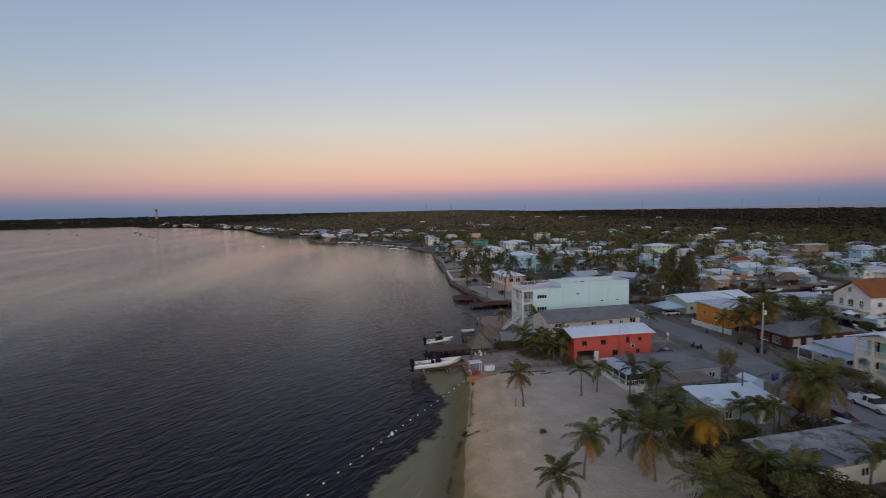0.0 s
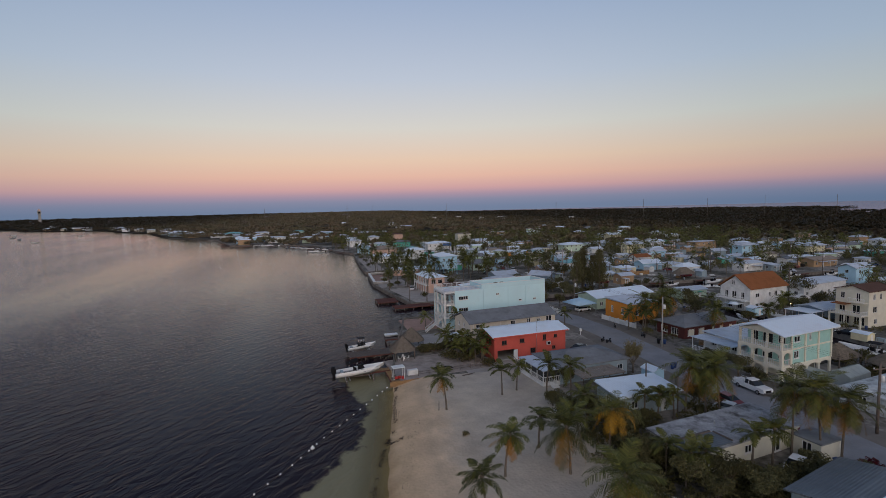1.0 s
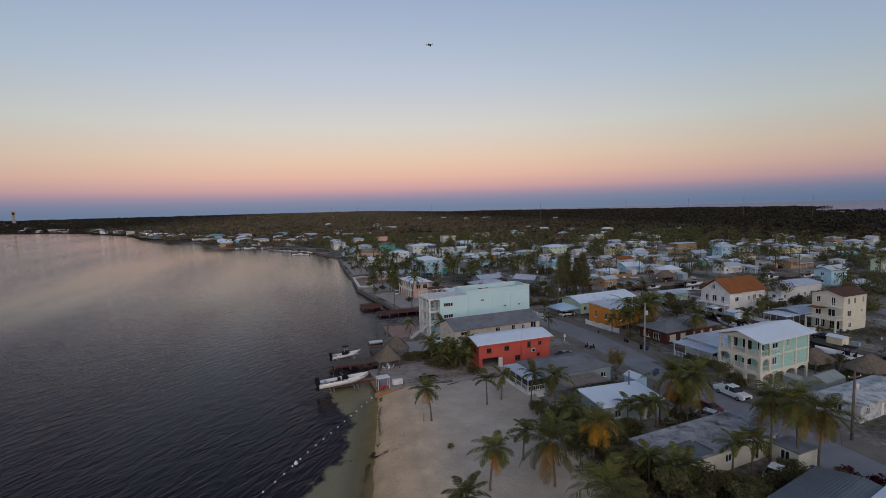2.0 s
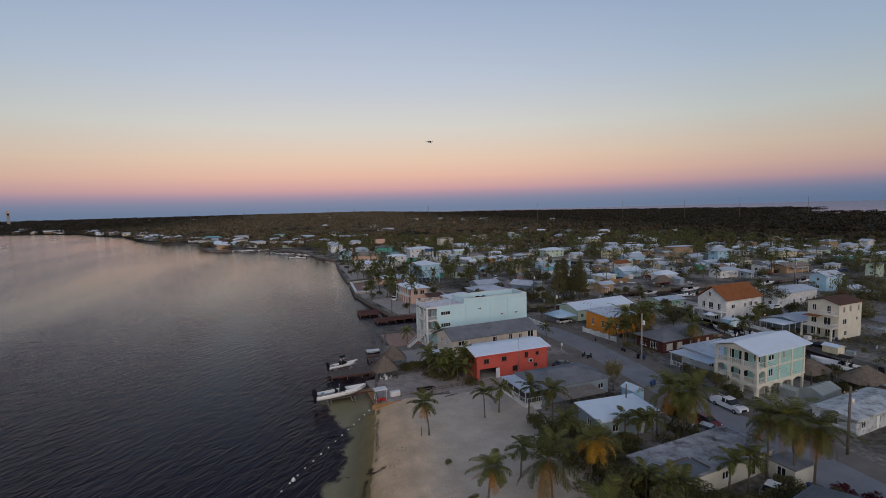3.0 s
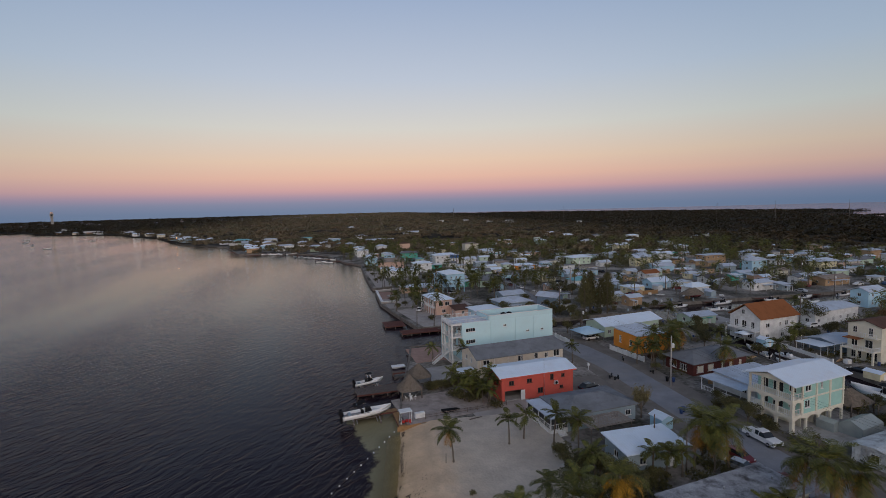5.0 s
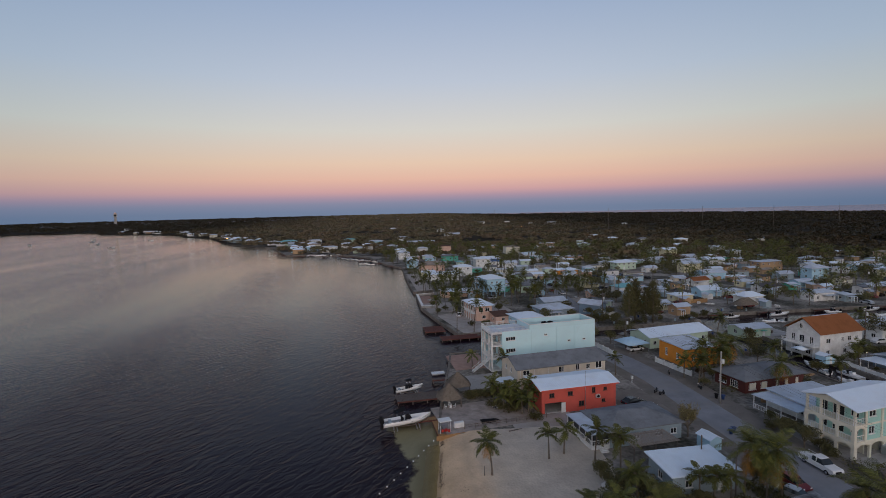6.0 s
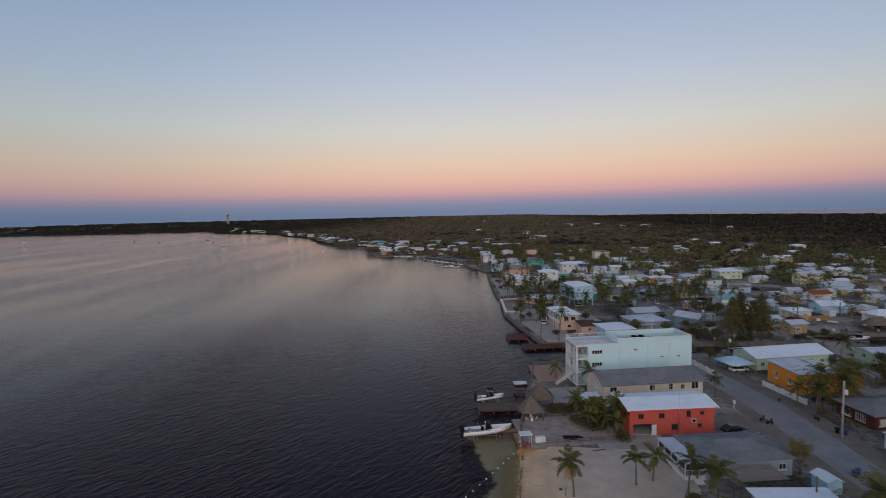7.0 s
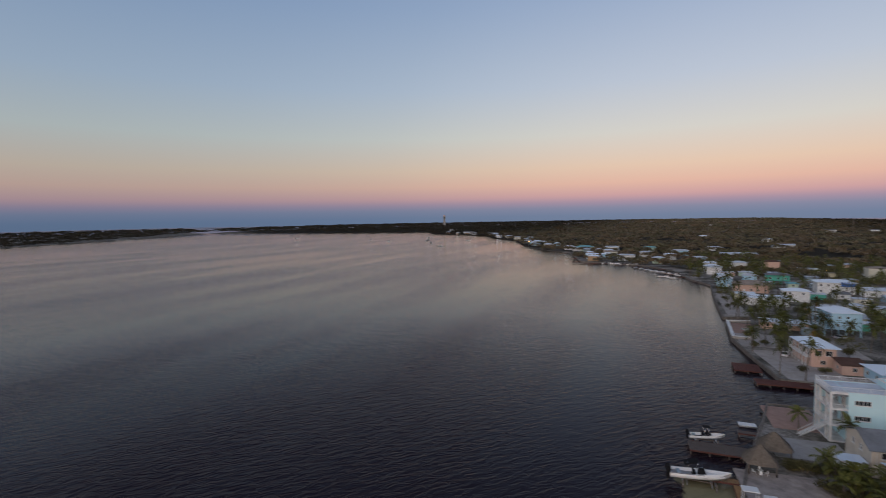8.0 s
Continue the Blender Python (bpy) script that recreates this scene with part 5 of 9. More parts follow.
# low white porch roof house
h = house("low white house with pale flat roof and open porch", 78.2, 88.4, A12, 12, 9.5, 4.0, WHITE, ROOF_PALE, "shed", 0.4, 0.3)
slab(h, "porch_roof", 4.2, 9.5, 0.14, -7.9, 0, 2.75, ROOF_PALE)
for y in (-4.4, -1.4, 1.6, 4.4):
    slab(h, "column", 0.16, 0.16, 2.75, -9.7, y, 0, WHITE)
railing(h, -9.7, -4.4, -9.7, 4.4, 0.1)
# grey house by the beach with screened porch
h = house("blue-grey beach house with grey shingle roof", 39.2, 83.4, 10, 14.2, 8.6, 3.9, W_GREY, ROOF_GREY, "hip", 1.3, 0.5, front=[(2.0, 1.0, 1.4, 1.0), (5.2, 1.0, 1.3, 1.0), (9.6, 1.0, 1.5, 1.0), (12.6, 1.0, 1.2, 1.0)])
slab(h, "porch_roof", 3.6, 8.8, 0.14, -8.8, 0, 2.75, ROOF_PALE)
slab(h, "porch_floor", 3.5, 8.6, 0.7, -8.75, 0, 0, WHITE)
for y in (-4.2, -2.1, 0, 2.1, 4.2):
    slab(h, "column", 0.14, 0.14, 2.06, -10.4, y, 0.7, WHITE)
railing(h, -10.45, -4.2, -10.45, 4.2, 0.7)
railing(h, -10.4, -4.3, -7.1, -4.3, 0.7)
for y in (-3.15, -1.05, 1.05, 3.15):
    slab(h, "screen", 0.03, 1.95, 2.0, -10.3, y, 0.72, SCREEN, "dark insect screen")
slab(h, "screen", 3.0, 0.03, 2.0, -8.75, -4.2, 0.72, SCREEN, "dark insect screen")
for x in (4.6, 6.0):
    slab(h, "awning", 1.2, 0.9, 0.06, x - 4.4, -4.8, 2.0, ALU, "white window awning")
st = bmesh.new()
for i in range(4):
    box(st, 1.4, 0.28, 0.18, 0, -0.28 * i, 0.5 - 0.17 * i)
part("steps", st, WHITE, h, "white porch steps", pose(-8.6, -4.5, 0))
# slatted shade roof between the two cottages
pg = thing("pergola", "weathered pergola with pale slatted roof between cottages", "pergola", spot(38.6, 75.6, GZ, 10))
for sx in (-1, 0, 1):
    for sy in (-1, 1):
        slab(pg, "post", 0.14, 0.14, 2.5, sx * 4.0, sy * 1.8, 0, WOOD)
for sy in (-1, 1):
    slab(pg, "beam", 8.8, 0.12, 0.2, 0, sy * 1.8, 2.5, WOOD)
slat = bmesh.new()
box(slat, 0.16, 4.4, 0.05)
slat_me = mesh_from("slat", slat, ROOF_TAN)
for k in range(32):
    part("slat", slat_me, ROOF_TAN, pg, m=pose(-4.2 + 8.4 * k / 31, 0, 2.7, 0, 0, 0.6 * math.sin(k * 3.7)))
PLOTS.append((38.6, 75.6, 4.2))
# white-roofed cottage behind the palms
house("blue-grey cottage with wide white metal roof", 40.9, 67.2, 5, 10.0, 6.0, 3.9, W_GREY, ROOF_WHITE, "shed", 0.35, 0.5)
# weathered flat-roof house
h = house("low cream house with weathered patchy flat roof", 44.0, 52.6, 13, 18.0, 6.4, 3.7, W_CREAM, ROOF_WORN, "shed", 0.25, 0.35, front=[(3, 1.0, 1.2, 1.0), (9, 1.0, 1.2, 1.0), (14, 0.1, 1.6, 1.9)])
slab(h, "roof_patch", 6.2, 2.9, 0.07, -5.9, -1.85, 2.93, ROOF_CORR, "darker blue-grey roof patch")
slab(h, "roof_edge", 6.0, 0.3, 0.14, -5.9, -0.25, 2.98, WOOD, "dark broken roof edge")
slab(h, "roof_edge", 0.2, 2.6, 0.14, -2.6, -1.75, 2.96, WOOD, "dark broken roof edge")
for x, y in ((-0.5, 1.0), (3.0, -1.2), (7.2, 0.2)):
    v_ = bmesh.new()
    tube(v_, (0, 0, 0), (0, 0, 0.45), 0.09, seg=8)
    part("vent_pipe", v_, METAL, h, m=pose(x, y, 2.95))
# cream garage by the street
house("small cream garage with flat roof", 53.6, 49.0, 12, 3.6, 3.2, 3.3, W_CREAM, ROOF_GREY, "flat", 0.2, 0.15, front=[], left=[(1.4, 0.05, 1.1, 2.0)])
# corrugated roof and pale roof below the start
house("house with grey corrugated metal roof", 46.4, 37.3, 20, 10.5, 7.6, 4.0, W_GREY, ROOF_CORR, "gable", 0.7, 0.5)
house("house with pale blue metal roof", 52.2, 32.8, 20, 15.5, 8.0, 4.8, WHITE, ROOF_WHITE, "gable", 1.0, 0.5)
# white house beside the right-hand pole
house("long white mobile home with streaked pale roof", 79.2, 60.2, 13, 16, 5.8, 3.5, ROOF_STREAK, ROOF_STREAK, "gable", 0.45, 0.25)
# houses across the canal
house("slate blue two-storey house with white balcony front", 179.2, 151.3, A12, 9.9, 5.8, 6.6, W_SKY, ROOF_PALE, "gable", 1.5, 0.6, storeys=2)
h = house("low slate blue building with pale flat roof", 120.2, 109.2, 10, 11, 7, 3.6, W_BLUEGREY, ROOF_PALE, "gable", 0.8, 0.5)
slab(h, "carport_roof", 5.5, 6.4, 0.12, -8.6, -0.6, 2.5, ROOF_WHITE, "white flat carport roof")
for sx in (-11.1, -8.6, -6.2):
    for sy in (-3.6, 2.4):
        slab(h, "post", 0.12, 0.12, 2.5, sx, sy, 0, TRIM)
house("white two-storey house with long pale roof", 144.6, 136.5, 14, 22.1, 8.8, 5.2, WHITE, ROOF_PALE, "gable", 0.9, 0.4)
house("low grey house with pale roof", 176.9, 139.9, 12, 7.6, 4.5, 3.6, W_GREY, ROOF_PALE, "gable", 0.8, 0.4)
h = house("pale house with turquoise awnings", 104.5, 143.0, 8, 10, 6, 3.6, W_MINT, ROOF_PALE, "gable", 0.8, 0.4)
for sx in (-3.4, -1.0, 1.8):
    slab(h, "awning", 1.8, 1.1, 0.07, sx, -3.6, 2.1, W_GREEN, "turquoise window awning")
house("white house with pale roof by the canal", 138.9, 151.1, 8, 8.6, 4.6, 3.6, WHITE, ROOF_PALE, "hip", 1.0, 0.5)
# two-storey houses farther inland
house("white house with turquoise metal hip roof", 99.4, 219.9, 10, 10.7, 6.4, 4.6, WHITE, ROOF_TEAL, "hip", 1.3, 0.7, group="village houses")
house("yellow two-storey stilt house with grey-blue roof", 245.5, 232.0, 10, 12.1, 6.4, 6.5, W_YELLOW, ROOF_PALE, "hip", 1.6, 1.2, stilts=2.2, storeys=2, group="village houses")
house("white two-storey house with veranda", 214.3, 244.7, 12, 11.7, 6.1, 6.9, W_SKY, ROOF_PALE, "hip", 1.5, 1.0, storeys=2, group="village houses")
house("tan two-storey house with flat roof", 215.3, 281.5, 10, 16.4, 7.5, 6.6, W_TAN, ROOF_PALE, "flat", 0.3, 0.8, storeys=2, group="village houses")
house("pale yellow long two-storey house", 169.6, 285.7, 10, 13.9, 6.0, 6.2, W_YELLOW, ROOF_PALE, "gable", 1.2, 0.6, storeys=2, group="village houses")
house("white cottage with dark grey roof", 163.9, 213.7, 10, 11.4, 6.0, 3.6, WHITE, ROOF_DARK, "gable", 1.4, 0.6, group="village houses")
house("long house with tan roof by the canal", 209.5, 194.6, 10, 15.8, 7.1, 4.0, W_TAN, ROOF_TAN, "gable", 1.2, 0.7, group="village houses")
house("low white house by the canal", 169.8, 191.3, 10, 11.9, 5.9, 4.4, WHITE, ROOF_PALE, "hip", 1.0, 0.6, group="village houses")
house("cottage with white hip roof among palms", 39.6, 167.9, 14, 9.5, 9.0, 4.1, W_SKY, ROOF_WHITE, "hip", 1.3, 0.6, group="village houses")
house("cottage with lavender-grey roof", 53, 180.5, 14, 12, 10, 4.1, W_GREY, ROOF_PALE, "hip", 1.4, 0.6, group="village houses")
house("dark blue cottage with blue-grey metal roof", 68.4, 179.6, 40, 5.1, 8.4, 5.1, W_BLUEGREY, ROOF_PALE, "gable_y", 1.5, 0.6, group="village houses")
house("cottage with orange front and white roof", 94.5, 294.1, 6, 13.0, 6.9, 3.6, W_ORANGE, ROOF_WHITE, "hip", 1.0, 0.8, group="village houses")
house("yellow two-storey cube house", 85, 414, 4, 12, 10, 9.2, W_CREAM, ROOF_TAN, "hip", 0.9, 0.3, storeys=2, group="village houses")
house("salmon two-storey cube house with brown roof", 28.7, 445, 4, 11, 9, 9.2, W_SALMON, ROOF_BROWN, "hip", 0.9, 0.3, storeys=2, group="village houses")
house("sea green stilt house with veranda", 28, 371, 4, 12, 9, 7.1, W_GREEN, ROOF_GREY, "hip", 1.2, 0.8, stilts=2.5, group="village houses")
hb = house("white two-storey house partly covered by blue tarpaulin", 52, 342, 6, 17, 10, 7.2, WHITE, ROOF_WHITE, "hip", 1.3, 0.7, storeys=2, group="village houses")
slab(hb, "tarpaulin", 6.5, 0.12, 2.4, 5.2, -5.15, 4.2, TARP_BLUE, "bright blue tarpaulin over the wall")
house("grey cottage with gable roof", 60.5, 260.2, 10, 7.3, 6.6, 5.1, W_MINT, ROOF_GREY, "gable", 1.5, 0.5, group="village houses")
house("mint green two-storey house with white roof", 137.1, 307.7, 10, 13.7, 8.1, 5.6, W_MINT, ROOF_WHITE, "hip", 1.4, 1.0, storeys=2, group="village houses")
house("long white seafront building", 17.0, 286, 4, 19, 8, 4.6, WHITE, ROOF_WHITE, "gable", 1.0, 0.5, group="village houses")
house("light blue seafront cottage", -0.5, 349, 2, 8, 9, 6.0, W_SKY, ROOF_PALE, "gable_y", 1.8, 0.5, group="village houses")
house("salmon seafront house with tan hip roof", 12.5, 329, 4, 17, 10, 5.4, W_SALMON, ROOF_TAN, "hip", 2.2, 0.7, group="village houses")
PLOTS += [(33.1, 126.6, 17), (76, 75, 11)]
house("long low seafront house with white roof", 20.5, 229.0, 6, 15, 7, 3.7, W_SALMON, ROOF_WHITE, "gable", 0.9, 0.5, group="village houses")
house("pale house with grey hip roof by the street", 66.0 - 9, 236.0, 8, 11, 8, 4.2, W_MINT, ROOF_GREY, "hip", 1.4, 0.6, group="village houses")
house("cottage with lavender-grey roof by trees", 57.0, 205.0 - 9, 12, 10, 8, 3.9, W_GREY, ROOF_PALE, "gable", 1.2, 0.5, group="village houses")
for x_, y_, w_, lab_ in ((-60, 2245, 52, "long white building far in the forest"), (151, 1993, 42, "long white building far in the forest"), (192, 1365, 35, "white building standing in the forest"), (268, 1369, 23, "white building standing in the forest"), (302, 1222, 26, "white building standing in the forest"), (349, 1203, 35, "white building standing in the forest"),
                         (441, 985, 12, "small white building in the forest"), (-913, 1616, 43, "white building on the far shore"), (-657, 1256, 50, "long white building on the far shore"), (-540, 1170, 38, "white building on the far shore")):
    house(lab_, x_, y_, 4, w_ * 0.6, 10, 7.0, WHITE, ROOF_GREY, "gable", 0.9, 0.3, storeys=1, every=12, back=False, plain=True, group="forest buildings", category="building")
for x_, y_, w_, wm_, rm_, lab_ in ((280, 490, 15, WHITE, ROOF_WHITE, "white house at the forest edge"), (255, 390, 11, WHITE, ROOF_PALE, "white house at the forest edge"), (167, 464, 13, W_MINT, ROOF_WHITE, "mint house at the forest edge"), (225, 537, 18, WHITE, ROOF_WHITE, "white house at the forest edge"), (323, 272, 13, W_TAN, ROOF_PALE, "tan house at the forest edge"),
                                   (309, 247, 11, WHITE, ROOF_PALE, "white house at the forest edge"), (324, 314, 9, W_SALMON, ROOF_TAN, "salmon house at the forest edge"), (242, 351, 9, WHITE, ROOF_WHITE, "white house at the forest edge"), (-46, 598, 22, W_SKY, ROOF_PALE, "light blue shore house with pale roof"), (-88, 512, 22, WHITE, ROOF_PALE, "white marina house with pale roof"), (-129, 645, 22, WHITE, ROOF_PALE, "white shore house with pale roof"), (-84, 648, 18, W_MINT, ROOF_TEAL, "mint shore house with turquoise roof"), (-50, 536, 14, WHITE, ROOF_WHITE, "white shore house with white roof"), (-55, 490, 14, W_MINT, ROOF_PALE, "mint shore house with pale roof"), (31, 303, 14, WHITE, ROOF_WHITE, "white shore house with white roof"), (13, 368, 9, W_SKY, ROOF_PALE, "light blue shore house with pale roof"), (-22, 505, 14, W_GREY, ROOF_PALE, "grey shore house with pale roof"), (8, 462, 14, WHITE, ROOF_PALE, "white shore house with pale roof"),
                                   (-112, 560, 16, W_CREAM, ROOF_TAN, "cream shore house with tan roof"), (-76, 561, 16, WHITE, ROOF_PALE, "white shore house with pale roof"), (-12, 452, 12, W_CREAM, ROOF_WHITE, "cream shore house with white roof"), (-8, 416, 12, WHITE, ROOF_PALE, "white shore house with pale roof")):
    house(lab_, x_, y_, 6, w_ * 0.78, 7, 6.4, wm_, rm_, "hip", 1.2, 0.6, storeys=2, every=4.5, back=False, plain=True, group="village houses")

# ---- the village between the canal and the forest ----


def cottage(label, x, y, w, d, eave, wall, roof, kind):
    """A village house a good way off, turned a little off the street's line."""
    turn = 10 + 3 * math.sin(x * 0.7 + y * 0.3)
    house(label, x, y, turn, w, d, eave, wall, roof, kind, min(1.6, 0.16 * w) if kind != "shed" else 0.4, 0.5, storeys=2 if eave > 6 else 1, every=4.2 if math.hypot(x, y) < 290 else 8.0, back=False, plain=True, group="village houses")


cottage("two-storey mint green house with grey shingle roof", 227.2, 170.0, 4.5, 4.5, 6.5, W_MINT, ROOF_GREY, "gable")
cottage("one-storey tan house with pale metal roof", 99.8, 174.4, 6.0, 4.5, 4.2, W_TAN, ROOF_PALE, "gable")
cottage("one-storey blue-grey house with pale metal roof", 177.9, 187.6, 4.5, 4.5, 3.6, W_GREY, ROOF_PALE, "shed")
cottage("one-storey white house with white metal roof", 137.4, 189.1, 9.5, 5.7, 4.3, WHITE, ROOF_WHITE, "hip")
cottage("one-storey white house with pale metal roof", 232.8, 193.4, 4.5, 4.5, 3.6, WHITE, ROOF_PALE, "hip")
cottage("one-storey white house with grey shingle roof", 196.3, 199.1, 4.5, 4.5, 4.3, WHITE, ROOF_GREY, "gable")
cottage("one-storey pale cream house with tan gravel roof", 260.1, 200.3, 4.5, 4.5, 3.6, W_CREAM, ROOF_TAN, "gable")
cottage("one-storey blue-grey house with pale metal roof", 203.3, 201.6, 8.1, 4.9, 4.3, W_GREY, ROOF_PALE, "gable")
cottage("one-storey blue-grey house with dark shingle roof", 119.4, 206.7, 4.5, 4.5, 3.6, W_GREY, ROOF_DARK, "hip")
cottage("one-storey light blue house with white metal roof", 131.5, 208.3, 10.6, 6.3, 4.0, W_SKY, ROOF_WHITE, "gable")
cottage("one-storey sea green house with pale metal roof", 177.2, 216.6, 4.5, 4.5, 3.6, W_GREEN, ROOF_PALE, "gable")
cottage("one-storey white house with pale metal roof", 251.1, 222.4, 8.2, 4.9, 3.6, WHITE, ROOF_PALE, "flat")
cottage("one-storey light blue house with grey shingle roof", 59.1, 224.5, 4.5, 4.5, 3.6, W_SKY, ROOF_GREY, "hip")
cottage("one-storey pale cream house with tan gravel roof", 211.7, 224.9, 7.1, 4.5, 3.6, W_CREAM, ROOF_TAN, "gable")
cottage("one-storey tan house with grey shingle roof", 129.4, 228.3, 5.2, 4.5, 3.6, W_TAN, ROOF_GREY, "gable")
cottage("one-storey blue-grey house with pale metal roof", 290.7, 228.7, 13.4, 8.0, 4.0, W_GREY, ROOF_PALE, "gable")
cottage("one-storey pale yellow house with pale metal roof", 163.7, 229.1, 6.6, 4.5, 3.6, W_YELLOW, ROOF_PALE, "hip")
cottage("one-storey white house with orange-brown roof", 145.1, 237.4, 9.2, 5.5, 3.6, WHITE, ROOF_RUST, "gable")
cottage("one-storey white house with pale metal roof", 129.0, 239.4, 4.5, 4.5, 3.6, WHITE, ROOF_PALE, "flat")
cottage("one-storey tan house with dark shingle roof", 184.2, 242.9, 4.5, 4.5, 3.6, W_TAN, ROOF_DARK, "gable")
cottage("one-storey blue-grey house with pale metal roof", 198.3, 246.9, 8.6, 5.2, 4.0, W_GREY, ROOF_PALE, "gable")
cottage("one-storey mint green house with grey shingle roof", 290.4, 251.5, 13.7, 8.2, 3.8, W_MINT, ROOF_GREY, "gable")
cottage("one-storey light blue house with pale metal roof", 164.7, 257.6, 13.3, 8.0, 4.3, W_SKY, ROOF_PALE, "gable")
cottage("two-storey white house with pale metal roof", 340.1, 259.8, 8.1, 4.9, 6.6, WHITE, ROOF_PALE, "gable_y")
cottage("one-storey pale cream house with brown shingle roof", 95.0, 259.8, 4.5, 4.5, 3.6, W_CREAM, ROOF_BROWN, "gable")
cottage("one-storey white house with pale metal roof", 246.9, 263.7, 7.6, 4.6, 3.9, WHITE, ROOF_PALE, "flat")
cottage("one-storey white house with pale metal roof", 88.0, 268.0, 5.6, 4.5, 3.6, WHITE, ROOF_PALE, "gable")
cottage("one-storey blue-grey house with pale metal roof", 35.4, 268.3, 5.9, 4.5, 3.6, W_GREY, ROOF_PALE, "gable")
cottage("one-storey pale cream house with tan gravel roof", 126.7, 270.5, 9.0, 5.4, 3.7, W_CREAM, ROOF_TAN, "flat")
cottage("one-storey pale cream house with pale metal roof", 51.5, 282.1, 4.9, 4.5, 3.7, W_CREAM, ROOF_PALE, "hip")
cottage("one-storey tan house with brown shingle roof", 192.3, 286.6, 4.5, 4.5, 3.6, W_TAN, ROOF_BROWN, "hip")
cottage("one-storey white house with pale metal roof", 146.0, 290.0, 7.9, 4.7, 3.6, WHITE, ROOF_PALE, "gable")
cottage("one-storey blue-grey house with grey shingle roof", 361.9, 296.2, 8.2, 4.9, 3.6, W_GREY, ROOF_GREY, "gable")
cottage("one-storey mint green house with pale metal roof", 84.7, 298.5, 6.0, 4.5, 3.9, W_MINT, ROOF_PALE, "hip")
cottage("one-storey light blue house with pale metal roof", 111.5, 300.8, 6.8, 4.5, 3.6, W_SKY, ROOF_PALE, "hip")
cottage("one-storey white house with grey shingle roof", 282.0, 304.9, 6.8, 4.5, 3.6, WHITE, ROOF_GREY, "hip")
cottage("one-storey white house with pale metal roof", 217.7, 312.4, 7.1, 4.5, 3.6, WHITE, ROOF_PALE, "flat")
cottage("one-storey white house with pale metal roof", 270.7, 313.7, 12.6, 7.6, 3.6, WHITE, ROOF_PALE, "hip")
cottage("one-storey white house with white metal roof", 204.4, 316.9, 12.0, 7.2, 4.3, WHITE, ROOF_WHITE, "gable")
cottage("one-storey white house with pale metal roof", 130.3, 322.0, 5.7, 4.5, 4.2, WHITE, ROOF_PALE, "hip")
cottage("one-storey white house with pale metal roof", 347.4, 325.3, 4.5, 4.5, 3.6, WHITE, ROOF_PALE, "hip")
cottage("one-storey white house with pale metal roof", 67.5, 335.4, 9.3, 5.6, 4.2, WHITE, ROOF_PALE, "gable")
cottage("one-storey blue-grey house with pale metal roof", 173.8, 336.2, 12.8, 7.7, 3.6, W_GREY, ROOF_PALE, "gable")
cottage("one-storey white house with pale metal roof", 156.3, 337.6, 9.4, 5.6, 3.6, WHITE, ROOF_PALE, "flat")
cottage("one-storey white house with pale metal roof", 202.8, 346.2, 11.8, 7.1, 3.7, WHITE, ROOF_PALE, "gable")
cottage("one-storey white house with white metal roof", 365.7, 355.4, 4.5, 4.5, 3.6, WHITE, ROOF_WHITE, "gable")
cottage("one-storey mint green house with turquoise metal roof", 34.6, 356.0, 5.2, 4.5, 3.6, W_MINT, ROOF_TEAL, "hip")
cottage("one-storey light blue house with pale metal roof", -2.4, 360.2, 6.3, 4.5, 5.2, W_SKY, ROOF_PALE, "gable_y")
cottage("one-storey blue-grey house with pale metal roof", 146.2, 368.4, 11.9, 7.1, 3.7, W_GREY, ROOF_PALE, "gable")
cottage("two-storey pale yellow house with white metal roof", 200.7, 368.7, 11.1, 6.7, 7.1, W_YELLOW, ROOF_WHITE, "gable")
cottage("one-storey blue-grey house with pale metal roof", 241.3, 369.3, 5.9, 4.5, 3.9, W_GREY, ROOF_PALE, "hip")
cottage("one-storey salmon pink house with pale metal roof", 126.4, 373.3, 12.8, 7.7, 3.8, W_SALMON, ROOF_PALE, "flat")
cottage("one-storey white house with white metal roof", 98.7, 399.8, 17.5, 9.5, 3.9, WHITE, ROOF_WHITE, "gable")
cottage("one-storey mint green house with pale metal roof", 205.0, 403.0, 8.9, 5.3, 4.6, W_MINT, ROOF_PALE, "hip")
cottage("one-storey salmon pink house with white metal roof", 173.1, 405.4, 7.2, 4.5, 5.0, W_SALMON, ROOF_WHITE, "hip")
cottage("one-storey blue-grey house with grey shingle roof", 122.4, 412.2, 7.4, 4.5, 5.0, W_GREY, ROOF_GREY, "hip")
cottage("one-storey white house with white metal roof", 272.8, 424.9, 5.0, 4.5, 3.7, WHITE, ROOF_WHITE, "gable")
cottage("one-storey white house with white metal roof", -9.5, 431.3, 10.6, 6.4, 5.5, WHITE, ROOF_WHITE, "hip")
cottage("one-storey white house with white metal roof", 245.4, 433.4, 7.8, 4.7, 5.4, WHITE, ROOF_WHITE, "gable")
cottage("one-storey pale cream house with pale metal roof", 49.0, 448.6, 17.8, 9.5, 4.2, W_CREAM, ROOF_PALE, "flat")
cottage("one-storey white house with pale metal roof", 211.6, 454.4, 10.2, 6.1, 5.0, WHITE, ROOF_PALE, "hip")
cottage("two-storey mint green house with pale metal roof", 167.8, 477.1, 5.2, 4.5, 8.5, W_MINT, ROOF_PALE, "flat")
cottage("one-storey white house with pale metal roof", 346.6, 480.8, 7.8, 4.7, 3.6, WHITE, ROOF_PALE, "gable")
cottage("one-storey salmon pink house with pale metal roof", 137.1, 493.0, 19.0, 9.5, 5.8, W_SALMON, ROOF_PALE, "flat")
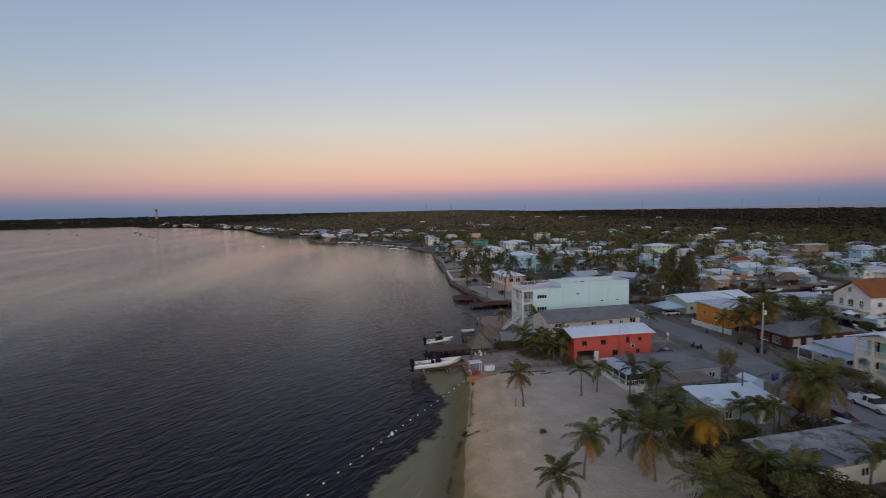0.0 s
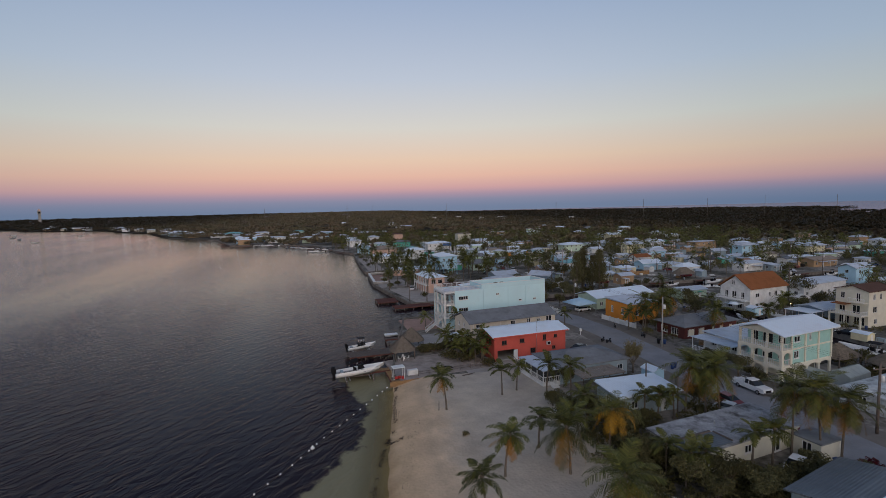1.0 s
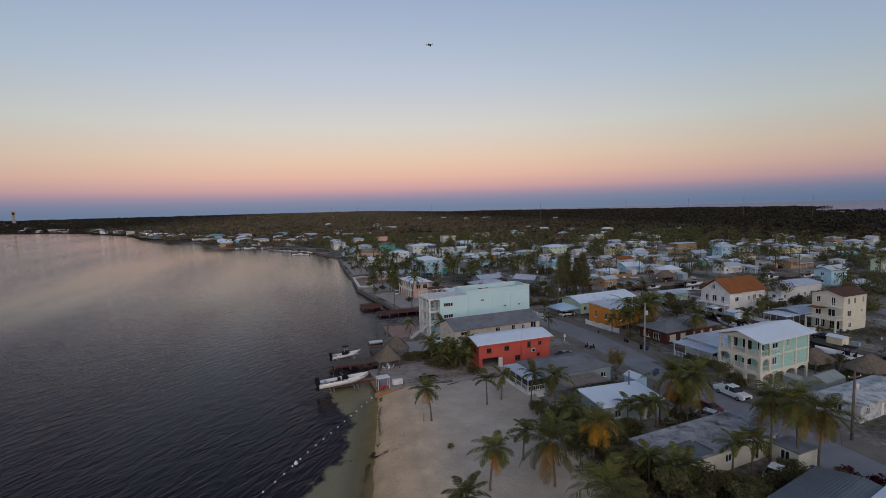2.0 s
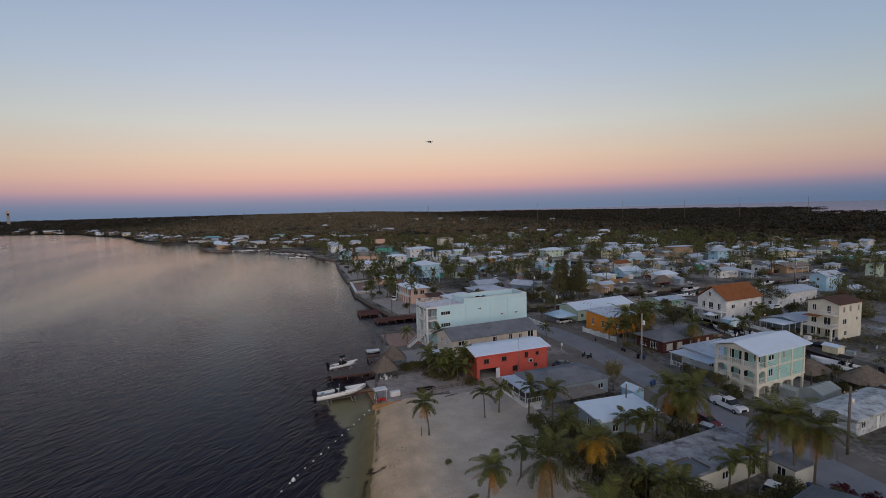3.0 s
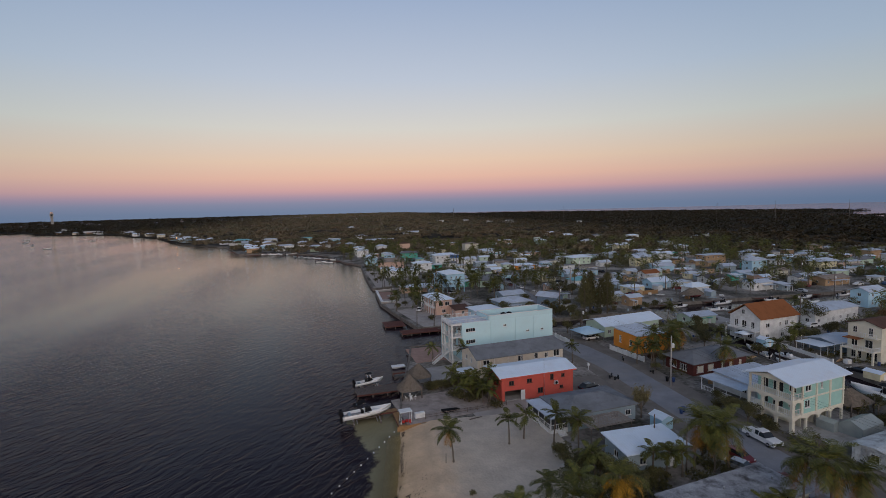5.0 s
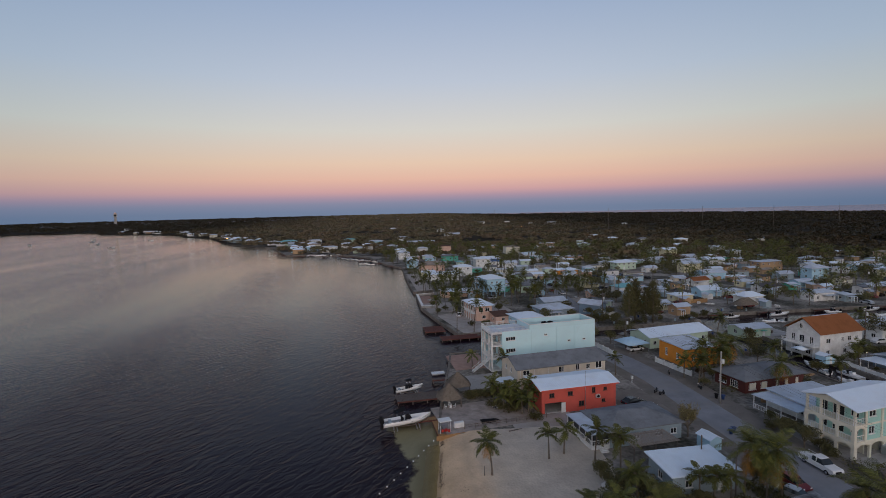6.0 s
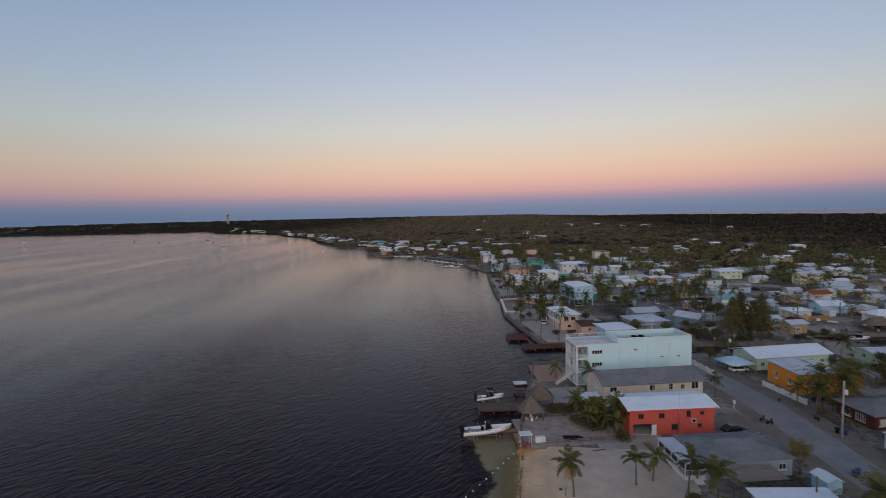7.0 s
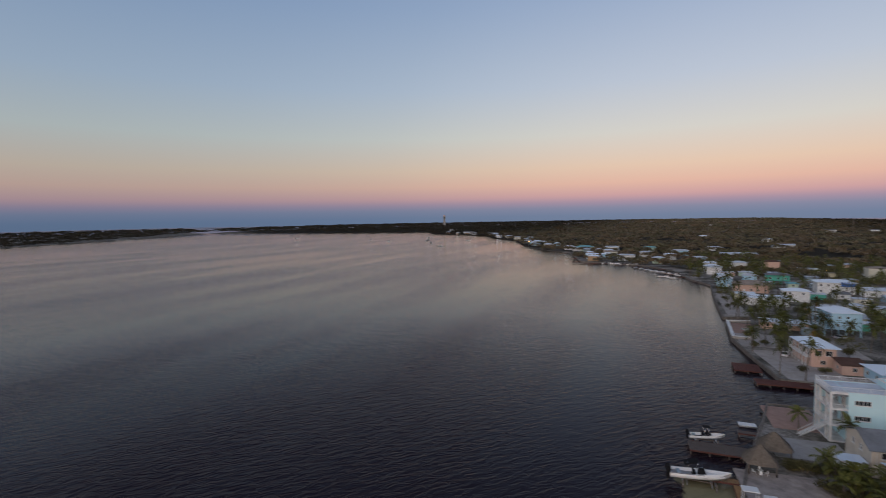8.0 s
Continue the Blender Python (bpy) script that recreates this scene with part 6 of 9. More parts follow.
cottage("one-storey white house with pale metal roof", 381.2, 507.2, 5.3, 4.5, 3.7, WHITE, ROOF_PALE, "gable")
cottage("one-storey white house with grey shingle roof", 258.3, 530.2, 12.0, 7.2, 5.0, WHITE, ROOF_GREY, "hip")
cottage("one-storey light blue house with pale metal roof", 18.4, 577.8, 13.3, 8.0, 5.0, W_SKY, ROOF_PALE, "gable")
cottage("one-storey white house with pale metal roof", 2.0, 579.2, 17.1, 9.5, 5.0, WHITE, ROOF_PALE, "gable")
cottage("one-storey white house with white metal roof", 233.6, 616.6, 11.6, 7.0, 4.8, WHITE, ROOF_WHITE, "gable")
cottage("one-storey white house with pale metal roof", -15.2, 684.8, 17.6, 9.5, 4.9, WHITE, ROOF_PALE, "hip")
cottage("one-storey white house with pale metal roof", 60.2, 747.3, 24.0, 9.5, 5.4, WHITE, ROOF_PALE, "gable")
cottage("one-storey white house with pale metal roof", 52.3, 926.1, 12.3, 7.4, 5.3, WHITE, ROOF_PALE, "hip")
cottage("one-storey white house with white metal roof", -43.6, 1069.6, 12.3, 7.4, 4.7, WHITE, ROOF_WHITE, "hip")

# small cottages and mobile homes on the lots between
rng = random.Random(11)
WALLS = [WHITE, W_CREAM, W_BEIGE, W_SKY, W_GREY, W_MINT, W_YELLOW, W_SALMON, WHITE, W_GREEN, W_TAN]
ROOFS = [ROOF_WHITE, ROOF_PALE, ROOF_WHITE, ROOF_PALE, ROOF_GREY, ROOF_TAN, ROOF_PALE]
WORDS = {"white_paint": "white", "pale_cream_stucco": "pale cream", "cream_stucco": "cream", "light_blue_siding": "light blue", "blue_grey_siding": "blue-grey", "mint_siding": "mint green",
         "pale_yellow_stucco": "pale yellow", "salmon_stucco": "salmon pink", "sea_green_siding": "sea green", "tan_siding": "tan", "white_metal_roof": "white metal", "pale_metal_roof": "pale metal",
         "grey_roof_shingle": "grey shingle", "tan_roof_gravel": "tan gravel"}
streets = [(69.5, 263, 6), (149, 110, 6), (64, 185, 6), (75, 308, 6), (67, 209, 6), (67, 235, 6), (84, 380, 6)]


def free(x, y, r):
    return all(math.hypot(x - px_, y - py_) > r + pr * 0.85 for px_, py_, pr in PLOTS) and not in_canal(x, y, 5) and all(math.hypot(x - sx, y - sy) > sr for sx, sy, sr in streets)


SEA = SHORE[:31]
for row in range(34):
    for col in range(22):
        x = 20 + col * 15.5 + rng.uniform(-3, 3) - row * 1.2
        y = 178 + row * 13.5 + rng.uniform(-2.5, 2.5) + col * 1.6
        q = 0.45 * x + y
        if q > 560 or x > 340 or (y < 236 and x < 70) or (x > 95 and y < 180) or not inside(x - 9, y, SHORE) or not inside(x, y - 6, SHORE):
            continue
        if rng.random() < (0.42 if q < 430 else 0.8) or not free(x, y, 5.0):
            continue
        w_, d_ = rng.uniform(5.5, 9), rng.uniform(4, 6)
        wm, rm = rng.choice(WALLS), rng.choice(ROOFS)
        house(f"small {WORDS[wm.name]} cottage with {WORDS[rm.name]} roof", x, y, 9 + rng.uniform(-5, 5), w_, d_, 3.7, wm, rm, rng.choice(["hip", "gable", "gable", "flat"]), rng.uniform(0.5, 1.1), 0.4,
              every=4.6 if math.hypot(x, y) < 260 else 12.0, back=False, plain=True, group="village houses")
for k in range(44):
    i = 23 + k % 8
    f = rng.random()
    (x0, y0), (x1, y1) = SHORE[i], SHORE[i + 1]
    nx, ny = y1 - y0, -(x1 - x0)
    ln = math.hypot(nx, ny)
    off = rng.uniform(10, 46)
    x, y = x0 + (x1 - x0) * f + nx / ln * off, y0 + (y1 - y0) * f + ny / ln * off
    if not inside(x, y, SHORE) or not free(x, y, 7):
        continue
    wm, rm = rng.choice(WALLS), rng.choice(ROOFS[:4])
    house(f"{WORDS[wm.name]} shore house with {WORDS[rm.name]} roof", x, y, rng.uniform(-10, 20), rng.uniform(7, 13), 7, 5.6, wm, rm, rng.choice(["hip", "gable"]), 1.4, 0.6, storeys=2, every=5.5, back=False, plain=True, group="village houses")
house("long white shore house with turquoise roof", -160, 634, 0, 20, 9, 6.5, W_MINT, ROOF_TEAL, "hip", 2.0, 0.8, storeys=2, every=4, group="village houses")

# parked cars and small sheds in the village yards
rng = random.Random(17)
yard = bmesh.new()
side_prism(yard, [(-2.3, 0.25), (2.25, 0.25), (2.3, 0.7), (1.2, 0.9), (0.5, 1.4), (-1.2, 1.44), (-2.0, 0.95), (-2.3, 0.85)], -0.88, 0.88, 0.16, 1.1)
yard_meshes = []
for paint in CARS:
    me = bpy.data.meshes.new("body")
    yard.to_mesh(me)
    me.materials.append(paint)
    yard_meshes.append(me)
yard.free()
g = bmesh.new()
side_prism(g, [(1.1, 0.93), (0.48, 1.36), (-1.18, 1.4), (-1.88, 0.97)], -0.9, 0.9, 0.12, 1.1)
glass_me = mesh_from("windows", g, GLASS)
t = bmesh.new()
tube(t, (0, -0.9, 0.33), (0, 0.9, 0.33), 0.33, seg=12)
axle_me = mesh_from("wheel_pair", t, RUBBER)
b = bmesh.new()
side_prism(b, [(-1.4, 0), (1.4, 0), (1.4, 2.0), (0, 2.6), (-1.4, 2.0)], -1.7, 1.7)
shed_meshes = [mesh_from("wall", b.copy(), wm) for wm in (WHITE, W_GREY, W_TAN)]
b.free()
shed_roof = mesh_from("roof", roof_mesh("gable_y", 2.8, 3.4, 0.62, 0.2, 0.07), ROOF_PALE)
NAMES = ("silver", "white", "dark red", "black", "blue")
for px_, py_, pr in [p for p in PLOTS if 150 < math.hypot(p[0], p[1]) < 310 and p[1] > 130]:
    if rng.random() < 0.55:
        a = rng.uniform(3.6, 4.6)
        x, y = px_ + pr * rng.choice((-1, 1)) * 0.9, py_ - a - 3.0
        if all(math.hypot(x - ox, y - oy) > orr * 0.7 + 2 for ox, oy, orr in PLOTS) and not in_canal(x, y, 3) and inside(x - 4, y, SHORE):
            k = rng.randrange(5)
            co = thing("car", f"{NAMES[k]} car parked beside a village house", "car", spot(x, y, GZ + 0.0, rng.choice((8, 98, 188))), "village cars")
            part("body", yard_meshes[k], CARS[k], co)
            part("windows", glass_me, GLASS, co, "dark cabin windows")
            for ax in (-1.4, 1.4):
                part("wheel_pair", axle_me, RUBBER, co, m=pose(ax, 0, 0))
    if rng.random() < 0.4:
        x, y = px_ + pr * rng.uniform(-0.8, 0.8), py_ - pr * 0.75 - 2.5
        if all(math.hypot(x - ox, y - oy) > orr * 0.7 + 2 for ox, oy, orr in PLOTS) and not in_canal(x, y, 3) and inside(x - 4, y, SHORE):
            so = thing("garden_shed", "small gabled garden shed beside a village house", "shed", spot(x, y, GZ, rng.uniform(0, 20)), "village sheds")
            part("wall", shed_meshes[rng.randrange(3)], WHITE, so)
            part("roof", shed_roof, ROOF_PALE, so, m=pose(0, 0, 2.02))

# ---- plants ----


def quads_mesh(name, centres, us, vs, material):
    """A mesh of loose leaves: each a quad round its centre, spanned by u and v."""
    c, u, v = np.asarray(centres), np.asarray(us), np.asarray(vs)
    n = len(c)
    co = np.stack([c - u - v, c + u - v * 0.4, c + u * 1.2 + v, c - u + v * 0.6], 1).reshape(-1, 3)
    me = bpy.data.meshes.new(name)
    me.from_pydata(co.tolist(), [], np.arange(n * 4).reshape(n, 4).tolist())
    me.materials.append(material)
    return me


def palm_crown(seed, n_fronds=24, length=2.9, lo=-60, hi=78, droop=1.0, fine=22, width=0.034):
    """Narrow leaflets hanging along arching ribs; returns centres and two half-axes of quads."""
    r = random.Random(seed)
    cs, us, vs = [], [], []
    for f in range(n_fronds):
        az = 2 * math.pi * (f * 0.381966 + r.uniform(-0.07, 0.07))
        el = radians(lo + (hi - lo) * ((f + 0.5) / n_fronds) ** 0.85 + r.uniform(-12, 12))
        L = length * r.uniform(0.72, 1.15) * (0.8 if el > 1.0 else 1.0)
        out = Vector((math.cos(az), math.sin(az), 0))
        side = Vector((-math.sin(az), math.cos(az), 0))
        p = Vector((0, 0, 0))
        a = el
        bend = droop * r.uniform(0.5, 1.2) * 22 / fine
        twist = r.uniform(-0.35, 0.35)
        hang = r.uniform(0.02, 0.3)
        for s in range(fine):
            t = s / (fine - 1)
            d = out * math.cos(a) + Vector((0, 0, math.sin(a)))
            seg = d * (L / fine)
            cs.append(p + seg / 2)
            us.append(seg * 0.55)
            vs.append(side * (0.028 * (1.3 - t)))
            if t > 0.1 and r.random() > 0.06:
                ll = 0.23 * length * math.sin(math.pi * min(1, 0.16 + 0.76 * t)) ** 0.7
                for sg in (-1, 1):
                    dirn = (side * sg * (0.85 + twist * sg * 0.3) + d * (0.4 + 0.5 * t) + Vector((0, 0, -hang * r.uniform(0.6, 1.3) - 0.25 * t))).normalized()
                    l2 = ll * r.uniform(0.7, 1.12)
                    cs.append(p + seg * r.random() + dirn * l2 * 0.5)
                    us.append(dirn * l2 * 0.5)
                    vs.append(d * width * r.uniform(0.75, 1.25))
            p = p + seg
            a = max(a - bend * (0.035 + 0.12 * t) * (1.0 if el > -0.3 else 0.6), -1.5)
    return cs, us, vs


def palm_trunk(seed, h, lean):
    r = random.Random(seed)
    bm = bmesh.new()
    az = r.uniform(0, 6.28)
    prev = Vector((0, 0, -0.15))
    top = None
    n = 9
    for i in range(n):
        t1 = (i + 1) / n
        q = Vector((math.cos(az) * lean * t1 * t1, math.sin(az) * lean * t1 * t1, h * t1))
        ra, rb = 0.2 - 0.08 * i / n + (0.1 if i == 0 else 0), 0.2 - 0.08 * t1
        tube(bm, prev, q, ra * 0.7, rb * 0.75, 7, False)
        prev = q
    lathe(bm, [(0.13, 0), (0.2, 0.15), (0.1, 0.5)], 7, prev.x, prev.y, prev.z - 0.1)
    return bm, prev


palm_kits = []
for k, (hgt, lean, nf, ln, lo, dry) in enumerate([(5.2, 0.5, 19, 3.0, -38, 0), (6.5, 0.9, 20, 3.3, -40, 1), (8.0, 1.2, 20, 3.2, -38, 0), (4.2, 0.3, 17, 2.8, -30, 0), (7.2, 0.6, 21, 3.5, -45, 2), (8.6, 0.4, 19, 3.0, -42, 0), (7.4, 0.7, 27, 4.6, -62, 1), (8.2, 0.5, 27, 4.5, -58, 1), (6.2, 0.5, 24, 3.7, -55, 0)]):
    tb, tip = palm_trunk(50 + k, hgt, lean)
    crown = quads_mesh("crown", *palm_crown(70 + k, round(nf * 0.74), ln * 0.98, lo + 4, 74, 0.72, 44, 0.042), PALM)
    rough_crown = quads_mesh("crown", *palm_crown(170 + k, nf, ln * 1.18, lo, 80, 1.0, 17, 0.085), PALM)
    dead = quads_mesh("dry_fronds", *palm_crown(90 + k, 4 + 4 * dry, ln * 0.95, -78, -40 + 12 * dry, 0.7, 36, 0.024), PALM_DRY) if dry else None
    if k == 8:
        crown = quads_mesh("crown", *palm_crown(78, 14, ln, -5, 80, 0.9, 46, 0.024), PALM)
        dead = quads_mesh("dry_fronds", *palm_crown(98, 19, ln, -72, 22, 0.9, 46, 0.024), PALM_GOLD)
    palm_kits.append((hgt, mesh_from("trunk", tb, TRUNK), tip, crown, dead, rough_crown))


def palm(x, y, kit, height=None, rz=0.0, label="", z=GZ, group="coconut palms"):
    hgt, tm, tip, crown, dead, rough_crown = palm_kits[kit]
    s = 1.0 if height is None else height / hgt
    words = label or "coconut palm with golden yellow fronds" * (kit == 8) or ("coconut palm with yellow drooping lower fronds" if dead else "green coconut palm with bare slender trunk")
    po = thing("palm_tree", words, "palm tree", spot(x, y, z, rz), group)
    part("trunk", tm, TRUNK, po, m=Matrix.Diagonal((1, 1, s, 1)))
    tipm = Matrix.Translation((tip.x, tip.y, tip.z * s))
    part("crown", crown if math.hypot(x, y) < 140 else rough_crown, PALM, po, m=tipm)
    if dead:
        part("dry_fronds", dead, PALM_DRY, po, "yellowed hanging fronds", m=tipm)


# palms round the beach and street; height of the crown's heart over the ground
BEACH_PALMS = [(23.7, 39.8, 6.2, 6, 210), (10.9, 43.4, 5.6, 0, 30), (37.0, 46.5, 3.6, 3, 310), (55.2, 47.2, 7.6, 7, 260), (35.2, 47.3, 3.4, 0, 80), (46.2, 47.6, 4.5, 3, 160),
               (53.0, 47.9, 8.4, 6, 140), (43.9, 48.0, 4.4, 3, 50), (33.6, 49.0, 3.6, 3, 15), (51.1, 49.9, 8.0, 7, 20), (22.8, 50.9, 5.4, 6, 120), (15.3, 51.9, 4.9, 1, 300),
               (29.2, 53.8, 6.2, 8, 60), (26.6, 56.0, 4.8, 2, 170), (21.4, 57.5, 4.2, 3, 80), (49.9, 60.8, 7.4, 6, 190), (43.3, 61.6, 3.5, 3, 220), (48.7, 62.0, 6.8, 7, 75)]
COTTAGE_PALMS = [(41.2, 62.2, 3.6, 3, 110), (30.4, 62.4, 4.6, 0, 20), (39.6, 63.0, 3.5, 3, 20), (46.3, 63.2, 7.4, 6, 0), (31.6, 70.5, 6.2, 2, 250), (11.8, 71.6, 5.2, 1, 40),
               (29.0, 74.2, 5.3, 0, 130), (21.8, 75.5, 4.5, 3, 10), (24.7, 76.8, 4.2, 0, 200), (22.6, 91.2, 3.6, 3, 330), (21.4, 93.2, 3.4, 3, 240), (22.8, 93.8, 4.6, 0, 200),
               (18.0, 94.6, 3.2, 3, 10), (19.4, 94.9, 4.9, 0, 290), (20.4, 96.2, 3.8, 0, 100), (23.6, 96.8, 4.8, 0, 75), (19.0, 97.0, 3.4, 3, 150), (17.2, 97.0, 4.2, 3, 40)]
STREET_PALMS = [(78.6, 98.0, 6.6, 7, 305), (16.6, 99.0, 4.8, 0, 60), (95.0, 100, 5.2, 2, 75), (64.1, 103.4, 6.0, 2, 35), (66.0, 105.2, 5.0, 3, 15), (70.8, 105.6, 6.5, 4, 90),
               (72.8, 108.2, 7.8, 7, 215), (68.6, 108.6, 7.5, 7, 125), (63.8, 108.8, 4.6, 0, 65), (75.2, 109.6, 7.6, 6, 40), (110.6, 111.8, 5.2, 0, 55), (89.0, 112, 5.6, 5, 100),
               (48.8, 112.6, 4.4, 3, 335), (21.6, 116.4, 4.8, 0, 155), (15.0, 122.6, 3.4, 3, 245), (137.9, 140.5, 6.2, 5, 315), (93.5, 142, 6, 2, 15), (20.1, 159.0, 9.4, 2, 25)]
SEAFRONT_PALMS = [(152.3, 160, 5.0, 2, 325), (14.6, 162.0, 8.6, 2, 70), (10.9, 172.4, 6.1, 0, 115), (156.5, 180.5, 5.2, 0, 235), (48.8, 189, 8.0, 2, 205), (16.8, 190.0, 7.0, 2, 300),
               (148.1, 190.5, 5.2, 2, 145), (49.3, 191.0, 9.0, 5, 100), (16.5, 192, 6.5, 2, 45), (9.5, 194, 5.5, 0, 350), (60.0, 199, 7.5, 5, 20), (41.1, 200, 8.0, 5, 295),
               (18.5, 200, 7.0, 5, 85), (27.5, 200, 6.0, 1, 125), (52.0, 202, 7.0, 5, 205), (17.4, 206.0, 8.5, 5, 350), (45.5, 206, 7.5, 2, 165), (112.0, 208, 6.5, 5, 300)]
LANE_PALMS = [(54.7, 209.0, 9.0, 2, 150), (74.0, 212, 6.5, 5, 140), (24.0, 214, 6.0, 2, 310), (57.5, 214, 7.0, 2, 245), (30.2, 219.5, 7.5, 2, 50), (20.0, 222, 6.5, 5, 270),
               (45.7, 222.5, 8.5, 2, 310), (66.8, 226.0, 8.0, 2, 30), (78.5, 226, 7.0, 2, 180), (104.0, 226, 6.0, 2, 260), (14.3, 229.6, 8.0, 5, 160), (11.4, 230.5, 6.5, 2, 110),
               (50.0, 232, 6.5, 5, 285), (84.0, 232, 6.5, 5, 220), (21.0, 235, 7.0, 2, 225), (47.7, 236.0, 8.5, 5, 0), (14.5, 236, 6.0, 2, 230), (22.5, 239.5, 8.5, 2, 210)]
INLAND_PALMS = [(55.0, 242, 7.0, 2, 325), (44.0, 244, 6.5, 2, 60), (17.6, 244.3, 6.2, 2, 45), (5.0, 246.0, 7.0, 2, 10), (31.0, 246, 6.0, 1, 100), (8.4, 251.5, 7.5, 5, 60),
               (24.6, 256.0, 8.0, 5, 260), (15.0, 262, 6.5, 5, 150), (62.3, 266.3, 6.2, 5, 135), (44.3, 283.0, 8.0, 2, 250), (53.9, 291.8, 8.5, 5, 200)]
for x, y, hh_, kit, rz in BEACH_PALMS + COTTAGE_PALMS + STREET_PALMS + SEAFRONT_PALMS + LANE_PALMS + INLAND_PALMS:
    if (y < 130 or inside(x - 0.8, y - 0.8, SHORE)) and not in_canal(x, y, 0.6):
        palm(x, y, kit, hh_, rz)


def tree_kit(seed, h, r, n, size, material, bare=0.0):
    """Trunk, limbs and a crown of loose leaves in uneven lobes."""
    g = random.Random(seed)
    bm = bmesh.new()
    tube(bm, (0, 0, -0.2), (0, 0, h * 0.35), 0.2, 0.14, 7)
    lobes = []
    for i in range(7):
        az = i * 0.9 + g.uniform(-0.4, 0.4) + (i // 3)
        rr = r * g.uniform(0.25, 0.7)
        tip = Vector((math.cos(az) * rr, math.sin(az) * rr, h * g.uniform(0.5, 0.85)))
        tube(bm, (0, 0, h * g.uniform(0.2, 0.35)), tip, 0.1, 0.03, 5)
        lobes.append((tip, r * g.uniform(0.35, 0.6)))
    ng = np.random.RandomState(seed)
    cs, us, vs = [], [], []
    for i in range(n):
        tip, lr = lobes[ng.randint(len(lobes))]
        d = ng.normal(size=3)
        d /= np.linalg.norm(d) + 1e-6
        p = np.array(tip) + d * lr * (1 - 0.6 * ng.rand() ** 2) * np.array((1, 1, 0.75))
        a = ng.normal(size=3)
        a /= np.linalg.norm(a)
        b = np.cross(a, ng.normal(size=3))
        b /= np.linalg.norm(b) + 1e-6
        s = size * ng.uniform(0.6, 1.3)
        cs.append(p)
        us.append(a * s)
        vs.append(b * s * 0.6)
    return mesh_from("trunk", bm, TRUNK), quads_mesh("crown", cs, us, vs, material)


def pine_kit(seed, h, n):
    """A tall feathery tree: straight trunk, short rising boughs, drooping fine needles."""
    g = random.Random(seed)
    bm = bmesh.new()
    tube(bm, (0, 0, -0.2), (0, 0, h * 0.95), 0.24, 0.04, 7)
    boughs = []
    for i in range(34):
        t = 0.18 + 0.8 * i / 34
        az, out = i * 2.4 + g.uniform(-0.4, 0.4), (1.05 - t) * h * 0.24 + 0.35
        tip = Vector((math.cos(az) * out, math.sin(az) * out, h * t + out * g.uniform(0.1, 0.6)))
        tube(bm, (0, 0, h * t), tip, 0.05, 0.015, 4, False)
        boughs.append((Vector((0, 0, h * t)), tip))
    ng = np.random.RandomState(seed)
    cs, us, vs = [], [], []
    for i in range(n):
        a, b = boughs[ng.randint(len(boughs))]
        q = np.array(a.lerp(b, 0.25 + 0.8 * ng.rand())) + ng.normal(size=3) * 0.28
        d = np.array((*ng.normal(size=2) * 0.5, -0.9 + 0.6 * ng.rand()))
        d /= np.linalg.norm(d)
        e = np.cross(d, ng.normal(size=3))
        e /= np.linalg.norm(e) + 1e-6
        cs.append(q)
        us.append(d * ng.uniform(0.2, 0.42))
        vs.append(e * 0.045)
    return mesh_from("trunk", bm, TRUNK), quads_mesh("crown", cs, us, vs, LEAF)


def twig_kit(seed, h, n):
    """A wispy tree: limbs that fork into upright twigs, with a few small leaves."""
    g = random.Random(seed)
    bm = bmesh.new()
    tube(bm, (0, 0, -0.2), (0.1, 0, h * 0.3), 0.13, 0.1, 7)
    tips = []
    for i in range(11):
        az, fork = i * 2.4 + g.uniform(-0.3, 0.3), Vector((0.1, 0, h * g.uniform(0.18, 0.32)))
        mid = fork + Vector((math.cos(az), math.sin(az), 1.5)) * h * g.uniform(0.1, 0.17)
        tube(bm, fork, mid, 0.06, 0.035, 5, False)
        for k in range(7):
            end = mid + Vector((g.uniform(-0.5, 0.5), g.uniform(-0.5, 0.5), 1.2)) * h * g.uniform(0.14, 0.34)
            tube(bm, mid, end, 0.025, 0.008, 4, False)
            tips.append((mid, end))
    ng = np.random.RandomState(seed)
    cs, us, vs = [], [], []
    for i in range(n):
        a, b = tips[ng.randint(len(tips))]
        cs.append(np.array(a.lerp(b, 0.2 + 0.85 * ng.rand())) + ng.normal(size=3) * 0.17)
        d = ng.normal(size=3) + np.array((0, 0, 0.8))
        d /= np.linalg.norm(d)
        e = np.cross(d, ng.normal(size=3))
        us.append(d * 0.1)
        vs.append(e / (np.linalg.norm(e) + 1e-6) * 0.028)
    return mesh_from("trunk", bm, TRUNK), quads_mesh("crown", cs, us, vs, LEAF_BARE)


TREES = [(tree_kit(1, 5.5, 3.0, 2400, 0.13, LEAF), "dense dark green broadleaf tree"), (tree_kit(2, 4.2, 2.6, 2000, 0.12, LEAF_OLIVE), "olive green broadleaf tree"),
         (tree_kit(3, 7.0, 3.6, 2800, 0.14, LEAF), "tall dark green broadleaf tree"), (twig_kit(4, 5.6, 3000), "sparse tan half-bare tree with fine upright twigs"), (tree_kit(5, 3.0, 2.2, 1700, 0.12, LEAF_OLIVE), "low olive bushy tree"),
         (pine_kit(6, 13.0, 3200), "tall dark feathery pine-like tree"), (tree_kit(7, 5.0, 2.6, 1900, 0.12, LEAF_RUSSET), "russet brown half-bare hardwood tree")]
